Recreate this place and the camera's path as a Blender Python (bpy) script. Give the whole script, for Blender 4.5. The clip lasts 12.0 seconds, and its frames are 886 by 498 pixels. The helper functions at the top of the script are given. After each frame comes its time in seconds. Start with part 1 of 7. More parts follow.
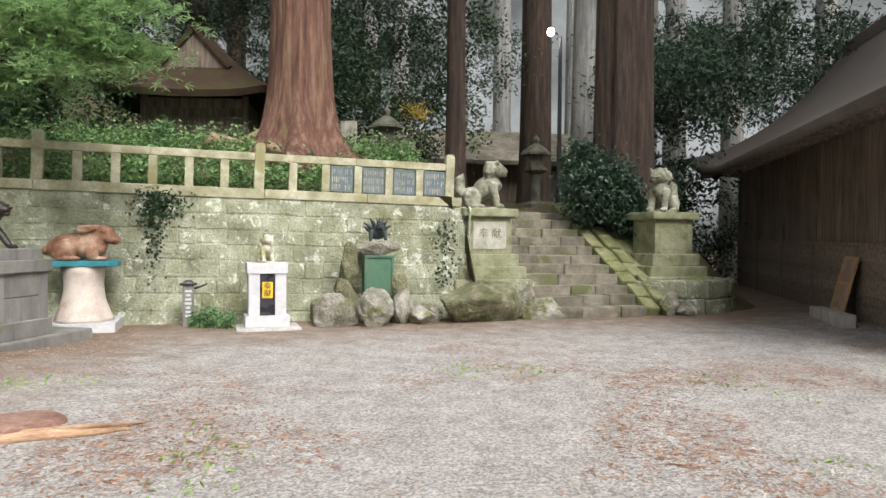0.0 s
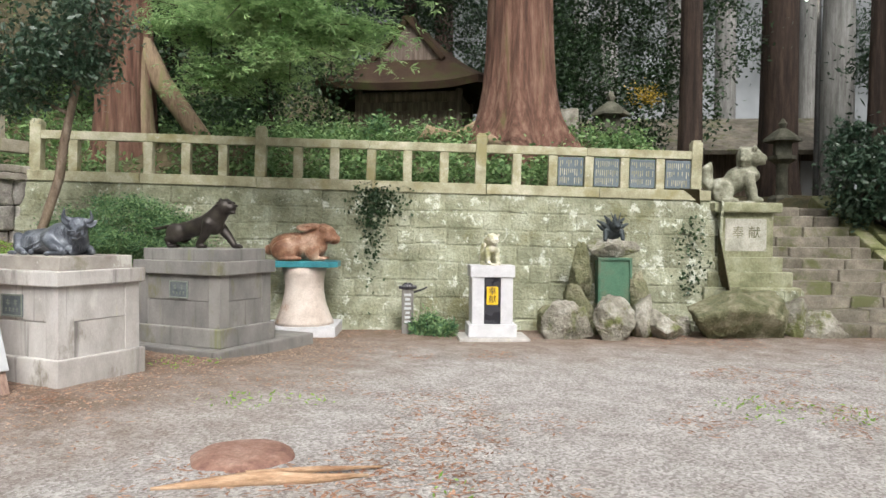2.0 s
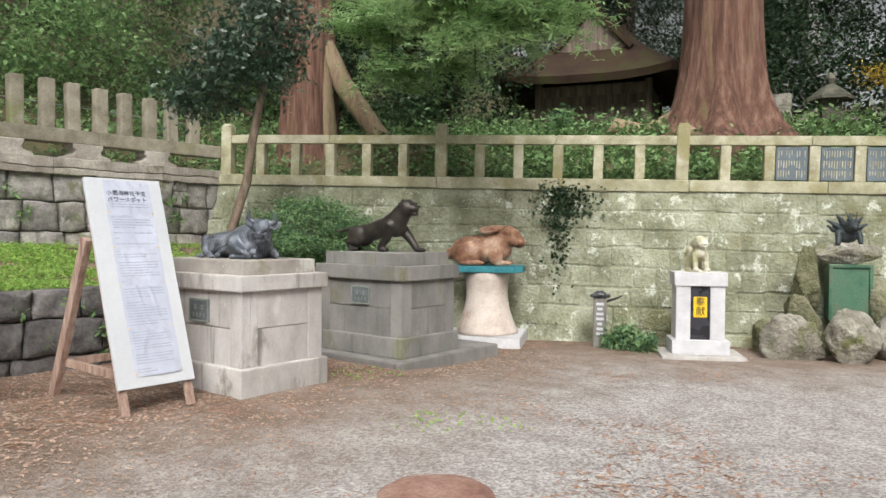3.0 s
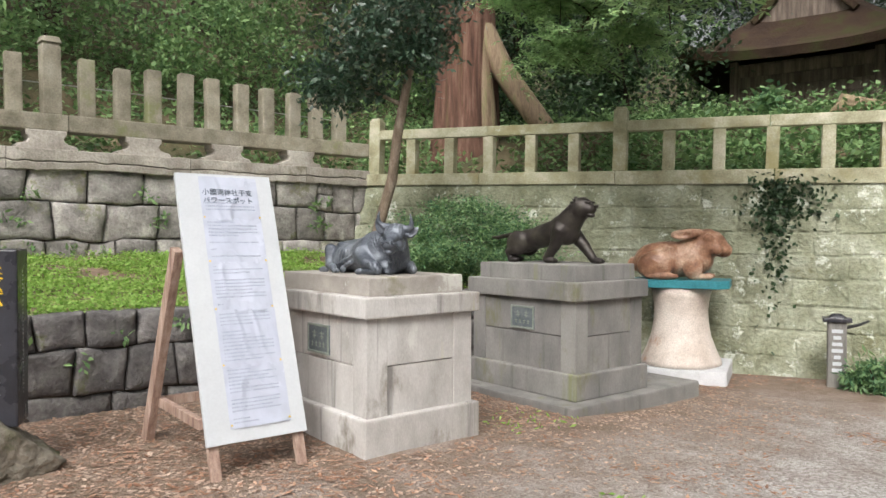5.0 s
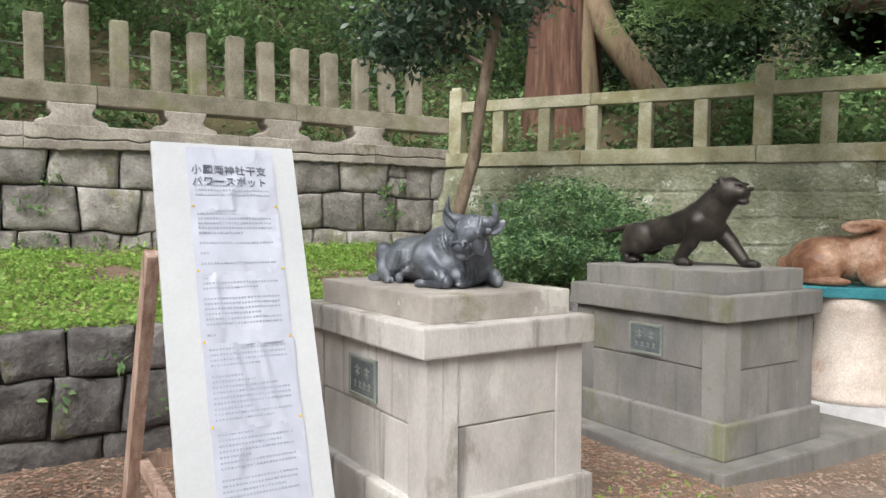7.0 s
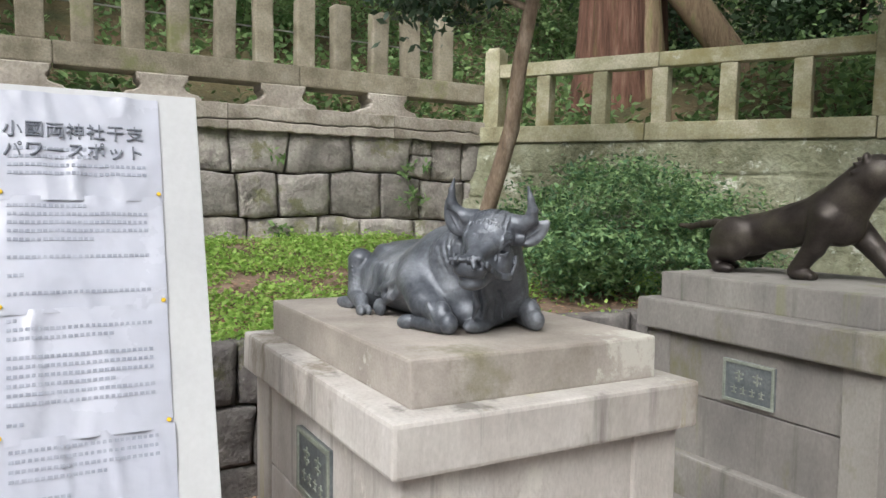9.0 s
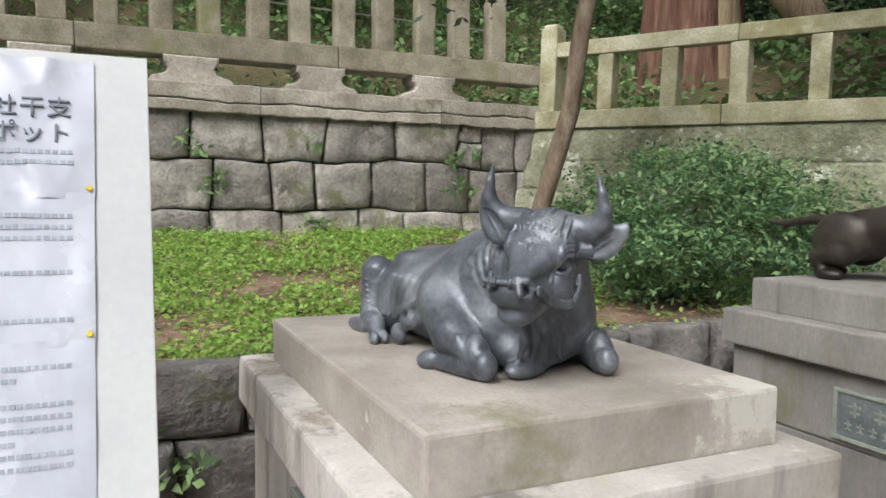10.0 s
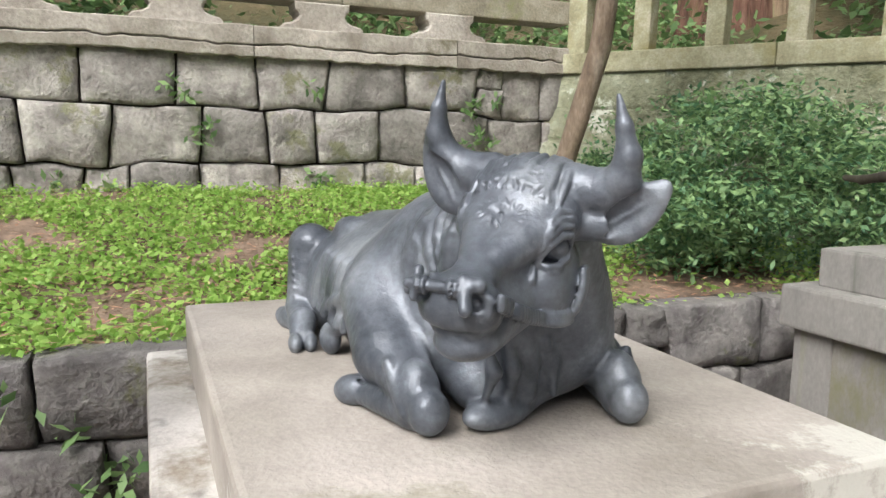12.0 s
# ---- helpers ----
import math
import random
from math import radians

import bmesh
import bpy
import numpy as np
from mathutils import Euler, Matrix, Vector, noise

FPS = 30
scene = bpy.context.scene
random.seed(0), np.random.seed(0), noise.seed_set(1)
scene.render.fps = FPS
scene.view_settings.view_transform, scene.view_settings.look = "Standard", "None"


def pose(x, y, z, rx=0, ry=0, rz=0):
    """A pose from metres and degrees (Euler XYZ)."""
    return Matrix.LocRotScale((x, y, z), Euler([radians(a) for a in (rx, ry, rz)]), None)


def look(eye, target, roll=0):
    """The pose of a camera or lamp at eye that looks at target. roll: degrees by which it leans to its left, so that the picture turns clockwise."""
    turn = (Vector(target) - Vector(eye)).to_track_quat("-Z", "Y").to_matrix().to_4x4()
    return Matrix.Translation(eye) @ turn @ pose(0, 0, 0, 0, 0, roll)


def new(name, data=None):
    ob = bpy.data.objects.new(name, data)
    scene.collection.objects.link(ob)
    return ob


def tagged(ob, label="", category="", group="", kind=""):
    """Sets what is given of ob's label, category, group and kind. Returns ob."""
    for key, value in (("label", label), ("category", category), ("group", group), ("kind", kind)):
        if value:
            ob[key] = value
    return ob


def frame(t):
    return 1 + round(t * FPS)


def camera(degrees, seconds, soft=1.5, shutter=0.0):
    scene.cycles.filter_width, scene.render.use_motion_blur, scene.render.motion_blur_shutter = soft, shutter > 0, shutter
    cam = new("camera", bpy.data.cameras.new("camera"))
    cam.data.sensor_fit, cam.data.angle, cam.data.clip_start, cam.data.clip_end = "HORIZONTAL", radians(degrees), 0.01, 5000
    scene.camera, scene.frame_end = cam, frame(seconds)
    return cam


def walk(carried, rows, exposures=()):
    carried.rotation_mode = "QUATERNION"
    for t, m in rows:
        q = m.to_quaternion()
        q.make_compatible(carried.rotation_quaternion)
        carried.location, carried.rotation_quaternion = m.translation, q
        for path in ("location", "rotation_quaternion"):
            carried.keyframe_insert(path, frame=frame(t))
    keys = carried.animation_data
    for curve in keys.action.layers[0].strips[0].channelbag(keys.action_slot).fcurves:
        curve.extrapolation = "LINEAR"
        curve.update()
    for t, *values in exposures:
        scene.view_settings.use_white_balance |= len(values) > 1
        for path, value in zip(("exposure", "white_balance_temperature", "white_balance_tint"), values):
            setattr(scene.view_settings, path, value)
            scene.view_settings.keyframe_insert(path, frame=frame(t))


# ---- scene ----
cam = camera(62.0, 12.0)
PATH = [
    (0, (0.236, -0.208, 1.49), (-0.117, 1.76, 1.45), 0.5),
    (0.5, (0.091, 0.136, 1.479), (-0.305, 2.096, 1.433), 0.5),
    (1, (-0.211, 0.422, 1.447), (-0.698, 2.361, 1.404), 0.5),
    (1.5, (-0.519, 0.673, 1.48), (-1.142, 2.573, 1.433), 0.5),
    (2, (-0.763, 0.978, 1.49), (-1.606, 2.791, 1.442), 0.5),
    (2.5, (-1.118, 1.272, 1.478), (-2.2, 2.953, 1.433), 0.5),
    (3, (-1.427, 1.569, 1.478), (-2.655, 3.147, 1.435), 0.4),
    (3.2, (-1.56, 1.708, 1.491), (-2.832, 3.251, 1.444), 0.5),
    (4.8, (-2.407, 2.636, 1.495), (-3.929, 3.933, 1.463), 0.1),
    (5, (-2.538, 2.744, 1.499), (-4.084, 4.012, 1.466), 0.1),
    (5.5, (-2.876, 2.973, 1.508), (-4.474, 4.175, 1.476), 0.1),
    (6, (-3.189, 3.275, 1.507), (-4.822, 4.429, 1.468), 0.1),
    (6.5, (-3.451, 3.517, 1.517), (-5.116, 4.624, 1.466), 0.1),
    (7, (-3.777, 3.702, 1.552), (-5.463, 4.776, 1.48), 0.2),
    (7.2, (-3.906, 3.771, 1.555), (-5.594, 4.841, 1.474), 0.2),
    (8.8, (-4.783, 4.445, 1.608), (-6.518, 5.432, 1.483), 0.4),
    (9, (-4.893, 4.556, 1.605), (-6.637, 5.526, 1.482), 0.8),
    (9.5, (-5.127, 4.765, 1.61), (-6.909, 5.665, 1.484), 0.6),
    (10, (-5.373, 4.87, 1.618), (-7.184, 5.706, 1.467), 0.7),
    (10.5, (-5.583, 4.979, 1.61), (-7.403, 5.787, 1.421), 0.8),
    (11, (-5.736, 5.129, 1.62), (-7.559, 5.92, 1.398), 0.7),
    (11.5, (-5.811, 5.213, 1.607), (-7.642, 5.981, 1.366), 0.7),
    (12, (-5.843, 5.242, 1.596), (-7.677, 5.992, 1.324), 0.8),
]
walk(cam, [(t, look(eye, target, roll)) for t, eye, target, roll in PATH],
     exposures=[(0.0, 0.68), (3.0, 0.55), (5.0, 0.58), (7.2, 0.53), (9.0, 0.4), (10.5, 0.54), (11.0, 0.66), (12.0, 0.82)])


# ---- light: a misty, overcast morning ----
world = bpy.data.worlds.new("overcast_sky")
scene.world = world
world.use_nodes = True
wn, wl = world.node_tree.nodes, world.node_tree.links
sky = wn.new("ShaderNodeTexSky")
sky.sky_type, sky.sun_disc = "NISHITA", False
sky.sun_elevation, sky.sun_rotation = radians(44), radians(142)
sky.air_density, sky.dust_density, sky.ozone_density = 1.0, 6.0, 1.0
grey = wn.new("ShaderNodeHueSaturation")
grey.inputs["Saturation"].default_value = 0.18
wl.new(sky.outputs[0], grey.inputs["Color"])
wl.new(grey.outputs[0], wn["Background"].inputs["Color"])
wn["Background"].inputs["Strength"].default_value = 0.15
sun = new("sun", bpy.data.lights.new("sun", "SUN"))
sun.data.energy, sun.data.angle, sun.data.color = 1.5, radians(40), (1.0, 0.97, 0.92)
sun.matrix_world = look((0, 0, 30), (-14, 18, 8))


# ---- materials ----
def mat(name, cols, scale=4.0, rough=0.85, bump=0.3, fine=60.0, metal=0.0, stain=None, stain_scale=1.2,
        stain_at=0.55, stretch=(1, 1, 1), vary=0.0, spec=0.3, island=False, dist=0.01, grain_mix=0.7, world_wide=False, stain2=None,
        stain2_scale=4.0, stain2_at=0.6, streak=None, streak_at=0.56, streak2=None, streak2_at=0.66, lichen=None):
    """Procedural surface: cols blended by a coarse noise, grain by a fine one, a stain colour by a third, relief by both."""
    m = bpy.data.materials.new(name)
    m.use_nodes = True
    n, l = m.node_tree.nodes, m.node_tree.links
    b = n["Principled BSDF"]
    co = n.new("ShaderNodeTexCoord")
    mp = n.new("ShaderNodeMapping")
    mp.inputs["Scale"].default_value = stretch
    info = n.new("ShaderNodeObjectInfo")
    if world_wide:
        l.new(n.new("ShaderNodeNewGeometry").outputs["Position"], mp.inputs["Vector"])
    else:
        l.new(co.outputs["Object"], mp.inputs["Vector"])
    shift = n.new("ShaderNodeVectorMath")
    shift.operation = "MULTIPLY_ADD"
    l.new(info.outputs["Random"], shift.inputs[0])
    shift.inputs[1].default_value = (0, 0, 0) if world_wide else (7.3, 3.1, 5.7)
    l.new(mp.outputs[0], shift.inputs[2])

    def noise_at(s, detail=6.0, r=0.6):
        t = n.new("ShaderNodeTexNoise")
        t.inputs["Scale"].default_value, t.inputs["Detail"].default_value, t.inputs["Roughness"].default_value = s, detail, r
        l.new(shift.outputs[0], t.inputs["Vector"])
        return t.outputs["Fac"]

    coarse, grain = noise_at(scale), noise_at(fine, 3.0)
    ramp = n.new("ShaderNodeValToRGB")
    els = ramp.color_ramp.elements
    while len(els) < len(cols):
        els.new(0.5)
    for i, c in enumerate(cols):
        els[i].position = 0.32 + 0.36 * i / max(1, len(cols) - 1)
        els[i].color = (*c, 1)
    l.new(coarse, ramp.inputs[0])
    col = ramp.outputs[0]

    def mixed(a, bcol, fac, kind="MIX"):
        x = n.new("ShaderNodeMix")
        x.data_type, x.blend_type = "RGBA", kind
        for v, k in ((fac, 0), (a, 6), (bcol, 7)):
            if isinstance(v, (int, float)):
                x.inputs[k].default_value = v
            elif isinstance(v, tuple):
                x.inputs[k].default_value = (*v, 1)
            else:
                l.new(v, x.inputs[k])
        return x.outputs[2]

    def mapped(v, a0, a1, b0, b1):
        r = n.new("ShaderNodeMapRange")
        for i, k in enumerate((a0, a1, b0, b1)):
            r.inputs[1 + i].default_value = k
        l.new(v, r.inputs[0])
        return r.outputs[0]

    g = mapped(grain, 0.3, 0.7, 0.72, 1.25)
    gx = n.new("ShaderNodeCombineColor")
    for i in range(3):
        l.new(g, gx.inputs[i])
    col = mixed(col, gx.outputs[0], grain_mix, "MULTIPLY")
    if stain:
        col = mixed(col, stain, mapped(noise_at(stain_scale, 9.0, 0.7), stain_at, stain_at + 0.1, 0, 0.9))
    if stain2:
        col = mixed(col, stain2, mapped(noise_at(stain2_scale, 8.0, 0.75), stain2_at, stain2_at + 0.06, 0, 0.85))
    for k, (run, at) in enumerate(((streak, streak_at), (streak2, streak2_at))):
        if run:
            sm = n.new("ShaderNodeMapping")
            sm.inputs["Scale"].default_value = (7 - 3 * k, 7 - 3 * k, 0.55)
            sm.inputs["Location"].default_value = (3.7 * k, 1.9 * k, 0.4)
            l.new(shift.outputs[0], sm.inputs["Vector"])
            st = n.new("ShaderNodeTexNoise")
            st.inputs["Scale"].default_value, st.inputs["Detail"].default_value, st.inputs["Roughness"].default_value = 1.0, 7.0, 0.62
            l.new(sm.outputs[0], st.inputs["Vector"])
            col = mixed(col, run, mapped(st.outputs["Fac"], at, at + 0.1, 0, 0.75))
    if lichen:
        sp = n.new("ShaderNodeSeparateXYZ")
        l.new(co.outputs["Object"], sp.inputs[0])
        both = n.new("ShaderNodeMath")
        both.operation = "MULTIPLY"
        l.new(mapped(sp.outputs[0], 0.36, 0.56, 0, 1), both.inputs[0])
        l.new(mapped(sp.outputs[1], -0.05, 0.2, 0, 1), both.inputs[1])
        edge = n.new("ShaderNodeMath")
        edge.operation = "MULTIPLY_ADD"
        l.new(both.outputs[0], edge.inputs[0])
        edge.inputs[1].default_value = 0.16
        l.new(noise_at(5.0, 9.0, 0.72), edge.inputs[2])
        col = mixed(col, lichen, mapped(edge.outputs[0], 0.64, 0.69, 0, 0.85))
    if vary:
        src = info.outputs["Random"]
        if island:
            src = n.new("ShaderNodeNewGeometry").outputs["Random Per Island"]
        v = mapped(src, 0, 1, 1 - vary, 1 + vary)
        vx = n.new("ShaderNodeCombineColor")
        for i in range(3):
            l.new(v, vx.inputs[i])
        col = mixed(col, vx.outputs[0], 1.0, "MULTIPLY")
    l.new(col, b.inputs["Base Color"])
    b.inputs["Metallic"].default_value = metal
    b.inputs["Specular IOR Level"].default_value = spec
    l.new(mapped(coarse, 0.3, 0.7, max(0.05, rough - 0.1), min(1, rough + 0.08)), b.inputs["Roughness"])
    if bump:
        add = n.new("ShaderNodeMath")
        l.new(coarse, add.inputs[0])
        l.new(grain, add.inputs[1])
        bp = n.new("ShaderNodeBump")
        bp.inputs["Strength"].default_value, bp.inputs["Distance"].default_value = bump, dist
        l.new(add.outputs[0], bp.inputs["Height"])
        l.new(bp.outputs[0], b.inputs["Normal"])
    return m


def leaf_mat(name, c1, c2, rough=0.5, thin=0.35):
    """Leaves: two greens by leaf, some light let through."""
    m = bpy.data.materials.new(name)
    m.use_nodes = True
    n, l = m.node_tree.nodes, m.node_tree.links
    b = n["Principled BSDF"]
    geo = n.new("ShaderNodeNewGeometry")
    ramp = n.new("ShaderNodeValToRGB")
    ramp.color_ramp.elements[0].color, ramp.color_ramp.elements[1].color = (*c1, 1), (*c2, 1)
    l.new(geo.outputs["Random Per Island"], ramp.inputs[0])
    l.new(ramp.outputs[0], b.inputs["Base Color"])
    b.inputs["Roughness"].default_value = rough
    b.inputs["Specular IOR Level"].default_value = 0.35
    tr = n.new("ShaderNodeBsdfTranslucent")
    l.new(ramp.outputs[0], tr.inputs["Color"])
    mx = n.new("ShaderNodeMixShader")
    mx.inputs[0].default_value = thin
    l.new(b.outputs[0], mx.inputs[1])
    l.new(tr.outputs[0], mx.inputs[2])
    l.new(mx.outputs[0], n["Material Output"].inputs["Surface"])
    return m


M_STONE = mat("weathered_grey_stone", [(0.16, 0.15, 0.14), (0.3, 0.28, 0.265), (0.43, 0.41, 0.38)], 5, 0.9, 0.75, 34,
              stain=(0.52, 0.5, 0.45), stain_scale=4, stain_at=0.6, stain2=(0.2, 0.2, 0.12), stain2_scale=2.2, stain2_at=0.58, vary=0.25, dist=0.025)
M_DARKSTONE = mat("dark_grey_stone", [(0.075, 0.07, 0.07), (0.14, 0.132, 0.13), (0.22, 0.21, 0.2)], 6, 0.88, 0.7, 34,
                  stain=(0.3, 0.29, 0.27), stain_scale=4, stain_at=0.64, stain2=(0.11, 0.115, 0.06), stain2_scale=2.2, stain2_at=0.6, vary=0.22, dist=0.025)
M_SOIL = mat("brown_terrace_soil", [(0.1, 0.068, 0.048), (0.19, 0.135, 0.1), (0.3, 0.22, 0.165)], 3, 0.95, 0.8, 40, dist=0.02)
M_MORTAR = mat("dark_joint_earth", [(0.035, 0.03, 0.025), (0.07, 0.06, 0.05)], 8, 0.95, 0.6, 60)
M_MOSSY = mat("pale_mossy_tuff", [(0.145, 0.15, 0.095), (0.27, 0.28, 0.195), (0.39, 0.4, 0.31)], 2.2, 0.92, 0.9, 26,
              stain=(0.17, 0.165, 0.085), stain_scale=1.3, stain_at=0.55, stain2=(0.6, 0.62, 0.54), stain2_scale=4.2, stain2_at=0.56, vary=0.1, dist=0.03, world_wide=True)
M_RAIL = mat("lichen_pale_granite", [(0.24, 0.225, 0.14), (0.38, 0.365, 0.25), (0.54, 0.52, 0.41)], 3, 0.9, 0.5, 60,
             stain=(0.27, 0.245, 0.12), stain_scale=1.3, stain_at=0.54, stain2=(0.66, 0.66, 0.6), stain2_scale=5, stain2_at=0.64)
M_OLDRAIL = mat("brown_weathered_granite", [(0.17, 0.15, 0.11), (0.27, 0.245, 0.19), (0.36, 0.33, 0.27)], 4, 0.9, 0.5, 60,
                stain=(0.2, 0.21, 0.1), stain_scale=1.5, stain_at=0.56, vary=0.12)
M_COPING = mat("cracked_grey_coping", [(0.22, 0.195, 0.165), (0.36, 0.33, 0.29), (0.5, 0.465, 0.42)], 2.4, 0.9, 0.5, 40,
               stain=(0.17, 0.155, 0.11), stain_scale=2.0, stain_at=0.58, dist=0.02)
M_CONC = mat("pale_concrete", [(0.34, 0.32, 0.295), (0.47, 0.45, 0.43), (0.6, 0.585, 0.565)], 2.6, 0.85, 0.3, 90,
             stain=(0.2, 0.17, 0.13), stain_scale=1.9, stain_at=0.57, stain2=(0.62, 0.61, 0.57), stain2_scale=3.0, stain2_at=0.6, stretch=(1, 1, 0.5), grain_mix=0.3,
             streak=(0.13, 0.12, 0.11), streak_at=0.57, streak2=(0.4, 0.38, 0.16), streak2_at=0.62)
M_CONCTOP = mat("buff_stone_slab", [(0.25, 0.225, 0.2), (0.355, 0.325, 0.295), (0.46, 0.425, 0.39)], 3, 0.8, 0.3, 110, grain_mix=0.3,
                stain=(0.2, 0.19, 0.12), stain_scale=1.9, stain_at=0.57, stain2=(0.64, 0.64, 0.58), stain2_scale=3.2, stain2_at=0.66, lichen=(0.52, 0.515, 0.47))
M_DARKCONC = mat("damp_grey_concrete", [(0.15, 0.145, 0.14), (0.22, 0.21, 0.2), (0.28, 0.27, 0.255)], 2.5, 0.85, 0.3, 90,
                 stain=(0.16, 0.155, 0.09), stain_scale=1.6, stain_at=0.56, stain2=(0.4, 0.39, 0.36), stain2_scale=5, stain2_at=0.66, stretch=(1, 1, 0.5), grain_mix=0.35,
                 streak=(0.1, 0.1, 0.085), streak_at=0.58, streak2=(0.2, 0.21, 0.1), streak2_at=0.6)
M_BRONZE = mat("blue_grey_bronze", [(0.048, 0.056, 0.07), (0.12, 0.134, 0.16), (0.25, 0.27, 0.3)], 8, 0.43, 0.35, 90,
               metal=0.35, spec=0.5, stain=(0.28, 0.3, 0.32), stain_scale=7, stain_at=0.63, dist=0.004)
M_DARKBRONZE = mat("dark_brown_bronze", [(0.02, 0.016, 0.015), (0.04, 0.033, 0.029), (0.066, 0.058, 0.044)], 6, 0.5, 0.15, 100,
                   metal=0.4, spec=0.5, dist=0.004)
M_RABBIT = mat("worn_copper_brown", [(0.12, 0.05, 0.03), (0.33, 0.175, 0.11), (0.62, 0.44, 0.33)], 4.5, 0.36, 0.2, 40,
               stain=(0.14, 0.06, 0.035), stain_scale=5, stain_at=0.57)
M_TEAL = mat("teal_painted_slab", [(0.03, 0.18, 0.22), (0.06, 0.28, 0.33)], 5, 0.5, 0.1, 70)
M_PLASTER = mat("cream_plaster", [(0.5, 0.42, 0.36), (0.64, 0.56, 0.5), (0.72, 0.66, 0.6)], 3, 0.75, 0.2, 70,
                stain=(0.42, 0.24, 0.15), stain_scale=1.8, stain_at=0.6)
M_GRANITE = mat("speckled_white_granite", [(0.5, 0.5, 0.52), (0.62, 0.62, 0.64)], 8, 0.6, 0.1, 260)
M_BLACKST = mat("polished_black_stone", [(0.02, 0.02, 0.025), (0.04, 0.04, 0.05)], 6, 0.3, 0.05, 150, spec=0.5)
M_GOLD = mat("gold_yellow_paint", [(0.75, 0.48, 0.02), (0.85, 0.58, 0.04)], 6, 0.5, 0.05)
M_WHITE = mat("white_painted_board", [(0.5, 0.52, 0.545), (0.56, 0.58, 0.6)], 3, 0.6, 0.05, 60, grain_mix=0.12)
M_PAPER = mat("laminated_paper", [(0.45, 0.48, 0.57), (0.53, 0.56, 0.65)], 2, 0.25, 0.5, 7, spec=0.5, dist=0.015, grain_mix=0.25)
M_INK = mat("grey_print", [(0.3, 0.33, 0.41), (0.37, 0.4, 0.48)], 12, 0.6, 0.0)
M_INKHEAD = mat("slate_print", [(0.14, 0.16, 0.2), (0.19, 0.21, 0.25)], 12, 0.6, 0.0)
M_WOODLEG = mat("reddish_raw_timber", [(0.22, 0.14, 0.11), (0.36, 0.25, 0.2), (0.48, 0.37, 0.31)], 3, 0.8, 0.2, 30, stretch=(8, 8, 1))
M_PALEWOOD = mat("pale_plywood", [(0.42, 0.27, 0.14), (0.54, 0.37, 0.21)], 3, 0.75, 0.1, 30, stretch=(8, 8, 1))
M_BARK = mat("red_cedar_bark", [(0.075, 0.04, 0.03), (0.17, 0.09, 0.065), (0.28, 0.175, 0.13)], 3.5, 0.95, 0.9, 26,
             stretch=(3, 3, 0.25), stain=(0.14, 0.13, 0.05), stain_scale=0.9, stain_at=0.58, dist=0.04)
# Bark for far trunks: haze is put into its pale grey colour.
M_HAZEBARK = mat("haze_paled_bark", [(0.16, 0.16, 0.15), (0.24, 0.24, 0.23), (0.32, 0.32, 0.31)], 3.5, 0.95, 0.6, 26, stretch=(3, 3, 0.3), dist=0.03)
M_DBARK = mat("dark_wet_bark", [(0.025, 0.018, 0.015), (0.055, 0.038, 0.03), (0.095, 0.066, 0.052)], 3.5, 0.95, 0.9, 26,
              stretch=(3, 3, 0.3), dist=0.04)
M_TANBARK = mat("tan_smooth_bark", [(0.13, 0.095, 0.07), (0.22, 0.165, 0.125), (0.33, 0.27, 0.22)], 6, 0.85, 0.4, 40, stretch=(2, 2, 0.6))
M_MOSSBARK = mat("mossy_tan_bark", [(0.17, 0.12, 0.08), (0.34, 0.25, 0.17), (0.27, 0.26, 0.13)], 3, 0.95, 0.8, 26, stretch=(3, 3, 0.4), dist=0.03)
M_OLDWOOD = mat("dark_weathered_boards", [(0.11, 0.083, 0.066), (0.19, 0.15, 0.122), (0.29, 0.235, 0.195)], 2.5, 0.85, 0.4, 30,
                stretch=(6, 6, 0.5), vary=0.15)
M_LAPWOOD = mat("dark_lap_boards", [(0.14, 0.11, 0.088), (0.23, 0.185, 0.152), (0.32, 0.262, 0.22)], 2.5, 0.85, 0.4, 30,
                stretch=(6, 0.5, 6), vary=0.15)
M_ROOF = mat("grey_brown_copper_roof", [(0.075, 0.06, 0.05), (0.12, 0.1, 0.088), (0.16, 0.135, 0.12)], 2, 0.6, 0.3, 30, spec=0.4)
M_THATCH = mat("mossy_bark_roof", [(0.034, 0.02, 0.014), (0.058, 0.036, 0.023), (0.055, 0.06, 0.02)], 2, 0.95, 0.8, 40, dist=0.03)
M_ROCK = mat("rough_grey_rock", [(0.15, 0.14, 0.11), (0.28, 0.265, 0.22), (0.45, 0.43, 0.38)], 4, 0.95, 1.0, 26,
             stain=(0.14, 0.155, 0.05), stain_scale=2.2, stain_at=0.53, stain2=(0.55, 0.54, 0.49), stain2_scale=3.4, stain2_at=0.62, dist=0.04)
M_STEP = mat("worn_stone_steps", [(0.12, 0.105, 0.08), (0.2, 0.18, 0.145), (0.3, 0.27, 0.22)], 3, 0.9, 0.7, 40,
             stain=(0.11, 0.12, 0.05), stain_scale=1.4, stain_at=0.52, vary=0.15, dist=0.02)
M_BLACKBRONZE = mat("blue_black_bronze", [(0.02, 0.026, 0.03), (0.045, 0.055, 0.06), (0.08, 0.095, 0.1)], 7, 0.5, 0.2, 90, metal=0.3, dist=0.004)
M_MOSSSTEP = mat("moss_grown_border_stone", [(0.11, 0.12, 0.045), (0.19, 0.2, 0.09), (0.3, 0.29, 0.19)], 2.5, 0.95, 0.8, 30, dist=0.02)
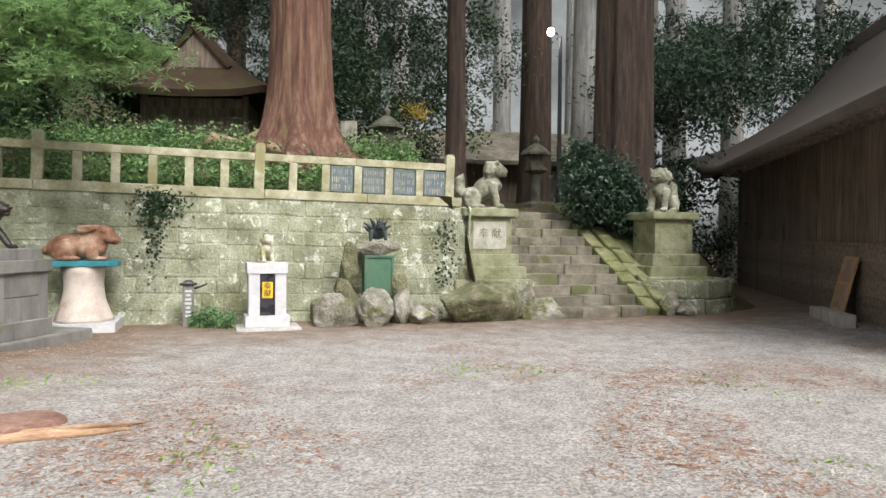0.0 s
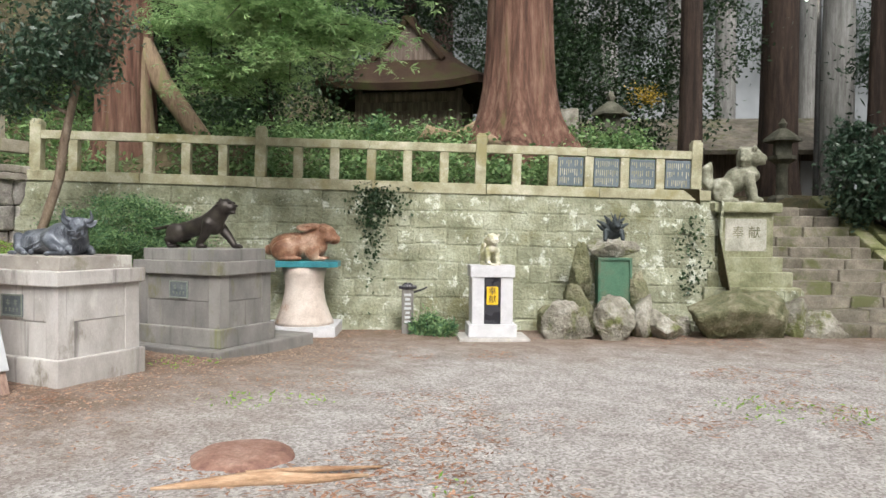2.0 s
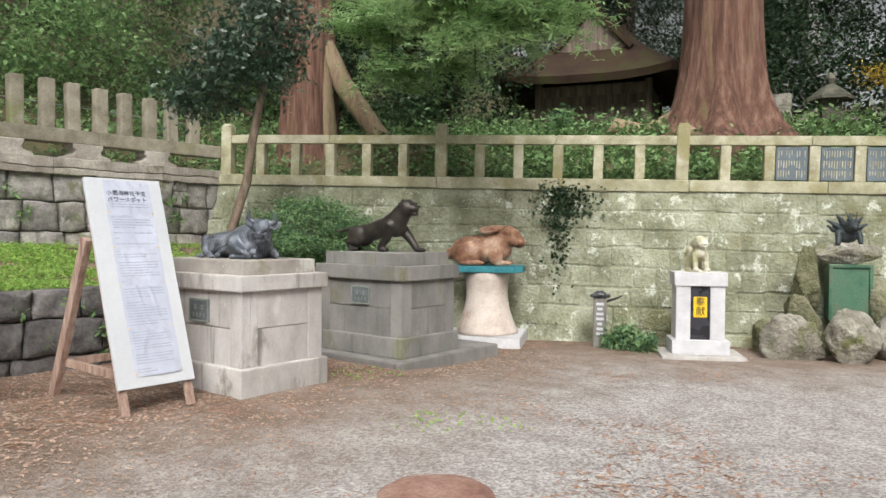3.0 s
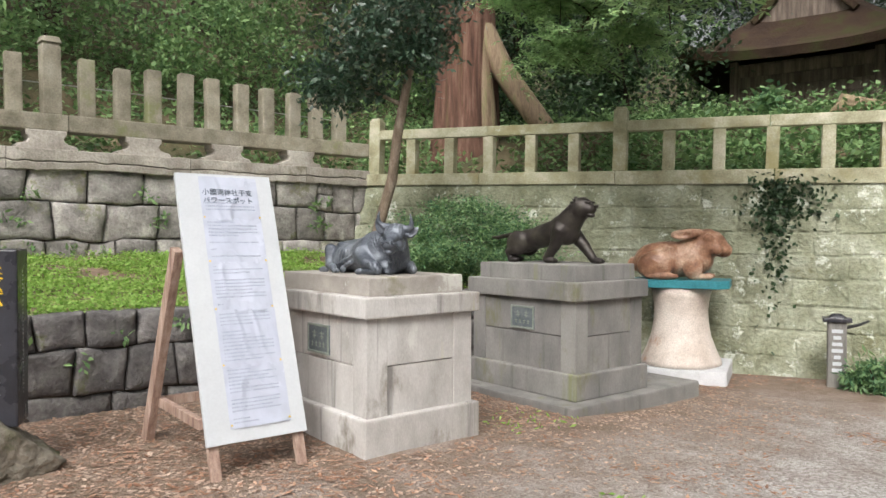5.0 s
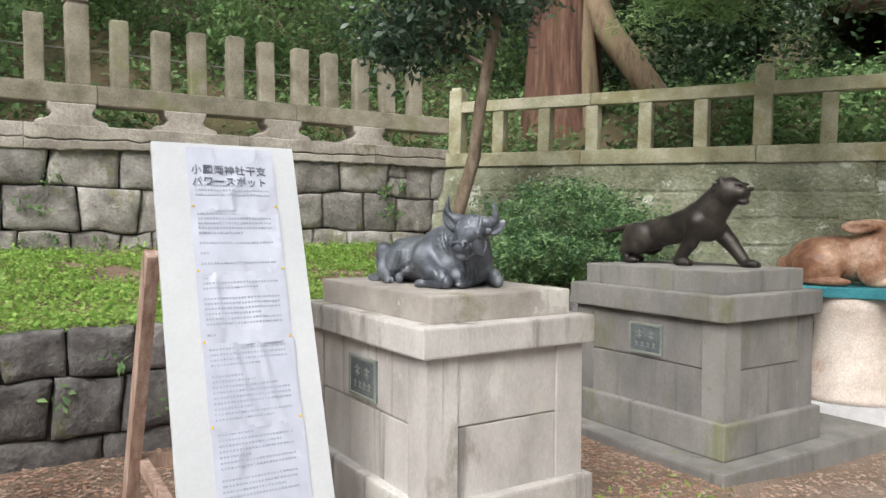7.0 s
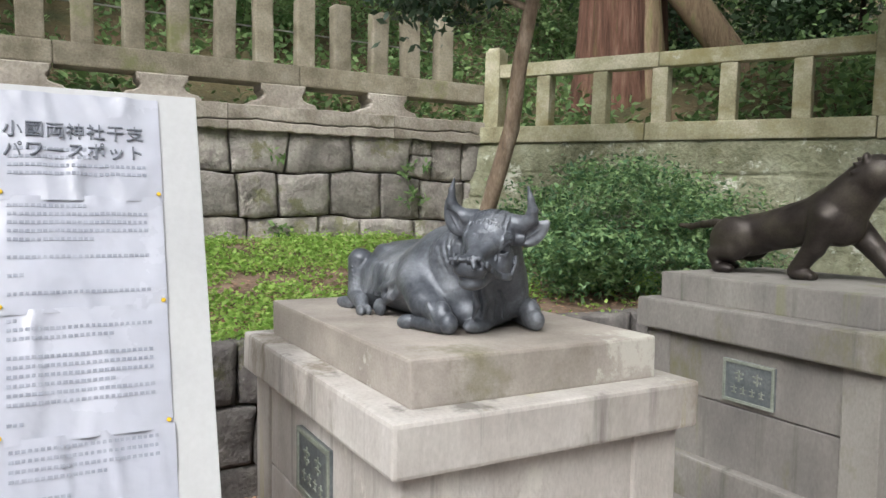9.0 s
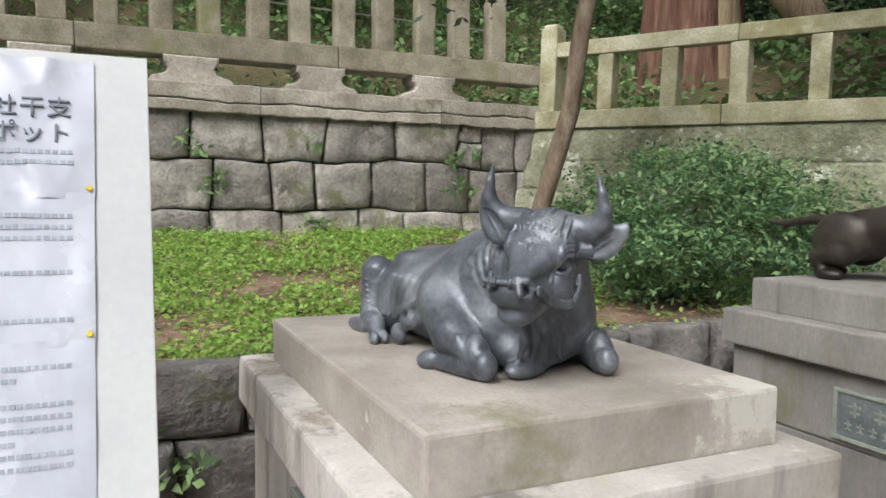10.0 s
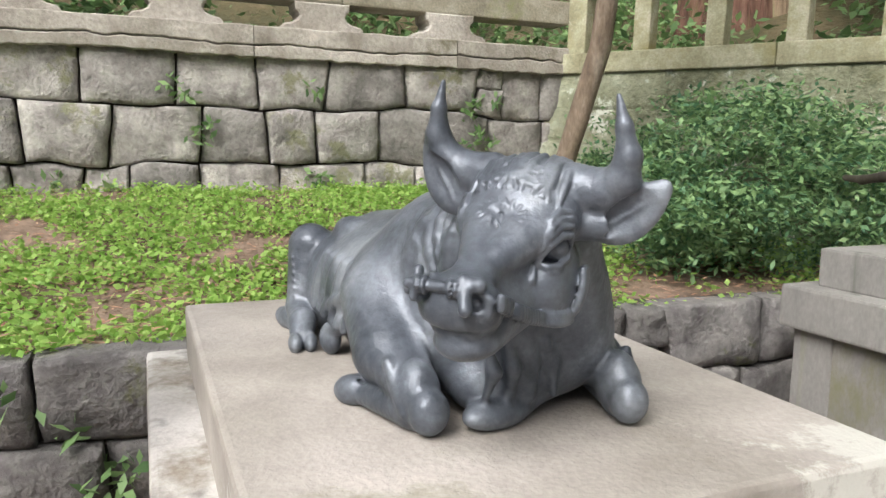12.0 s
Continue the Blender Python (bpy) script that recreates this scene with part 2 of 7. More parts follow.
M_MOSSROCK = mat("moss_grown_rock", [(0.09, 0.095, 0.045), (0.17, 0.17, 0.1), (0.3, 0.28, 0.2)], 3.5, 0.95, 1.0, 26, dist=0.04)
M_LANTERN = mat("dark_mossy_lantern_stone", [(0.055, 0.055, 0.04), (0.1, 0.1, 0.075), (0.17, 0.165, 0.13)], 4, 0.95, 0.8, 30, dist=0.02)
M_GUARDST = mat("greenish_pedestal_stone", [(0.15, 0.155, 0.085), (0.26, 0.265, 0.165), (0.37, 0.37, 0.27)], 3, 0.92, 0.6, 40,
                stain=(0.12, 0.115, 0.07), stain_scale=2.5, stain_at=0.57, stain2=(0.48, 0.48, 0.41), stain2_scale=4, stain2_at=0.62, dist=0.02)
M_PLATERIM = mat("worn_pale_plate_edge", [(0.2, 0.23, 0.2), (0.3, 0.33, 0.29)], 6, 0.5, 0.1, 60)
M_PLAQUE = mat("slate_blue_plaque", [(0.1, 0.13, 0.15), (0.16, 0.19, 0.21)], 4, 0.45, 0.1, 60)
M_GREENCU = mat("verdigris_panel", [(0.05, 0.12, 0.075), (0.08, 0.17, 0.11), (0.12, 0.15, 0.1)], 3, 0.5, 0.15, 50)
M_LITTER = mat("dry_cedar_litter", [(0.2, 0.095, 0.055), (0.36, 0.2, 0.13), (0.5, 0.34, 0.24)], 9, 0.9, 0.0, vary=0.35, island=True)
M_DRYLEAF = mat("pale_dry_leaf", [(0.25, 0.155, 0.11), (0.38, 0.265, 0.2), (0.5, 0.39, 0.31)], 9, 0.9, 0.0, vary=0.3, island=True)
M_IRON = mat("dark_painted_steel", [(0.03, 0.03, 0.03), (0.06, 0.06, 0.06)], 6, 0.5, 0.1)
M_WIRE = mat("galvanised_wire", [(0.35, 0.35, 0.34), (0.5, 0.5, 0.48)], 6, 0.5, 0.0, metal=0.6)
M_HILL = mat("forest_floor", [(0.05, 0.055, 0.025), (0.1, 0.085, 0.045), (0.16, 0.12, 0.075)], 1.5, 0.95, 0.8, 20, dist=0.05)
L_MAPLE = leaf_mat("maple_leaf", (0.17, 0.31, 0.12), (0.4, 0.56, 0.26), 0.5, 0.45)
L_DARK = leaf_mat("dark_evergreen_leaf", (0.02, 0.045, 0.02), (0.05, 0.09, 0.04), 0.4, 0.2)
L_CEDAR = leaf_mat("cedar_needles", (0.016, 0.035, 0.02), (0.04, 0.07, 0.04), 0.7, 0.2)
L_SHRUB = leaf_mat("shrub_leaf", (0.06, 0.15, 0.08), (0.27, 0.41, 0.18), 0.5, 0.35)
L_UNDER = leaf_mat("undergrowth_leaf", (0.09, 0.18, 0.07), (0.27, 0.41, 0.17), 0.55, 0.35)
L_CLOVER = leaf_mat("groundcover_leaf", (0.2, 0.38, 0.07), (0.42, 0.6, 0.17), 0.5, 0.5)
L_YELLOW = leaf_mat("yellow_leaf", (0.35, 0.25, 0.03), (0.5, 0.36, 0.05), 0.5, 0.4)
L_BLUE = leaf_mat("camellia_leaf", (0.02, 0.05, 0.03), (0.07, 0.11, 0.07), 0.3, 0.15)


# ---- mesh helpers ----
def mesh_ob(name, verts, faces, material, parent=None, label="", smooth=False):
    me = bpy.data.meshes.new(name)
    me.from_pydata([tuple(v) for v in verts], [], [tuple(f) for f in faces])
    me.update()
    if smooth:
        me.polygons.foreach_set("use_smooth", [True] * len(me.polygons))
    me.materials.append(material)
    ob = new(name, me)
    ob.parent = parent
    if label:
        ob["label"] = label
    return ob


def part(name, bm, material, parent=None, label="", smooth=False):
    me = bpy.data.meshes.new(name)
    bm.normal_update()
    bm.to_mesh(me)
    bm.free()
    if smooth:
        me.polygons.foreach_set("use_smooth", [True] * len(me.polygons))
    me.materials.append(material)
    ob = new(name, me)
    ob.parent = parent
    if label:
        ob["label"] = label
    return ob


def empty(name, m, label="", category="", group="", kind=""):
    ob = new(name)
    ob.matrix_world = m
    ob.empty_display_size = 0.1
    return tagged(ob, label, category, group, kind)


def box(bm, x0, x1, y0, y1, z0, z1, bevel=0.01, jitter=0.0, taper=0.0, m=None):
    """A bevelled block; taper shrinks its top by that share."""
    b = bmesh.new()
    bmesh.ops.create_cube(b, size=1)
    cx, cy = (x0 + x1) / 2, (y0 + y1) / 2
    for v in b.verts:
        s = 1 - taper if v.co.z > 0 else 1
        v.co = Vector((cx + v.co.x * (x1 - x0) * s, cy + v.co.y * (y1 - y0) * s, (z0 + z1) / 2 + v.co.z * (z1 - z0)))
        if jitter:
            v.co += Vector([random.uniform(-jitter, jitter) for _ in range(3)])
    if bevel:
        bmesh.ops.bevel(b, geom=b.edges[:], offset=bevel, segments=2, affect="EDGES", profile=0.6)
    if m is not None:
        b.transform(m)
    me = bpy.data.meshes.new("tmp")
    b.to_mesh(me)
    b.free()
    bm.from_mesh(me)
    bpy.data.meshes.remove(me)
    return bm


def boxpart(name, dims, material, parent, label="", bevel=0.01, jitter=0.0, taper=0.0, m=None):
    return part(name, box(bmesh.new(), *dims, bevel, jitter, taper, m), material, parent, label)


def lathe(profile, seg=32, wob=0.0):
    """Verts and faces of a turned shape from (radius, z) pairs."""
    vs, fs = [], []
    for r, z in profile:
        for i in range(seg):
            a = 2 * math.pi * i / seg
            k = r * (1 + wob * noise.noise((math.cos(a) * 2, math.sin(a) * 2, z * 3)))
            vs.append((k * math.cos(a), k * math.sin(a), z))
    for j in range(len(profile) - 1):
        for i in range(seg):
            fs.append((j * seg + i, j * seg + (i + 1) % seg, (j + 1) * seg + (i + 1) % seg, (j + 1) * seg + i))
    fs.append(tuple(range(seg))[::-1])
    fs.append(tuple((len(profile) - 1) * seg + i for i in range(seg)))
    return vs, fs


def tube(points, radii, seg=10, ridge=0.0, ridges=9, seed=0.0):
    """Verts and faces of a tapered limb along points; ridge furrows it lengthwise."""
    vs, fs = [], []
    pts = [Vector(p) for p in points]
    for j, p in enumerate(pts):
        way = (pts[min(j + 1, len(pts) - 1)] - pts[max(j - 1, 0)]).normalized()
        a1 = way.orthogonal().normalized() if abs(way.z) < 0.95 else Vector((1, 0, 0)).cross(way).normalized()
        if abs(way.z) >= 0.95:
            a1 = (Vector((1, 0, 0)) - way * way.x).normalized()
        a2 = way.cross(a1)
        for i in range(seg):
            a = 2 * math.pi * i / seg
            k = radii[j]
            if ridge:
                k *= 1 + ridge * noise.noise((math.cos(a) * ridges / 3 + seed, math.sin(a) * ridges / 3, p.z * 0.12 + seed))
                k *= 1 + 0.35 * ridge * noise.noise((math.cos(a) * ridges * 1.5 + seed, math.sin(a) * ridges * 1.5, p.z * 0.3))
            vs.append(p + a1 * (k * math.cos(a)) + a2 * (k * math.sin(a)))
    n = len(pts)
    for j in range(n - 1):
        for i in range(seg):
            fs.append((j * seg + i, j * seg + (i + 1) % seg, (j + 1) * seg + (i + 1) % seg, (j + 1) * seg + i))
    fs.append(tuple((n - 1) * seg + i for i in range(seg)))
    return vs, fs


def merged(shapes):
    vs, fs = [], []
    for v, f in shapes:
        k = len(vs)
        vs += list(v)
        fs += [tuple(i + k for i in q) for q in f]
    return vs, fs


def leaves(centres, size, rng, up=0.6, long=2.0, lobes=1, fold=0.15):
    """Verts and faces of folded leaves at the centres. up: how far they lie flat. lobes: blades to a leaf."""
    c = np.asarray(centres, float)
    n = len(c)
    nor = rng.normal(size=(n, 3)) * (1 - up) + np.array([0, 0, up])
    nor /= np.linalg.norm(nor, axis=1)[:, None] + 1e-9
    t = np.cross(nor, rng.normal(size=(n, 3)))
    t /= np.linalg.norm(t, axis=1)[:, None] + 1e-9
    s = np.cross(nor, t)
    sz = size * rng.uniform(0.6, 1.3, (n, 1))
    allv = []
    for k in range(lobes):
        a = 0 if lobes == 1 else (k - (lobes - 1) / 2) * 1.9 / max(1, lobes - 1)
        tt, ss = t * math.cos(a) + s * math.sin(a), s * math.cos(a) - t * math.sin(a)
        w = sz / long / (1 if lobes == 1 else 1.6)
        droop = nor * sz * fold
        allv.append(np.stack([c, c + tt * sz * 0.5 + ss * w * 0.5 - droop * 0.3, c + tt * sz - droop, c + tt * sz * 0.5 - ss * w * 0.5 - droop * 0.3], 1))
    v = np.stack(allv, 1).reshape(-1, 3)
    f = np.arange(n * lobes * 4).reshape(-1, 4)
    return v, f


def leaf_ob(name, centres, size, material, rng, parent=None, label="", **k):
    v, f = leaves(centres, size, rng, **k)
    me = bpy.data.meshes.new(name)
    me.vertices.add(len(v))
    me.vertices.foreach_set("co", v.astype(np.float32).ravel())
    me.loops.add(f.size)
    me.loops.foreach_set("vertex_index", f.astype(np.int32).ravel())
    me.polygons.add(len(f))
    me.polygons.foreach_set("loop_start", np.arange(0, f.size, 4, dtype=np.int32))
    me.update(calc_edges=True)
    me.validate()
    me.materials.append(material)
    ob = new(name, me)
    ob.parent = parent
    if label:
        ob["label"] = label
    return ob


def clumps(rng, n, centre, radii, per, spread, shell=0.55, flat=1.0):
    """Leaf places: n clumps in an ellipsoid, towards its skin, each of about `per` leaves."""
    d = rng.normal(size=(n, 3))
    d /= np.linalg.norm(d, axis=1)[:, None]
    r = rng.uniform(shell, 1, (n, 1)) ** 0.7
    c = np.array(centre) + d * r * np.array(radii)
    out = np.repeat(c, per, 0)
    return out + rng.normal(size=out.shape) * np.array([spread, spread, spread * flat]) * np.repeat(rng.uniform(0.5, 1.3, (n, 1)), per, 0)


# ---- sculpted statues: blended rounded shapes turned into one skin ----
def sculpt(prims, step, k=0.02, pad=0.03, ripple=0.0, ripple_scale=30.0):
    """prims: (a, b, ra, rb[, k]) tapered capsules, or (centre, (rx, ry, rz), yaw, pitch[, k]) ellipsoids; k < 0 cuts away."""
    lo, hi = np.array([9.0] * 3), np.array([-9.0] * 3)
    for p in prims:
        pts = [p[1], p[2]] if p[0] == "c" else [p[1]]
        r = max(p[3], p[4]) if p[0] == "c" else max(p[2])
        for q in pts:
            lo, hi = np.minimum(lo, np.array(q) - r), np.maximum(hi, np.array(q) + r)
    lo, hi = lo - pad, hi + pad
    nx, ny, nz = [int(math.ceil(v)) for v in (hi - lo) / step]
    ax = [lo[i] + step * np.arange(m, dtype=np.float32) for i, m in enumerate((nx, ny, nz))]
    full = np.full((nx, ny, nz), 9.0, np.float32)
    for p in prims:
        pts = np.array([p[1], p[2]] if p[0] == "c" else [p[1]])
        reach = (max(p[3], p[4]) if p[0] == "c" else max(p[2])) + abs(p[5] if len(p) > 5 else k) + 3 * step
        i0 = np.maximum(0, ((pts.min(0) - reach - lo) / step).astype(int))
        i1 = np.minimum((nx, ny, nz), ((pts.max(0) + reach - lo) / step).astype(int) + 2)
        at = tuple(slice(u, v) for u, v in zip(i0, i1))
        X, Y, Z = np.meshgrid(*[ax[i][at[i]] for i in range(3)], indexing="ij")
        V = full[at]
        if p[0] == "c":
            a, b, ra, rb = np.array(p[1]), np.array(p[2]), p[3], p[4]
            kk = p[5] if len(p) > 5 else k
            ba = b - a
            h = np.clip(((X - a[0]) * ba[0] + (Y - a[1]) * ba[1] + (Z - a[2]) * ba[2]) / max(1e-9, ba @ ba), 0, 1)
            d = np.sqrt((X - a[0] - h * ba[0]) ** 2 + (Y - a[1] - h * ba[1]) ** 2 + (Z - a[2] - h * ba[2]) ** 2) - (ra + (rb - ra) * h)
        else:
            c, r = np.array(p[1]), np.array(p[2])
            yaw, pitch = radians(p[3]), radians(p[4])
            kk = p[5] if len(p) > 5 else k
            dx, dy, dz = X - c[0], Y - c[1], Z - c[2]
            u, v = dx * math.cos(yaw) + dy * math.sin(yaw), dy * math.cos(yaw) - dx * math.sin(yaw)
            u, w = u * math.cos(pitch) + dz * math.sin(pitch), dz * math.cos(pitch) - u * math.sin(pitch)
            q = np.sqrt((u / r[0]) ** 2 + (v / r[1]) ** 2 + (w / r[2]) ** 2)
            q2 = np.sqrt((u / r[0] ** 2) ** 2 + (v / r[1] ** 2) ** 2 + (w / r[2] ** 2) ** 2)
            d = q * (q - 1) / np.maximum(q2, 1e-6)
        if kk < 0:
            kk = -kk
            h = np.clip(0.5 - 0.5 * (V + d) / kk, 0, 1)
            full[at] = V * (1 - h) - d * h + kk * h * (1 - h)
        else:
            h = np.clip(0.5 + 0.5 * (d - V) / kk, 0, 1)
            full[at] = d * (1 - h) + V * h - kk * h * (1 - h)
    V = full
    X, Y, Z = np.meshgrid(*ax, indexing="ij")
    if ripple:
        V += ripple * (np.sin(X * ripple_scale + 2 * np.sin(Z * ripple_scale * 0.7)) * np.sin(Y * ripple_scale * 1.1 + Z * ripple_scale * 0.6))
    inside = V < 0
    S = [slice(0, -1), slice(1, None)]
    cnt = np.zeros((nx - 1, ny - 1, nz - 1), np.float32)
    acc = np.zeros((nx - 1, ny - 1, nz - 1, 3), np.float32)
    corners = [(i, j, m) for i in (0, 1) for j in (0, 1) for m in (0, 1)]
    for a in corners:
        for axis in range(3):
            if a[axis]:
                continue
            b = list(a)
            b[axis] = 1
            va, vb = V[S[a[0]], S[a[1]], S[a[2]]], V[S[b[0]], S[b[1]], S[b[2]]]
            cross = (va < 0) != (vb < 0)
            t = np.where(cross, va / np.where(cross, va - vb, 1), 0)
            cnt += cross
            for i in range(3):
                acc[..., i] += np.where(cross, a[i] + (t if i == axis else 0), 0)
    live = cnt > 0
    idx = np.full(live.shape, -1, np.int64)
    idx[live] = np.arange(live.sum())
    base = np.stack(np.nonzero(live), 1)
    verts = lo + step * (base + acc[live] / cnt[live][:, None])
    faces = []
    for axis in range(3):
        lo_s, hi_s = [slice(None)] * 3, [slice(None)] * 3
        lo_s[axis], hi_s[axis] = S[0], S[1]
        A, B = inside[tuple(lo_s)], inside[tuple(hi_s)]
        e = np.stack(np.nonzero(A != B), 1)
        o1, o2 = (axis + 1) % 3, (axis + 2) % 3
        e = e[(e[:, o1] > 0) & (e[:, o2] > 0) & (e[:, o1] < live.shape[o1]) & (e[:, o2] < live.shape[o2])]
        quad = []
        for d1, d2 in ((0, 0), (1, 0), (1, 1), (0, 1)):
            q = e.copy()
            q[:, o1] -= d1
            q[:, o2] -= d2
            quad.append(idx[q[:, 0], q[:, 1], q[:, 2]])
        quad = np.stack(quad, 1)
        flip = ~A[e[:, 0], e[:, 1], e[:, 2]]
        quad[flip] = quad[flip][:, ::-1]
        faces.append(quad)
    return verts, np.concatenate(faces)


def statue(name, prims, step, material, m, label, category, k=0.02, ripple=0.0, ripple_scale=30.0):
    v, f = sculpt(prims, step, k, 0.03, ripple, ripple_scale)
    ob = mesh_ob(name, v.tolist(), f.tolist(), material, None, "", True)
    ob.matrix_world = m
    return tagged(ob, label, category)


def letters(name, text, size, material, parent, m, label="", depth=0.001):
    """Raised lettering as a mesh; m: its pose, lettering in x and y, facing z."""
    cu = bpy.data.curves.new("tmp_text", "FONT")
    cu.body, cu.size, cu.align_x, cu.align_y, cu.extrude = text, size, "CENTER", "CENTER", depth
    tmp = bpy.data.objects.new("tmp_text", cu)
    scene.collection.objects.link(tmp)
    me = bpy.data.meshes.new_from_object(tmp.evaluated_get(bpy.context.evaluated_depsgraph_get()))
    bpy.data.objects.remove(tmp)
    bpy.data.curves.remove(cu)
    me.name = name
    me.materials.clear()
    me.materials.append(material)
    ob = new(name, me)
    ob.parent = parent
    ob.matrix_local = m
    if label:
        ob["label"] = label
    return ob

# ---- plan ----
MOSS = pose(-11.5, 8.55, 0, 0, 0, 26.95)     # along the mossy wall: x along it, y behind it
CREST = MOSS @ pose(8, 0, 0, 0, 1.15, 0) @ pose(-8, 0, 0)   # the mossy wall and its fence, rising a little towards the corner
WEST = pose(-11.35, 0, 0, 0, 0, 90)          # along the grey wall: x is the world's y, y behind it
TERR = pose(-8.33, 0, 0, 0, 0, 90)           # along the terrace wall
rng = np.random.default_rng(5)


def along(x, y):
    p = MOSS.inverted() @ Vector((x, y, 0))
    return p.x, p.y


def sstep(a, b, v):
    t = min(1, max(0, (v - a) / (b - a)))
    return t * t * (3 - 2 * t)


def yard(x, y):
    """Height of the gravelled yard."""
    rise = 0.13 * sstep(-4.3, -6.7, x) + 0.07 * sstep(-6.7, -8.4, x)
    rise *= 1 - sstep(6.0, 8.6, y)
    rise += 0.1 * sstep(3.4, 5.0, x) * sstep(11, 15, y)
    return rise + 0.012 * noise.noise((x * 0.8, y * 0.8, 0)) + 0.006 * noise.noise((x * 3, y * 3, 4))


def hill(x, y):
    """Height of the wooded slope behind the walls."""
    s, b = along(x, y)
    top = 2.2 + 1.1 * sstep(0.2, 3.2, b) + 0.5 * sstep(3, 8, b) + 0.1 * max(0, b - 9)
    path = max(-0.3, min(1.9, (b + 1.2) / 3.85 * 2.0 - 0.35)) + 0.06 * max(0, b - 4)
    k = sstep(10.5, 11.0, s) if b < 3 else sstep(9.0, 12.5, s)
    h = top * (1 - k) + path * k
    bank = sstep(14.3, 14.9, s)
    h += bank * 0.35 * sstep(0, 1.5, b)
    h = h * (1 - sstep(16.6, 18.2, s)) - 0.2 * sstep(16.6, 18.2, s)
    west = -11.6 - x
    if west > 0:
        h = max(h, 0) if b > 0 and west < 0 else max(h if b > 0 else 0, 2.35 + 0.1 * west + 0.5 * max(0, west - 0.6))
    elif b < 0 and s < 10:
        h = -0.5
    return h + 0.12 * noise.noise((x * 0.7, y * 0.7, 2)) * sstep(0.3, 2, max(b, west))


def sheet(name, xs, ys, fn, material, label, keep=None):
    vs = [(x, y, fn(x, y)) for y in ys for x in xs]
    n = len(xs)
    fs = [(j * n + i, j * n + i + 1, (j + 1) * n + i + 1, (j + 1) * n + i) for j in range(len(ys) - 1) for i in range(n - 1)
          if keep is None or keep((xs[i] + xs[i + 1]) / 2, (ys[j] + ys[j + 1]) / 2)]
    ob = mesh_ob(name, vs, fs, material, None, "", True)
    return tagged(ob, label, "ground", kind="structure")


def ground_mat():
    """Pale crushed gravel that gives way to brown trodden earth by the walls, and to weeds in patches."""
    m = bpy.data.materials.new("gravel_and_earth")
    m.use_nodes = True
    n, l = m.node_tree.nodes, m.node_tree.links
    b = n["Principled BSDF"]
    co = n.new("ShaderNodeTexCoord").outputs["Object"]

    def tex(kind, scale, **k):
        t = n.new(kind)
        t.inputs["Scale"].default_value = scale
        for a, v in k.items():
            t.inputs[a].default_value = v
        l.new(co, t.inputs["Vector"])
        return t

    def ramp(src, *stops):
        r = n.new("ShaderNodeValToRGB")
        while len(r.color_ramp.elements) < len(stops):
            r.color_ramp.elements.new(0.5)
        for e, (p, c) in zip(r.color_ramp.elements, stops):
            e.position, e.color = p, (*c, 1)
        l.new(src, r.inputs[0])
        return r.outputs[0]

    def mix(a, c, f, kind="MIX"):
        x = n.new("ShaderNodeMix")
        x.data_type, x.blend_type = "RGBA", kind
        for v, i in ((f, 0), (a, 6), (c, 7)):
            if isinstance(v, float):
                x.inputs[i].default_value = v
            else:
                l.new(v, x.inputs[i])
        return x.outputs[2]

    stones = tex("ShaderNodeTexVoronoi", 55)
    small = tex("ShaderNodeTexNoise", 130, Detail=4.0)
    big = tex("ShaderNodeTexNoise", 0.55, Detail=8.0, Roughness=0.65)
    mid = tex("ShaderNodeTexNoise", 2.6, Detail=8.0, Roughness=0.7)
    bw = n.new("ShaderNodeRGBToBW")
    l.new(stones.outputs["Color"], bw.inputs[0])
    gravel = ramp(bw.outputs[0], (0.2, (0.27, 0.25, 0.235)), (0.5, (0.4, 0.38, 0.37)), (0.8, (0.53, 0.515, 0.5)))
    gravel = mix(gravel, ramp(mid.outputs["Fac"], (0.35, (0.72, 0.68, 0.65)), (0.65, (1.1, 1.1, 1.1))), 0.8, "MULTIPLY")
    earth = ramp(small.outputs["Fac"], (0.3, (0.13, 0.095, 0.07)), (0.5, (0.24, 0.185, 0.145)), (0.7, (0.36, 0.3, 0.25)))
    earth = mix(earth, ramp(mid.outputs["Fac"], (0.35, (0.7, 0.65, 0.6)), (0.65, (1.15, 1.1, 1.1))), 0.8, "MULTIPLY")
    # distance from the mossy wall and from the terrace wall decides how trodden it is
    sep = n.new("ShaderNodeSeparateXYZ")
    l.new(co, sep.inputs[0])

    def math_node(op, a, c, d=None):
        x = n.new("ShaderNodeMath")
        x.operation = op
        for i, v in enumerate((a, c, d)):
            if v is None:
                continue
            if isinstance(v, (int, float)):
                x.inputs[i].default_value = v
            else:
                l.new(v, x.inputs[i])
        return x.outputs[0]

    front = math_node("ADD", math_node("MULTIPLY", math_node("ADD", sep.outputs[0], 11.5), 0.453),
                      math_node("MULTIPLY", math_node("SUBTRACT", sep.outputs[1], 8.55), -0.891))
    west = math_node("ADD", sep.outputs[0], 7.1)
    near = math_node("MINIMUM", front, math_node("MULTIPLY", math_node("ADD", west, 0.6), 1.0))
    wobble = math_node("MULTIPLY_ADD", big.outputs["Fac"], 3.2, math_node("MULTIPLY_ADD", mid.outputs["Fac"], 1.4, -2.3))
    fac = n.new("ShaderNodeMapRange")
    for i, v in enumerate((1.3, 3.6, 1.0, 0.0)):
        fac.inputs[1 + i].default_value = v
    l.new(math_node("ADD", near, wobble), fac.inputs[0])
    col = mix(gravel, earth, fac.outputs[0])
    weed = ramp(big.outputs["Fac"], (0.66, (0, 0, 0)), (0.74, (0.5, 0.5, 0.5)))
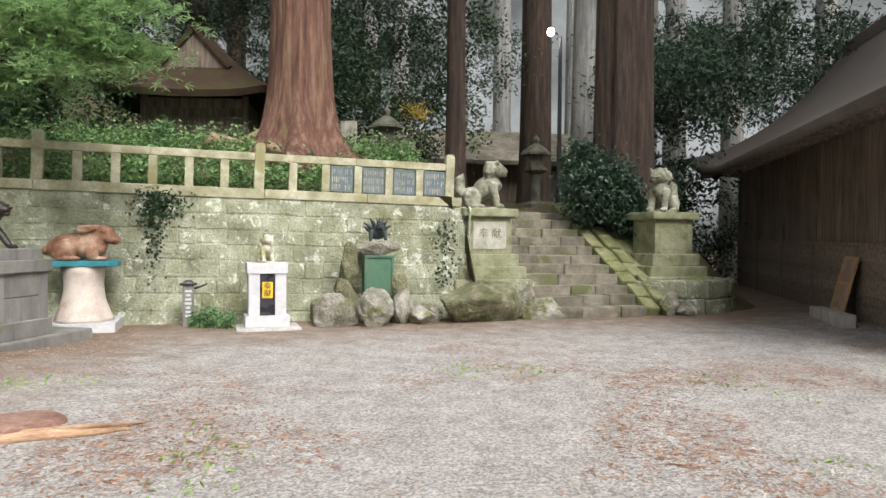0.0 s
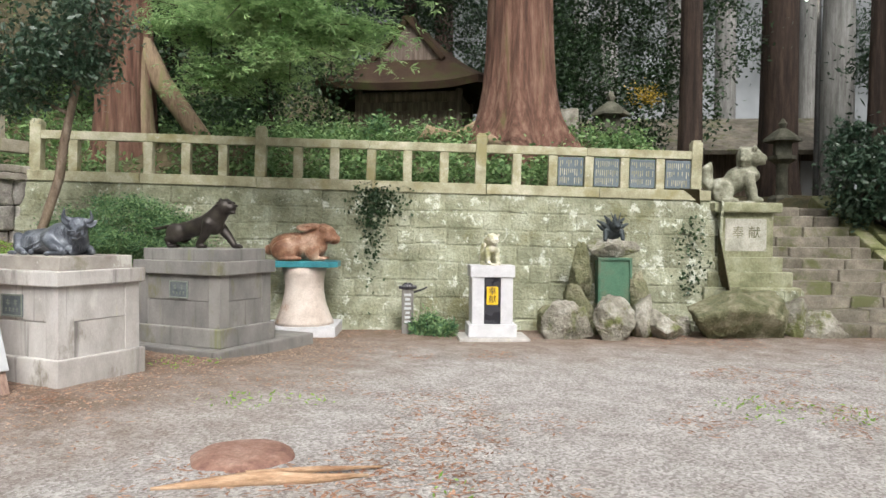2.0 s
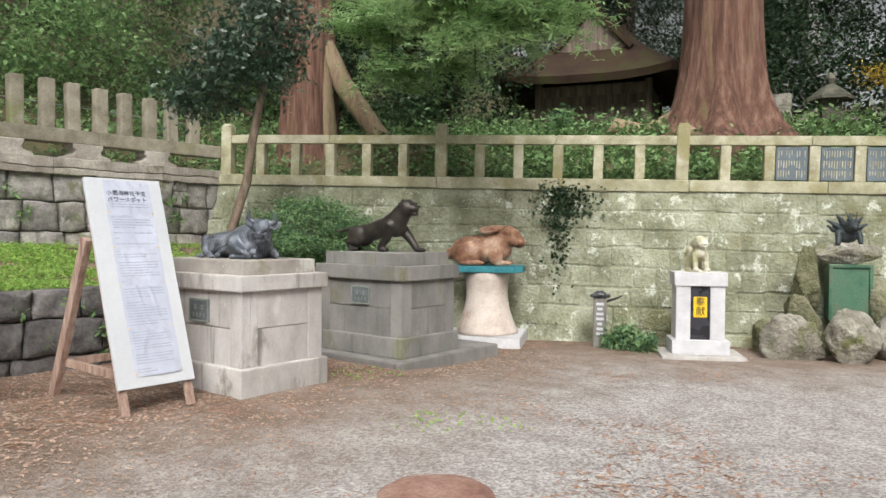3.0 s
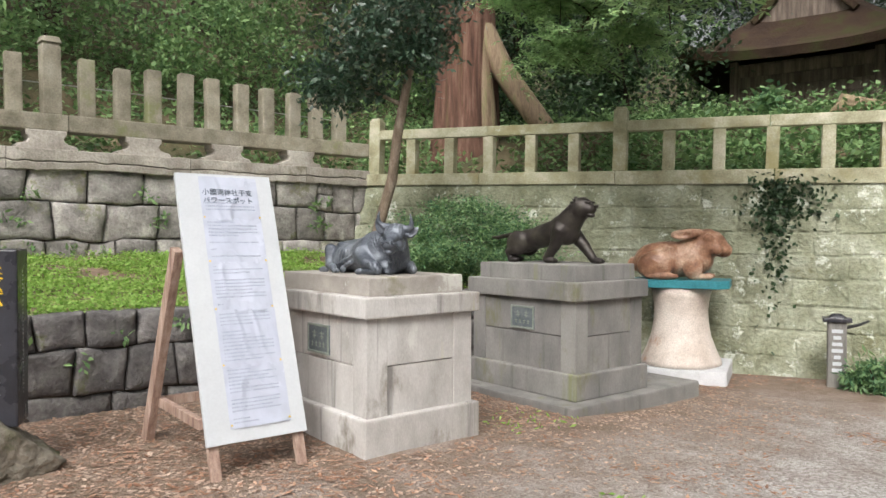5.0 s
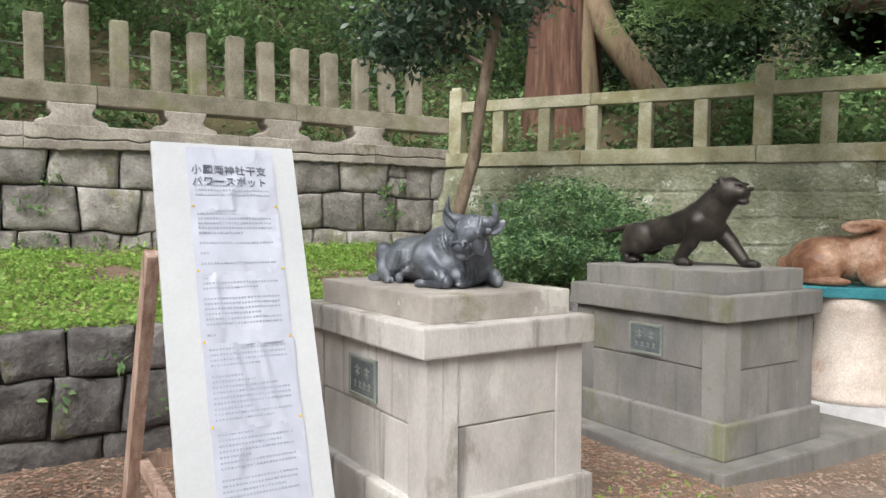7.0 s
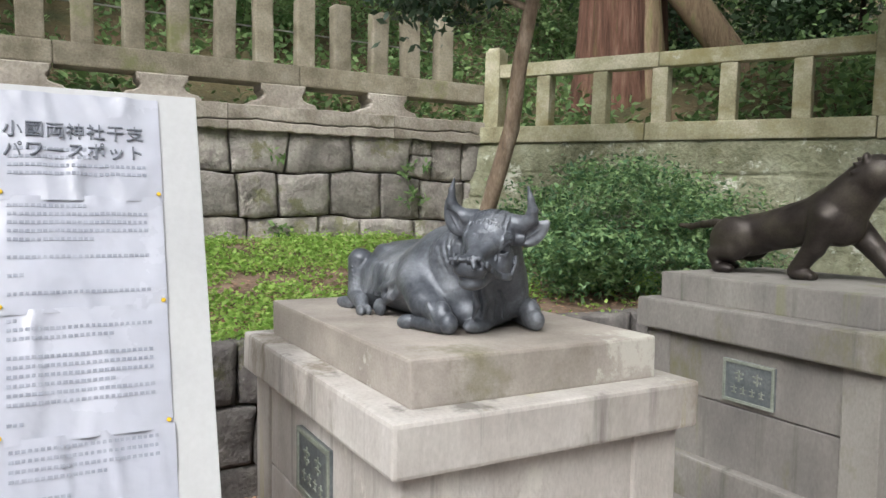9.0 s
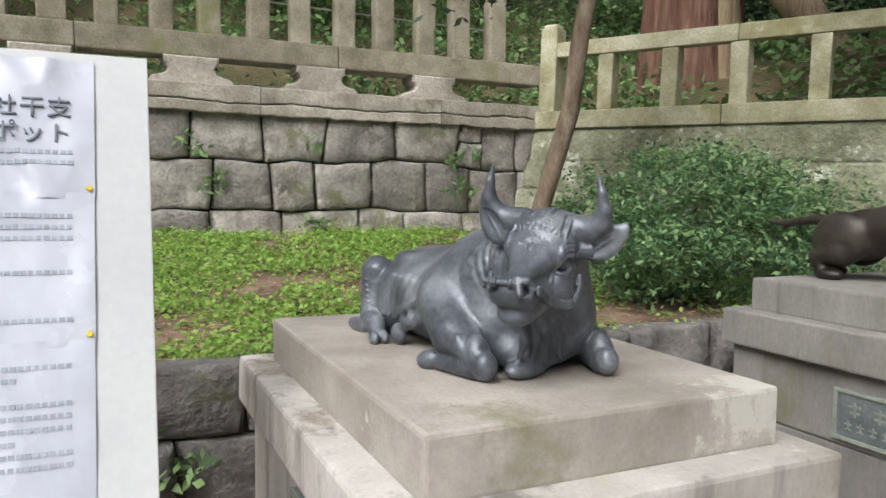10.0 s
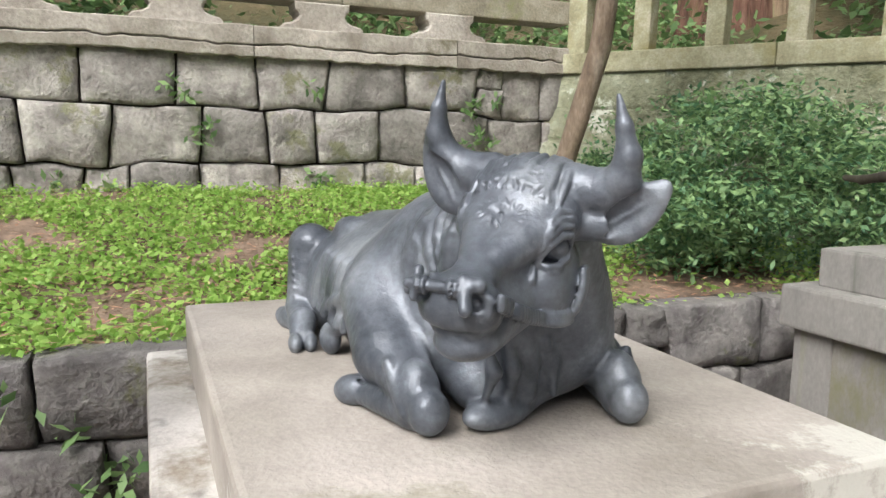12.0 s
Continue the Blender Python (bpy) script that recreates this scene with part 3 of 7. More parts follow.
    wc = n.new("ShaderNodeRGB")
    wc.outputs[0].default_value = (0.2, 0.24, 0.1, 1)
    col = mix(col, wc.outputs[0], weed)
    l.new(col, b.inputs["Base Color"])
    b.inputs["Roughness"].default_value = 0.95
    b.inputs["Specular IOR Level"].default_value = 0.2
    bp = n.new("ShaderNodeBump")
    bp.inputs["Strength"].default_value, bp.inputs["Distance"].default_value = 0.7, 0.012
    l.new(math_node("ADD", stones.outputs["Distance"], small.outputs["Fac"]), bp.inputs["Height"])
    l.new(bp.outputs[0], b.inputs["Normal"])
    return m


M_GROUND = ground_mat()
xs = [-400, -150, -60, -30] + [-14 + 0.25 * i for i in range(93)] + [12, 20, 40, 90, 200, 400]
ys = [-400, -150, -60, -25, -10] + [-4 + 0.25 * i for i in range(97)] + [24, 30, 45, 90, 200, 400]
sheet("ground", xs, ys, yard, M_GROUND, "pale gravel yard with brown earth and fallen cedar twigs")
xs = [-60, -45, -34, -27, -22, -19] + [-17 + 0.3 * i for i in range(78)] + [8, 12, 20, 30]
ys = [-40, -25, -15, -8] + [-4 + 0.3 * i for i in range(108)] + [30, 35, 42, 55, 80]


def wooded(x, y):
    s, b = along(x, y)
    return x < -11.55 or (b > -0.05 and s < 10.75) or (b > -1.0 and 10.75 <= s < 18.2) or (b > 6 and s < 30)


sheet("hillside", xs, ys, hill, M_HILL, "dark wooded slope behind the stone walls", wooded)
xs = [-11.5 + 0.2 * i for i in range(17)]
ys = [-4 + 0.25 * i for i in range(56)]


def terrace_z(x, y):
    return 0.93 + 0.33 * sstep(-8.4, -11.2, x) + 0.03 * noise.noise((x * 2, y * 2, 1))


sheet("terrace_ground", [x for x in xs if x < -8.35], ys, terrace_z, M_SOIL, "low planted terrace of earth and green groundcover",
      lambda x, y: along(x, y)[1] < -0.05 and y < 9.6)


# ---- stone walls ----
def stone_mesh(name, w, h, d, r, rough, material):
    """One block: a ragged outline, sides, and a dressed face with worn edges. Its back lies in y = 0, its face looks along -y."""
    c = min(w, h) * 0.09
    out = []
    for x, z in ((-w / 2 + c, -h / 2), (w / 2 - c, -h / 2), (w / 2, -h / 2 + c), (w / 2, h / 2 - c), (w / 2 - c, h / 2), (-w / 2 + c, h / 2),
                 (-w / 2, h / 2 - c), (-w / 2, -h / 2 + c)):
        out.append((x + r.uniform(-rough, rough), z + r.uniform(-rough, rough)))
    vs = [(x, 0, z) for x, z in out] + [(x, -d * 0.65, z) for x, z in out]
    k = 1 - 0.12
    vs += [(x * k, -d * r.uniform(0.9, 1.06), z * (k - 0.02)) for x, z in out]
    vs.append((r.uniform(-0.1, 0.1) * w, -d * r.uniform(0.95, 1.06), r.uniform(-0.1, 0.1) * h))
    fs = []
    for a in (0, 8):
        for i in range(8):
            j = (i + 1) % 8
            fs.append((a + i, a + j, a + 8 + j, a + 8 + i))
    for i in range(8):
        fs.append((16 + i, 16 + (i + 1) % 8, 24))
    me = bpy.data.meshes.new(name)
    me.from_pydata(vs, [], fs)
    me.update()
    me.materials.append(material)
    return me


def courses(parent, x0, x1, z0, z1, ch, cw, depth, rough, material, seed, place, gap=0.012, skip=None):
    """Lays blocks in rough courses; place(x, z) gives each block's pose in its wall."""
    r = random.Random(seed)
    z = z0
    rows = max(1, round((z1 - z0) / (0.5 * (ch[0] + ch[1]))))
    cut = [(z1 - z0) * (i + (r.uniform(-0.1, 0.1) if 0 < i < rows else 0)) / rows for i in range(rows + 1)]
    for h in (b - a for a, b in zip(cut, cut[1:])):
        x = x0 - r.uniform(0, cw[0])
        while x < x1:
            w = r.uniform(*cw)
            a, b = max(x, x0), min(x + w, x1)
            if b - a > 0.08 and not (skip and skip((a + b) / 2, z + h / 2)):
                dz = r.uniform(-0.012, 0.012)
                ob = new("stone_block", stone_mesh("stone_block", b - a - gap, h - gap, depth * r.uniform(0.8, 1.2), r, rough, material))
                ob.parent = parent
                ob.matrix_local = place((a + b) / 2, z + h / 2 + dz) @ pose(0, 0, 0, 0, r.uniform(-1.2, 1.2), 0)
            x += w
        z += h


def rubble(parent, x0, x1, z0, z1, rows, cw, depth, material, seed, y0, gap=0.005):
    """Rough-coursed blocks: wandering bed joints, leaning side joints, faces broken unevenly and worn at the rim."""
    r = random.Random(seed)
    us = (0.0, 0.012, 0.075, 0.22, 0.4, 0.58, 0.76, 0.925, 0.988, 1.0)
    n = len(us)

    def bed(i, x):
        z = z0 + (z1 - z0) * i / rows
        return z if i in (0, rows) else z + 0.075 * noise.noise((x * 0.9, i * 3.7, seed)) + 0.03 * noise.noise((x * 3.1, i * 5.1, seed))

    def block(a, b, lo, hi):
        # a, b: side joints as (foot, head); lo, hi: bed lines
        k, ph = r.uniform(0.75, 1.3), r.uniform(0, 50)
        tilt, nod = r.uniform(-0.03, 0.03), r.uniform(-0.03, 0.03)
        cx, cz = (sum(a) + sum(b)) / 4, (lo((sum(a) + sum(b)) / 4) + hi((sum(a) + sum(b)) / 4)) / 2
        vs, fs = [], []
        for v in us:
            for u in us:
                fx = a[0] + (a[1] - a[0]) * v, b[0] + (b[1] - b[0]) * v
                x = fx[0] + gap / 2 + (fx[1] - fx[0] - gap) * u
                zl, zh = lo(x) + gap / 2, hi(x) - gap / 2
                z = zl + (zh - zl) * v
                rim = min(u, 1 - u, v, 1 - v)
                corner = max(0, abs(u - 0.5) + abs(v - 0.5) - 0.88) * 0.14
                x, z = x + (cx - x) * corner, z + (cz - z) * corner
                x += 0.012 * noise.noise((x * 9, z * 9, ph))
                z += 0.012 * noise.noise((x * 9, z * 9, ph + 9))
                y = 0.05 if rim == 0 else -depth * k * (0.74 if rim < 0.02 else 0.95 if rim < 0.1 else 1.0)
                if rim:
                    y += 0.02 * noise.noise((x * 5, z * 5, ph)) + 0.022 * noise.noise((x * 12, z * 12, ph)) + 0.014 * noise.noise((x * 27, z * 27, ph)) + tilt * (u - 0.5) + nod * (v - 0.5)
                vs.append((x - cx, y, z - cz))
        for j in range(n - 1):
            for i in range(n - 1):
                q = j * n + i
                fs.append((q, q + 1, q + n + 1, q + n))
        ob = mesh_ob("stone_block", vs, fs, material, parent, "", True)
        for p in ob.data.polygons:
            j, i = divmod(p.index, n - 1)
            p.use_smooth = 0 < i < n - 2 and 0 < j < n - 2
        ob.matrix_local = pose(cx, y0, cz)

    for i in range(rows):
        x = x0 - r.uniform(0, cw[0])
        joint = (x, x)
        while x < x1:
            w = r.uniform(*cw) * (0.55 if r.random() < 0.14 else 1)
            x = min(x + w, x1 + 0.02)
            if x1 - x < 0.15:
                x = x1
            nxt = (x + r.uniform(-0.035, 0.035), x + r.uniform(-0.035, 0.035)) if x < x1 else (x1, x1)
            lo, hi = (lambda q, i=i: bed(i, q)), (lambda q, i=i: bed(i + 1, q))
            if w < 0.3 and r.random() < 0.6:
                t = r.uniform(0.4, 0.6)
                mid = lambda q, i=i, t=t: bed(i, q) * (1 - t) + bed(i + 1, q) * t
                block(joint, nxt, lo, mid)
                block(joint, nxt, mid, hi)
            elif r.random() > 0.025:
                block(joint, nxt, lo, hi)
            joint = nxt


def prism(name, profile, x0, x1, material, parent, label=""):
    """A profile of (y, z) drawn along x."""
    n = len(profile)
    vs = [(x0, y, z) for y, z in profile] + [(x1, y, z) for y, z in profile]
    fs = [(i, (i + 1) % n, n + (i + 1) % n, n + i) for i in range(n)] + [tuple(range(n))[::-1], tuple(range(n, 2 * n))]
    return mesh_ob(name, vs, fs, material, parent, label)


BATTER = math.degrees(math.atan2(0.42, 2.05))
wall_n = empty("wall_north", CREST, "pale green mossy retaining wall of squared stone blocks", "wall", kind="structure")
prism("wall_core", [(-0.551, -0.2), (-0.088, 2.06), (0.35, 2.06), (0.35, -0.2)], 0.0, 10.75, M_MOSSY, wall_n)
courses(wall_n, 0.0, 10.8, -0.1, 2.06, (0.2, 0.33), (0.26, 0.7), 0.026, 0.014, M_MOSSY, 3,
        lambda x, z: pose(x, -0.5 + 0.205 * z, z, -BATTER, 0, 0), 0.005)
courses(wall_n, -0.4, 2.6, -0.1, 2.06, (0.24, 0.31), (0.3, 0.5), 0.05, 0.012, M_MOSSY, 4,
        lambda x, z: pose(10.78, x, z, 0, 0, 90), 0.008)
wall_w = empty("wall_west", WEST, "dark grey retaining wall of rough volcanic stone blocks", "wall", kind="structure")
prism("wall_core", [(0.03, 0.9), (0.06, 2.25), (0.5, 2.25), (0.5, 0.9)], -6, 8.75, M_MORTAR, wall_w)
rubble(wall_w, -1.5, 8.75, 1.08, 2.24, 3, (0.36, 0.62), 0.085, M_STONE, 7, 0.05)
wall_t = empty("terrace_wall", TERR, "low dark grey terrace wall of rough stone blocks", "wall", kind="structure")
prism("wall_core", [(-0.02, -0.1), (0.05, 0.93), (0.45, 0.93), (0.45, -0.1)], -6, 9.2, M_MORTAR, wall_t)
rubble(wall_t, -1.0, 9.2, 0.03, 0.95, 3, (0.32, 0.56), 0.085, M_DARKSTONE, 9, 0.05)


# ---- stone fences on the walls ----
def fence_north():
    f = empty("stone_fence", CREST @ pose(0, 0, 2.05), "pale lichen-covered granite fence along the mossy wall", "fence")
    r = random.Random(2)
    for a in range(6):
        x0, x1 = 0.05 + a * 1.78, 0.05 + (a + 1) * 1.78 - 0.006
        boxpart("base_rail", (x0, x1, -0.13, 0.17, 0.012 * r.random(), 0.17), M_RAIL, f, "", 0.012)
    for a in range(6):
        x0, x1 = 0.2 + a * 1.71, 0.2 + (a + 1) * 1.71 - 0.005
        boxpart("top_rail", (x0, x1, -0.065, 0.065, 0.66, 0.79), M_RAIL, f, "", 0.01)
    for k in range(19):
        s = 0.22 + 0.571 * k
        tall = k % 6 == 0
        w = 0.085 if tall else 0.07
        b = box(bmesh.new(), -w, w, -w, w, 0.17, 0.93 if tall else 0.655, 0.014)
        if tall:
            box(b, -w * 0.8, w * 0.8, -w * 0.8, w * 0.8, 0.92, 0.965, 0.02)
        ob = part("tall_post" if tall else "post", b, M_RAIL, f)
        ob.matrix_local = pose(s, r.uniform(-0.006, 0.006), 0, r.uniform(-0.6, 0.6), r.uniform(-0.8, 0.8), r.uniform(-2, 2))
    return f


fence_n = fence_north()
for k in range(4):
    pl = empty("plaque", CREST @ pose(0.22 + 0.571 * (14 + k) + 0.285, -0.03, 2.24), "slate-blue engraved plaque set between fence posts", "plaque",
               "plaques in the fence")
    boxpart("panel", (-0.2, 0.2, -0.02, 0.02, 0.0, 0.445), M_PLAQUE, pl, "", 0.006)
    r = random.Random(40 + k)
    for row in range(3):
        for c in range(11):
            if r.random() < 0.85:
                h = r.uniform(0.05, 0.11)
                x = -0.165 + 0.033 * c
                boxpart("engraved_line", (x - 0.006, x + 0.006, -0.024, -0.018, 0.4 - row * 0.135 - h, 0.4 - row * 0.135), M_RAIL, pl, "", 0)


def fence_west():
    f = empty("stone_fence", WEST @ pose(0, 0, 2.24), "old brown granite fence with upright pillars on carved feet", "fence")
    r = random.Random(8)

    def band(xa, xb):
        # rendered coping: a ragged lower lip over the stones and a cracked upper course set back behind it
        n = max(6, int((xb - xa) / 0.025))
        for name, y, zlo, zhi, rag in (("coping_lip", -0.075, -0.03, 0.06, 0.045), ("coping_stone", -0.072, 0.064, 0.19, 0.022)):
            vs, fs = [], []
            for i in range(n + 1):
                x = xa + (xb - xa) * i / n
                q = noise.noise((x * 1.3, zlo * 40, 1)) * 0.5 + noise.noise((x * 6.5, zlo * 40, 2)) * 0.35 + noise.noise((x * 17, zlo * 40, 2)) * 0.3
                u = noise.noise((x * 1.6, 7.7, 3)) * 0.03 + noise.noise((x * 9, 7.7, 4)) * 0.014 + noise.noise((x * 21, 7.7, 4)) * 0.009
                yy = y + 0.012 * noise.noise((x * 4, zlo * 30, 5))
                lo = zlo + rag * q if name == "coping_lip" else zlo + u
                hi = zhi + u - 0.006 if name == "coping_lip" else zhi + 0.008 * noise.noise((x * 5, 1, 6))
                vs += [(x, 0.3, lo), (x, yy + 0.006, lo), (x, yy, lo + 0.008), (x, yy, hi - 0.008), (x, yy + 0.008, hi), (x, 0.45, hi)]
            for i in range(n):
                for j in range(5):
                    k = i * 6 + j
                    fs.append((k, k + 6, k + 7, k + 1))
            fs += [tuple(range(6))[::-1], tuple(n * 6 + j for j in range(6))]
            fs = [q[::-1] for q in fs]
            mesh_ob(name, vs, fs, M_COPING, f)

    x = -1.2
    while x < 8.5:
        w = r.uniform(1.5, 2.1)
        band(x, min(x + w - 0.006, 8.72))
        x += w
    for k in range(10):
        c = 7.55 - 1.02 * k
        half = [(0.3, 0.185), (0.31, 0.215), (0.285, 0.243), (0.225, 0.255), (0.185, 0.275), (0.17, 0.305), (0.18, 0.33), (0.2, 0.345), (0.205, 0.402)]
        b = bmesh.new()
        ring = [b.verts.new((c + x, 0.04, z)) for x, z in half] + [b.verts.new((c - x, 0.04, z)) for x, z in half[::-1]]
        ex = bmesh.ops.extrude_face_region(b, geom=[b.faces.new(ring)])
        bmesh.ops.translate(b, verts=[v for v in ex["geom"] if isinstance(v, bmesh.types.BMVert)], vec=(0, 0.28, 0))
        bmesh.ops.recalc_face_normals(b, faces=b.faces[:])
        bmesh.ops.bevel(b, geom=[e for e in b.edges if abs(e.verts[0].co.y - e.verts[1].co.y) < 0.01], offset=0.012, segments=1, affect="EDGES")
        part("carved_foot", b, M_COPING, f)
    for a in range(5):
        x0 = -1.2 + a * 1.97
        boxpart("rail", (x0, x0 + 1.965, 0.05, 0.31, 0.4, 0.585), M_OLDRAIL, f, "", 0.015, 0.004)
    for k in range(26):
        x = 8.21 - 0.364 * k
        tall = k in (10, 20)
        w = 0.098 if tall else 0.085
        h = 1.34 if tall else 1.215 + r.uniform(-0.03, 0.03)
        b = box(bmesh.new(), -w, w, -w * 0.9, w * 0.9, 0.58, h, 0.022)
        if tall:
            box(b, -w * 0.85, w * 0.85, -w * 0.8, w * 0.8, h - 0.01, h + 0.03, 0.004)
            box(b, -w * 1.12, w * 1.12, -w * 1.05, w * 1.05, h + 0.025, h + 0.095, 0.014, 0.004, 0.25)
        ob = part("tall_pillar" if tall else "pillar", b, M_OLDRAIL, f)
        ob.matrix_local = pose(x, 0.18 + r.uniform(-0.01, 0.01), 0, r.uniform(-1, 1), r.uniform(-1.2, 1.2), r.uniform(-4, 4))
    mesh_ob("wire", *tube([(-1.2, 0.28, 0.95), (2, 0.28, 0.93), (5, 0.28, 0.95), (8.4, 0.28, 0.9)], [0.007] * 4, 6), M_WIRE, f, "thin wire strung behind the pillars")
    return f


fence_w = fence_west()


# ---- steps to the upper shrine ----
def stairs():
    st = empty("stone_steps", MOSS, "worn stone steps climbing between the guardian dogs", "stairs", kind="structure")
    r = random.Random(11)
    for k in range(11):
        y0 = -1.2 + 0.35 * k
        z1 = 0.182 * (k + 1)
        x = 11.95
        while x < 14.0:
            w = min(r.uniform(0.5, 1.1), 14.04 - x)
            if 14.04 - x - w < 0.25:
                w = 14.04 - x
            boxpart("step_stone", (x, x + w - 0.01, y0 + r.uniform(-0.02, 0.02), y0 + 0.47, z1 - 0.24, z1 + r.uniform(-0.012, 0.012)), M_STEP, st, "",
                    0.03, 0.012)
            x += w
    run = lambda y: 0.17 + 0.52 * (y + 1.1)
    for row, (x, w) in enumerate(((14.2, 0.16), (14.52, 0.15))):
        y = -1.15 + 0.2 * row
        while y < 2.75:
            n = r.uniform(0.32, 0.6)
            m = pose(x + r.uniform(-0.03, 0.03), y, run(y) + 0.05 * row + r.uniform(-0.02, 0.02), 27.5, r.uniform(-3, 6), r.uniform(-4, 4))
            boxpart("mossy_border_stone", (-w, w, 0, n * 1.1, -0.26, 0.03), M_MOSSSTEP, st, "moss-covered border stone", 0.045, 0.02, 0, m)
            y += n
    vs, fs = [], []
    for j in range(25):
        y = -0.9 + 3.9 * j / 24
        for i in range(9):
            x = 14.1 + 1.6 * i / 8
            vs.append((x, y, run(y) - 0.05 + 0.14 * (x - 14.1) + 0.05 * noise.noise((x * 3, y * 3, 8))))
    for j in range(24):
        for i in range(8):
            k = j * 9 + i
            fs.append((k, k + 1, k + 10, k + 9))
    mesh_ob("mossy_bank", vs, fs, M_MOSSSTEP, st, "moss-grown earth bank beside the steps", True)
    return st


stairs()

# ---- pedestals and statues of the zodiac ----
def plinth(dims, z, label, body_m, top_m, inset):
    """dims: x0, x1, y0, y1 of the cap; z: foot, base top, body top, cap top, slab top."""
    x0, x1, y0, y1 = dims
    hx, hy = (x1 - x0) / 2, (y1 - y0) / 2
    p = empty("stone_pedestal", pose((x0 + x1) / 2, (y0 + y1) / 2, z[0]), label, "pedestal")
    t = [v - z[0] for v in z]
    boxpart("base_course", (-hx, hx, -hy, hy, 0, t[1]), body_m, p, "", 0.015)
    b = inset
    mid = t[1] + (t[2] - t[1]) * 0.5
    boxpart("lower_panel", (-hx + b, hx - b, -hy + b, hy - b, t[1] - 0.005, mid - 0.003), body_m, p, "", 0.006)
    boxpart("upper_panel", (-hx + b, hx - b, -hy + b, hy - b, mid + 0.003, t[2] + 0.005), body_m, p, "", 0.006)
    w = 0.15
    for sx in (-1, 1):
        for sy in (-1, 1):
            a = sorted((sx * (hx - b + 0.01), sx * (hx - b - w)))
            c = sorted((sy * (hy - b + 0.01), sy * (hy - b - w)))
            boxpart("corner_pilaster", (*a, *c, t[1] - 0.002, t[2] + 0.002), body_m, p, "", 0.006)
    boxpart("cap", (-hx, hx, -hy, hy, t[2], t[3]), body_m, p, "", 0.012, 0.003)
    boxpart("top_slab", (-hx + 0.085, hx - 0.085, -hy + 0.085, hy - 0.085, t[3] - 0.004, t[4]), top_m, p, "", 0.01, 0.002)
    # engraved plate on the side that looks along -y
    pm = pose(0.02, -hy + b, mid + (t[2] - mid) * 0.42)
    plate = part("name_plate", box(bmesh.new(), -0.14, 0.14, -0.012, 0.004, -0.1, 0.1, 0.004, 0, 0, pm), M_GREENGREY, p, "grey-green metal name plate")
    rim = box(bmesh.new(), -0.14, 0.14, -0.018, -0.01, 0.085, 0.1, 0.002, 0, 0, pm)
    box(rim, -0.14, 0.14, -0.018, -0.01, -0.1, -0.085, 0.002, 0, 0, pm)
    box(rim, -0.14, -0.126, -0.018, -0.01, -0.085, 0.085, 0.002, 0, 0, pm)
    box(rim, 0.126, 0.14, -0.018, -0.01, -0.085, 0.085, 0.002, 0, 0, pm)
    part("plate_rim", rim, M_PLATERIM, plate, "pale worn rim")
    chars = bmesh.new()
    for x in (-0.05, 0.05):
        box(chars, x - 0.02, x + 0.02, -0.016, -0.011, 0.012, 0.02, 0, 0, 0, pm)
        box(chars, x - 0.004, x + 0.004, -0.016, -0.011, 0.0, 0.055, 0, 0, 0, pm)
        box(chars, x - 0.025, x + 0.025, -0.016, -0.011, 0.035, 0.042, 0, 0, 0, pm)
    for i in range(4):
        x = -0.075 + 0.05 * i
        box(chars, x - 0.015, x + 0.015, -0.016, -0.011, -0.035, -0.03, 0, 0, 0, pm)
        box(chars, x - 0.003, x + 0.003, -0.016, -0.011, -0.055, -0.02, 0, 0, 0, pm)
        box(chars, x - 0.012, x + 0.012, -0.016, -0.011, -0.055, -0.05, 0, 0, 0, pm)
    tagged(part("raised_characters", chars, M_PLATERIM, plate), kind="stuff")
    return p


M_GREENGREY = mat("grey_green_metal_plate", [(0.12, 0.14, 0.155), (0.2, 0.225, 0.235)], 8, 0.45, 0.2, 60, metal=0.3)
plinth((-7.64, -6.33, 5.235, 6.185), (0.05, 0.36, 0.985, 1.12, 1.24),
       "pale stained concrete pedestal under the bronze bull", M_CONC, M_CONCTOP, 0.05)
plinth((-7.84, -6.5, 7.4, 8.39), (0.14, 0.36, 0.965, 1.125, 1.26),
       "damp dark grey concrete pedestal under the bronze tiger", M_DARKCONC, M_DARKCONC, 0.05)
tagged(boxpart("paving_slab", (-8.05, -6.37, 7.22, 9.02, -0.06, 0.142), M_DARKCONC, None, "", 0.02, 0.006),
       "wide concrete slab under the tiger's pedestal", "slab")


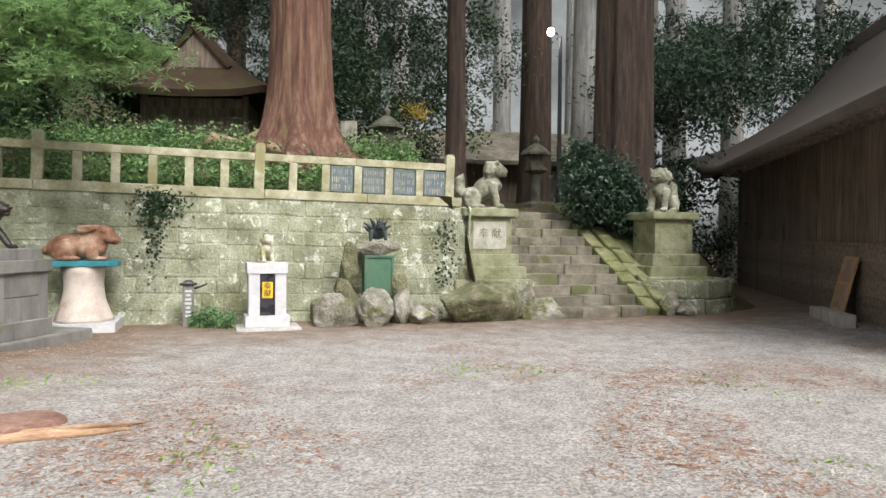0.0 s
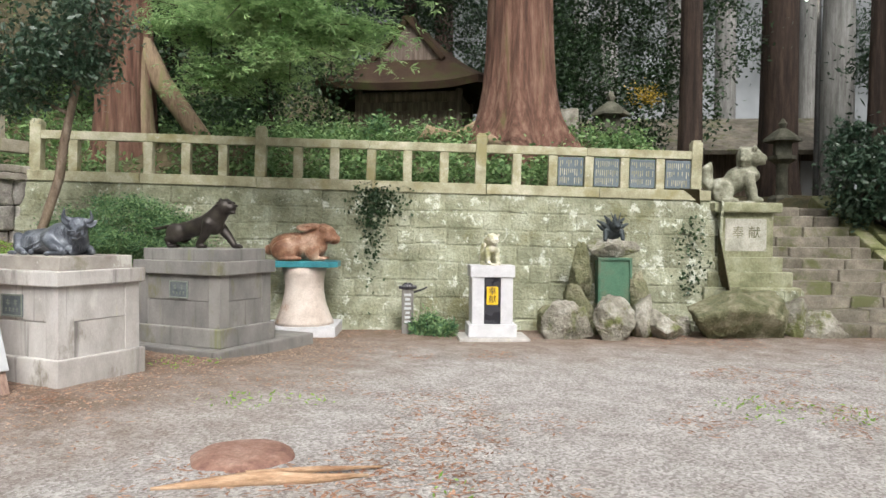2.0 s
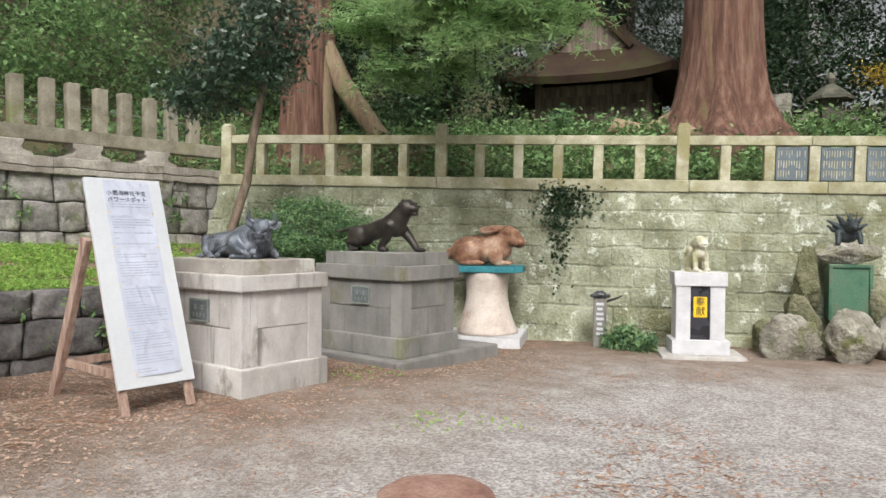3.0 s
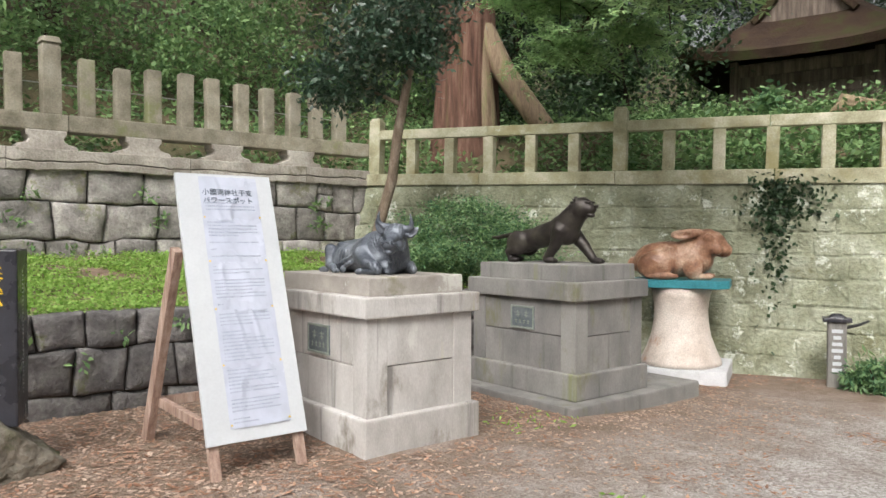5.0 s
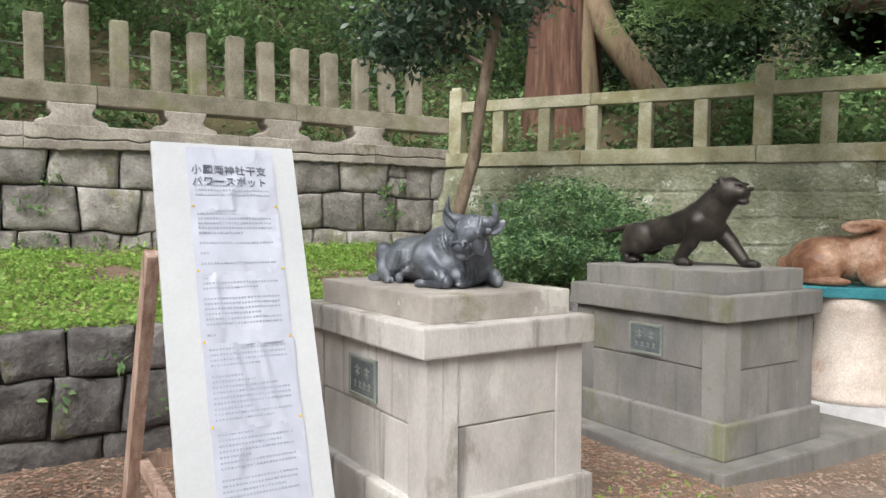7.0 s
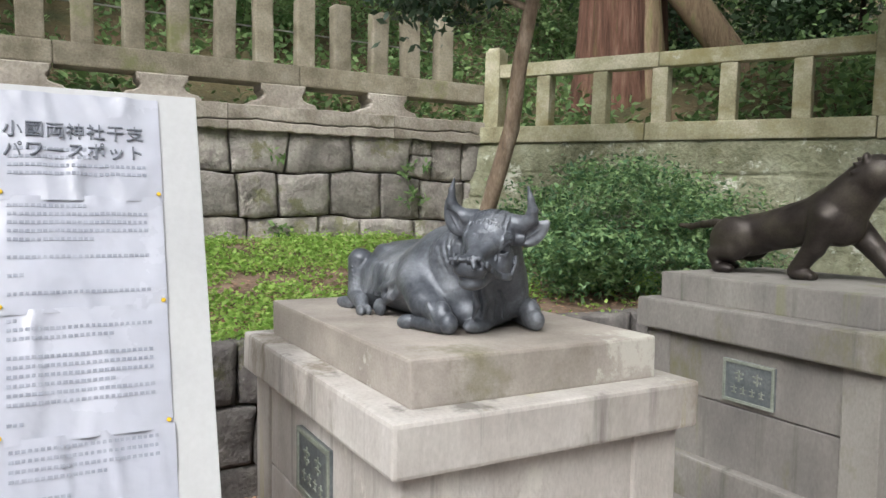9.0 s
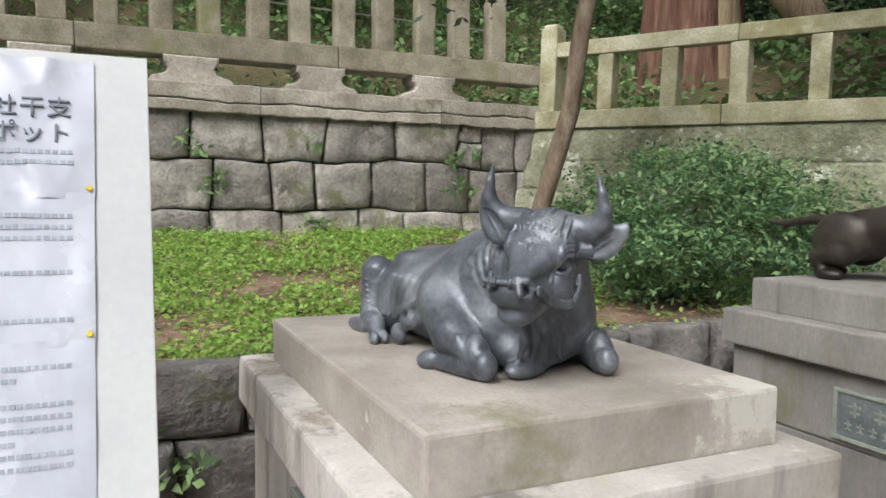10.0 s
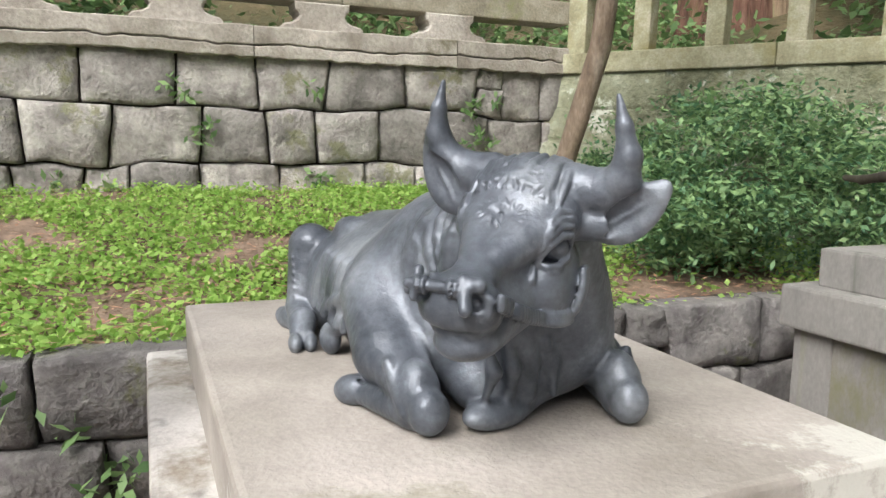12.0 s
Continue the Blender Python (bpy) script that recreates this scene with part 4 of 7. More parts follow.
class Clay:
    """Collects the rounded shapes of a statue."""

    def __init__(self):
        self.p = []
        self.skin = None

    def e(self, c, r, yaw=0.0, pitch=0.0, k=0.025):
        self.p.append(("e", tuple(c), tuple(r), yaw, pitch, k))

    def c(self, a, b, ra, rb, k=0.02):
        self.p.append(("c", tuple(a), tuple(b), ra, rb, k))

    def far(self, q):
        """How far a point lies outside the clay."""
        v = 9.0
        for p in self.p if self.skin is None else self.p[:self.skin]:
            c = Vector(p[1])
            reach = (max(p[3], p[4]) + (Vector(p[2]) - c).length if p[0] == "c" else max(p[2])) + 0.05
            d = (q - c).length
            if d > reach:
                v = min(v, d - reach + 0.05) if p[5] > 0 else v
                continue
            if p[0] == "c":
                ba = Vector(p[2]) - c
                h = min(1, max(0, (q - c).dot(ba) / max(1e-9, ba.length_squared)))
                d = (q - c - ba * h).length - (p[3] + (p[4] - p[3]) * h)
            else:
                a, b, r = radians(p[3]), radians(p[4]), p[2]
                x, y, z = q - c
                u, y = x * math.cos(a) + y * math.sin(a), y * math.cos(a) - x * math.sin(a)
                u, w = u * math.cos(b) + z * math.sin(b), z * math.cos(b) - u * math.sin(b)
                m = math.sqrt((u / r[0]) ** 2 + (y / r[1]) ** 2 + (w / r[2]) ** 2)
                d = m * (m - 1) / max(1e-6, math.sqrt((u / r[0] ** 2) ** 2 + (y / r[1] ** 2) ** 2 + (w / r[2] ** 2) ** 2))
            k = p[5]
            if k < 0:
                h = min(1, max(0, 0.5 + 0.5 * (v + d) / k))
                v = v * (1 - h) - d * h - k * h * (1 - h)
            else:
                h = min(1, max(0, 0.5 + 0.5 * (d - v) / k))
                v = d * (1 - h) + v * h - k * h * (1 - h)
        return v

    def on(self, q, out, lift=0.0):
        """The place on the clay's skin under a point, seen against the direction out."""
        q = Vector(q) + out * 0.06
        for _ in range(14):
            d = self.far(q)
            q = q - out * min(0.02, d * 0.9)
            if abs(d) < 0.0004:
                break
        return tuple(q + out * lift)

    def line(self, pts, radii, k=0.012):
        for i in range(len(pts) - 1):
            self.c(pts[i], pts[i + 1], radii[i], radii[i + 1], k)


def scaled(prims, k):
    return [("c", *[tuple(v * k for v in a) for a in q[1:3]], q[3] * k, q[4] * k, q[5]) if q[0] == "c" else ("e", *[tuple(v * k for v in a) for a in q[1:3]], *q[3:]) for q in prims]


def bull():
    """A resting bull with its head raised and turned; x forward, its left along y."""
    s = Clay()
    # trunk
    s.e((-0.13, 0, 0.115), (0.28, 0.16, 0.12))
    s.e((-0.29, 0.0, 0.11), (0.14, 0.15, 0.11))
    s.c((-0.33, 0, 0.17), (-0.02, 0, 0.195), 0.045, 0.055, 0.05)
    s.e((0.06, 0, 0.14), (0.15, 0.16, 0.13), 0, 0, 0.04)
    s.e((0.08, 0, 0.22), (0.13, 0.08, 0.065), 0, 15, 0.05)
    s.e((0.18, 0.0, 0.105), (0.09, 0.12, 0.105), 0, 0, 0.04)
    s.e((0.2, 0.055, 0.15), (0.085, 0.085, 0.12), 0, 0, 0.03)
    s.c((0.11, 0, 0.185), (0.3, -0.005, 0.245), 0.115, 0.068, 0.04)
    s.c((0.29, -0.02, 0.19), (0.262, -0.005, 0.07), 0.048, 0.04, 0.03)
    s.e((0.245, -0.005, 0.05), (0.055, 0.08, 0.05), 0, 0, 0.02)
    s.e((0.285, -0.03, 0.022), (0.03, 0.06, 0.022), 20, 0, 0.01)
    for y in (-0.085, 0.085):
        s.e((-0.24, y, 0.2), (0.05, 0.03, 0.028), 0, 0, 0.02)
    for i in range(6):
        x = -0.19 + 0.042 * i
        s.c((x, -0.14, 0.165), (x - 0.02, -0.163, 0.07), 0.01, 0.006, 0.016)
    s.c((-0.1, -0.15, 0.05), (0.05, -0.15, 0.1), 0.014, 0.01, 0.012)
    s.c((-0.13, -0.158, 0.08), (0.03, -0.16, 0.135), 0.012, 0.006, 0.01)
    # broad breast and far shoulder
    s.e((0.19, 0.085, 0.15), (0.1, 0.085, 0.15), 0, 0, 0.04)
    s.c((0.3, 0.03, 0.25), (0.25, 0.09, 0.1), 0.06, 0.06, 0.04)
    # folds round the neck and down the dewlap
    c0, c1 = Vector((0.11, 0, 0.185)), Vector((0.3, -0.005, 0.245))
    ax = (c1 - c0).normalized()
    e1 = ax.cross(Vector((0, 0, 1))).normalized()
    e2 = e1.cross(ax).normalized()
    for i in range(8):
        t = 0.2 + 0.075 * i
        c, r = c0.lerp(c1, t), 0.115 - 0.047 * t + 0.001
        pts = []
        for j in range(9):
            an = radians(-42 + 14 * j + 3 * math.sin(i * 2.0 + j))
            for sd in (1,):
                pts.append(tuple(c + ax * (0.012 * math.sin(j * 0.7 + i)) + (e1 * math.cos(an) - e2 * math.sin(an)) * r))
        s.line(pts, [0.0015 + 0.0035 * math.sin(math.pi * (j + 0.5) / 9) for j in range(9)], 0.012)
    for i in range(4):
        s.line([(0.315, -0.07 + 0.03 * i, 0.14 - 0.008 * i), (0.318 - 0.006 * i, -0.055 + 0.03 * i, 0.085), (0.3, -0.06 + 0.034 * i, 0.04)], [0.004, 0.009, 0.004], 0.01)
    for sd in (-1, 1):
        # fore leg folded under
        s.c((0.08, sd * 0.125, 0.14), (0.17, sd * 0.145, 0.08), 0.062, 0.048, 0.025)
        dx = 0.0 if sd < 0 else 0.05
        s.c((0.17, sd * 0.145, 0.085), (0.258 + dx, sd * 0.136, 0.05), 0.043, 0.029, 0.01)
        s.e((0.262 + dx, sd * 0.134, 0.048), (0.032, 0.029, 0.046), 0, 12, 0.006)
        s.c((0.2, sd * 0.115, 0.11), (0.25 + dx, sd * 0.115, 0.07), 0.008, 0.006, 0.01)
        s.c((0.15, sd * 0.17, 0.13), (0.24 + dx, sd * 0.16, 0.075), 0.008, 0.004, 0.008)
        s.c((0.235 + dx, sd * 0.165, 0.085), (0.275 + dx, sd * 0.158, 0.03), 0.006, 0.004, 0.008)
        s.e((0.292 + dx, sd * 0.13, 0.034), (0.024, 0.026, 0.03), 0, 0, 0.008)
        s.c((0.26 + dx, sd * 0.14, 0.026), (0.17, sd * 0.172, 0.022), 0.024, 0.017, 0.006)
        s.e((0.142, sd * 0.186, 0.022), (0.034, 0.02, 0.022), -sd * 28, 12, 0.005)
        s.e((0.128, sd * 0.17, 0.02), (0.034, 0.012, 0.02), -sd * 28, 12, 0.002)
        s.c((0.125, sd * 0.2, 0.03), (0.165, sd * 0.178, 0.04), 0.003, 0.003, -0.003)
        # hind leg: haunch, stifle, hock, cloven hoof
        s.e((-0.28, sd * 0.12, 0.095), (0.12, 0.052, 0.095), 0, 0, 0.016)
        s.c((-0.3, sd * 0.148, 0.165), (-0.275, sd * 0.172, 0.06), 0.044, 0.03, 0.01)
        s.e((-0.3, sd * 0.15, 0.172), (0.042, 0.032, 0.034), 0, 0, 0.012)
        for i in range(7):
            z = 0.16 - 0.014 * i
            s.c((-0.31 + 0.004 * i, sd * 0.185, z), (-0.275 + 0.004 * i, sd * 0.19, z - 0.012), 0.0035, 0.002, 0.004)
        s.c((-0.275, sd * 0.176, 0.052), (-0.2, sd * 0.188, 0.034), 0.027, 0.023, 0.008)
        s.c((-0.2, sd * 0.188, 0.043), (-0.168, sd * 0.195, 0.02), 0.025, 0.021, 0.006)
        s.e((-0.152, sd * 0.184, 0.016), (0.03, 0.0125, 0.018), sd * 8, 0, 0.002)
        s.e((-0.152, sd * 0.21, 0.016), (0.028, 0.0125, 0.018), sd * 8, 0, 0.002)
        s.e((-0.33, sd * 0.188, 0.02), (0.055, 0.02, 0.022), sd * -10, 0, 0.004)
        s.e((-0.12, sd * 0.155, 0.028), (0.032, 0.018, 0.028), 0, 0, 0.008)
    # head: f forward, l to its left, u up, from the poll
    turn = -52
    yaw = radians(turn)
    F, L = Vector((math.cos(yaw), math.sin(yaw), 0)), Vector((-math.sin(yaw), math.cos(yaw), 0))
    poll = Vector((0.35, -0.034, 0.315))
    H = lambda f, l, u: tuple(poll + F * f + L * l + Vector((0, 0, u - 0.1 * l + 0.06 * max(f, 0))))
    way = lambda f, l, u: (F * f + L * l + Vector((0, 0, u))).normalized()
    # skull, flat forehead, long straight nose, jaw and broad muzzle
    s.e(H(-0.012, 0, -0.01), (0.045, 0.078, 0.044), turn, 0, 0.015)
    s.e(H(0.018, 0, -0.034), (0.048, 0.064, 0.048), turn, -35, 0.012)
    s.c(H(0.02, 0, -0.075), H(0.14, 0, -0.126), 0.036, 0.024, 0.012)
    for sd in (-1, 1):
        s.c(H(0.012, sd * 0.034, -0.03), H(0.1, sd * 0.012, -0.078), 0.036, 0.02, 0.006)
        s.c(H(0.09, sd * 0.008, -0.072), H(0.152, sd * 0.01, -0.104), 0.016, 0.0145, 0.008)
    s.c(H(-0.03, 0, -0.085), H(0.11, 0, -0.142), 0.044, 0.032, 0.014)
    s.e(H(0.158, 0, -0.122), (0.032, 0.046, 0.036), turn, -25, 0.01)
    s.e(H(0.135, 0, -0.155), (0.042, 0.038, 0.023), turn, -14, 0.008)
    s.c(H(0.02, 0, -0.108), H(0.105, 0, -0.142), 0.05, 0.035, 0.01)
    s.c(H(0.178, -0.046, -0.148), H(0.178, 0.046, -0.148), 0.004, 0.004, -0.005)
    for sd in (-1, 1):
        s.e(H(0.012, sd * 0.042, -0.1), (0.052, 0.026, 0.046), turn, -20, 0.01)
        s.line([H(0.175, sd * 0.03, -0.148), H(0.145, sd * 0.046, -0.15), H(0.118, sd * 0.046, -0.143)], [0.004, 0.004, 0.002], -0.005)
        s.e(H(0.118, sd * 0.034, -0.136), (0.02, 0.01, 0.016), turn, 0, 0.008)
        # brow over the eye
        s.c(H(0.02, sd * 0.056, -0.034), H(0.054, sd * 0.046, -0.042), 0.01, 0.008, 0.012)
        # nostril with its raised rim
        s.e(s.on(H(0.17, sd * 0.024, -0.112), way(1, sd * 0.45, 0.1)), (0.011, 0.009, 0.008), turn, 0, -0.004)
        rim = [(0.17, 0.008, -0.1), (0.17, 0.024, -0.097), (0.165, 0.036, -0.108), (0.165, 0.036, -0.122)]
        s.line([s.on(H(f, sd * l, u), way(1, sd * 0.45, 0.15)) for f, l, u in rim], [0.003, 0.005, 0.005, 0.003], 0.004)
    s.skin = len(s.p)
    for sd in (-1, 1):
        # eye: a hollow, the ball, two lids, wrinkles over and under it, the tear duct
        out = way(0.8, sd, 0.1)
        E = lambda a, b, lift=0.0: s.on(H(0.044 + a, sd * (0.062 - 0.35 * a), -0.06 + b - 0.35 * a), out, lift)
        s.e(E(0.0, 0.0, 0.003), (0.027, 0.015, 0.017), turn - sd * 38, -20, -0.003)
        s.e(E(0.0, 0.0, -0.0055), (0.017, 0.0135, 0.0145), turn - sd * 30, 0, 0.001)
        up = [(-0.024, -0.004), (-0.013, 0.0105), (0.002, 0.015), (0.016, 0.0095), (0.027, -0.006)]
        s.line([E(a, b, 0.0025) for a, b in up], [0.003, 0.0046, 0.0052, 0.0048, 0.0034], 0.0008)
        lw = [(-0.024, -0.005), (-0.013, -0.0145), (0.002, -0.0175), (0.016, -0.0145), (0.027, -0.007)]
        s.line([E(a, b, 0.0015) for a, b in lw], [0.0028, 0.004, 0.0042, 0.004, 0.003], 0.0008)
        for i in range(3):
            s.line([E(a * (1.0 - 0.06 * i), b + 0.01 + 0.008 * i, 0.0015) for a, b in up], [0.0012, 0.0034, 0.004, 0.0034, 0.0014], 0.0008)
        s.line([E(a * 0.9, b - 0.007, 0.0) for a, b in lw[1:]], [0.001, 0.0022, 0.0022, 0.001], 0.0015)
        s.c(E(0.028, -0.007, 0.001), E(0.034, -0.024, 0.001), 0.002, 0.004, 0.002)
    for sd in (-1, 1):
        # horn: out, then up to a point
        pts = [H(-0.012, sd * 0.052, 0.004), H(-0.012, sd * 0.088, 0.006), H(-0.004, sd * 0.11, 0.022), H(0.004, sd * 0.118, 0.048), H(0.01, sd * 0.114, 0.078), H(0.012, sd * 0.107, 0.11)]
        s.line(pts, [0.03, 0.025, 0.0195, 0.0145, 0.009, 0.003], 0.006)
        # leaf-shaped ear below the horn
        s.c(H(-0.012, sd * 0.062, -0.034), H(-0.014, sd * 0.092, -0.03), 0.02, 0.02, 0.008)
        # cupped leaf of an ear, its hollow turned forward
        rise = 38 if sd > 0 else 58
        c = radians(rise)
        ahead_by = -0.016 if sd > 0 else 0.0
        at = lambda d, f=0.0: H(ahead_by + f, sd * (0.09 + d * math.cos(c)), -0.036 + d * math.sin(c))
        s.e(at(0.03), (0.042, 0.009, 0.029), turn + sd * 90, rise, 0.006)
        s.e(at(0.058), (0.034, 0.0075, 0.0165), turn + sd * 90, rise + 8, 0.012)
        s.e(at(0.034, 0.0115), (0.036, 0.0075, 0.019), turn + sd * 90, rise, -0.005)
        for i in range(4):
            s.c(at(0.006 + 0.004 * i, 0.004), at(0.05 + 0.006 * i, 0.004), 0.0028 - 0.0003 * i, 0.0012, 0.002)
    # combed locks between the horns
    for i in range(15):
        lx = -0.058 + 0.0083 * i
        sw = 0.012 * math.sin(i * 1.3 + 0.5)
        top = [(-0.03, lx, 0.05), (-0.004, lx + sw * 0.3, 0.05), (0.02, lx + sw * 0.8, 0.036), (0.04, lx + sw, 0.014), (0.05, lx + sw * 0.3, -0.006)]
        s.line([s.on(H(*q), way(0.75, q[1] * 3, 1), 0.0012) for q in top], [0.002, 0.0052, 0.006, 0.005, 0.002], 0.0006)
    for cx in (-0.03, 0.022):
        for a0 in range(0, 6):
            for r in (0.007, 0.014, 0.021):
                a, b = a0 * 1.05, a0 * 1.05 + 0.8
                s.c(*[s.on(H(0.04, cx + r * math.cos(v), 0.02 + r * math.sin(v)), way(0.9, cx * 3, 0.7), 0.002) for v in (a, b)], 0.0044, 0.0026, 0.0006)
    # the whorl on the forehead
    for j in range(17):
        a = j * 2 * math.pi / 17
        w = [s.on(H(0.07, r * math.cos(a + v), -0.03 + 0.75 * r * math.sin(a + v)), way(0.85, 0, 0.6), 0.0008) for r, v in ((0.005, 0), (0.017, 0.12), (0.03, 0.45))]
        s.line(w, [0.0018, 0.0024, 0.0012], 0.0012)
    # nose stick and twisted rope halter
    s.skin = None
    ahead = way(1, 0, 0.55)
    nose = lambda l, u, lift: s.on(H(0.19, l, u), ahead, lift)
    mid = Vector(nose(0, -0.1, 0.004))
    bar = lambda l, f=0.0, u=0.0: tuple(mid + L * l + F * f + Vector((0, 0, u)))
    s.c(bar(-0.042), bar(0.024), 0.0056, 0.0056, 0.001)
    s.c(bar(-0.036, -0.01, 0.013), bar(-0.034, 0.003, -0.012), 0.0055, 0.005, 0.001)
    s.c(bar(0.018, -0.004, 0.008), bar(0.026, 0.008, -0.018), 0.0068, 0.0072, 0.001)
    s.c(bar(0.022, -0.006, 0.004), bar(0.033, -0.006, 0.004), 0.008, 0.008, 0.001)
    for l in (-0.03, -0.023, 0.006, 0.013):
        for j in range(8):
            a = j * math.pi / 4
            s.e(bar(l + 0.0015 * math.cos(a), 0.0075 * math.cos(a), 0.0075 * math.sin(a)), (0.0032, 0.0032, 0.0032), 0, 0, 0.0006)
    s.skin = len(s.p)
    for sd in (-1, 1):
        rope = []
        for j in range(40):
            t = j / 39
            if t < 0.72:
                q = t / 0.72
                rope.append(H(0.165 - 0.15 * q, sd * (0.035 + 0.045 * min(1, 1.5 * q)), -0.108 - 0.03 * math.sin(q * math.pi * 0.6)))
            else:
                q = (t - 0.72) / 0.28
                rope.append(H(0.015 - 0.012 * q, sd * 0.08, -0.1365 + 0.06 * q))
        rope = [Vector(s.on(q, way(0.5, sd, 0.0), 0.008)) for q in rope]
        for j in range(39):
            run = (rope[j + 1] - rope[j]).normalized()
            side = run.cross(way(0, sd, 0)).normalized()
            s.c(tuple(rope[j] - side * 0.005 - run * 0.002), tuple(rope[j] + side * 0.005 + run * 0.002), 0.0046, 0.0046, 0.0006)
    return s.p


statue("bull_statue", bull(), 0.0023, M_BRONZE, pose(-6.95, 5.69, 1.238), "blue-grey bronze bull lying with raised head and rope halter", "statue")


def cat():
    """A tiger striding with its chest high, its rump low and its head raised; x forward."""
    s = Clay()
    s.e((-0.33, 0, 0.2), (0.17, 0.105, 0.105), 0, 10)
    s.c((-0.32, 0, 0.2), (0.08, 0, 0.3), 0.095, 0.12, 0.04)
    s.e((0.13, 0, 0.3), (0.12, 0.115, 0.15), 0, 50, 0.03)
    s.c((0.15, 0, 0.34), (0.27, 0, 0.47), 0.125, 0.1, 0.03)
    # head, ruff, muzzle and open jaw
    s.e((0.32, 0, 0.5), (0.1, 0.1, 0.1), 0, 10, 0.02)
    s.e((0.4, 0, 0.49), (0.06, 0.065, 0.055), 0, -5, 0.014)
    s.e((0.4, 0, 0.44), (0.06, 0.045, 0.024), 0, -10, 0.008)
    s.c((0.46, -0.06, 0.462), (0.46, 0.06, 0.462), 0.007, 0.007, -0.006)
    s.e((0.475, 0, 0.515), (0.018, 0.025, 0.016), 0, 0, 0.006)
    for i in range(9):
        a = radians(-100 + 25 * i)
        s.c((0.3, 0.07 * math.sin(a), 0.5 + 0.07 * math.cos(a)), (0.25, 0.1 * math.sin(a), 0.49 + 0.1 * math.cos(a)), 0.02, 0.008, 0.01)
    for sd in (-1, 1):
        s.e((0.3, sd * 0.065, 0.575), (0.018, 0.024, 0.032), 0, 0, 0.008)
        s.e((0.41, sd * 0.045, 0.535), (0.016, 0.014, 0.012), 0, 0, -0.004)
        s.e((0.405, sd * 0.04, 0.533), (0.011, 0.011, 0.01), 0, 0, 0.002)
        s.c((0.36, sd * 0.055, 0.56), (0.43, sd * 0.035, 0.55), 0.012, 0.01, 0.006)
        # forelegs in stride
        fx = 0.4 if sd > 0 else 0.02
        s.c((0.14, sd * 0.085, 0.3), (0.5 * (0.16 + fx), sd * 0.095, 0.16), 0.075, 0.052, 0.02)
        s.c((0.5 * (0.16 + fx), sd * 0.095, 0.16), (fx - 0.02, sd * 0.095, 0.04), 0.05, 0.038, 0.012)
        s.e((fx + 0.02, sd * 0.095, 0.028), (0.065, 0.045, 0.03), 0, 0, 0.01)
        for q in (-0.024, 0.0, 0.024):
            s.e((fx + 0.065, sd * 0.095 + q, 0.022), (0.02, 0.012, 0.02), 0, 0, 0.004)
        # hind legs drawn back
        hx = -0.52 if sd > 0 else -0.4
        s.e((-0.37, sd * 0.085, 0.18), (0.13, 0.06, 0.12), 0, 25, 0.02)
        s.c((-0.36, sd * 0.1, 0.12), (hx - 0.06, sd * 0.105, 0.1), 0.05, 0.036, 0.015)
        s.c((hx - 0.06, sd * 0.105, 0.1), (hx - 0.03, sd * 0.105, 0.03), 0.034, 0.03, 0.01)
        s.e((hx, sd * 0.105, 0.026), (0.065, 0.042, 0.028), 0, 0, 0.01)
    s.line([(-0.44, 0, 0.25), (-0.54, 0.01, 0.26), (-0.64, 0.03, 0.25), (-0.74, 0.05, 0.235), (-0.82, 0.06, 0.24)], [0.032, 0.024, 0.02, 0.018, 0.013])
    return s.p


statue("tiger_statue", cat(), 0.0075, M_DARKBRONZE, pose(-7.2, 7.9, 1.258, 0, 0, 4), "dark brown bronze tiger striding with its head raised", "statue", 0.02, 0.001, 60)


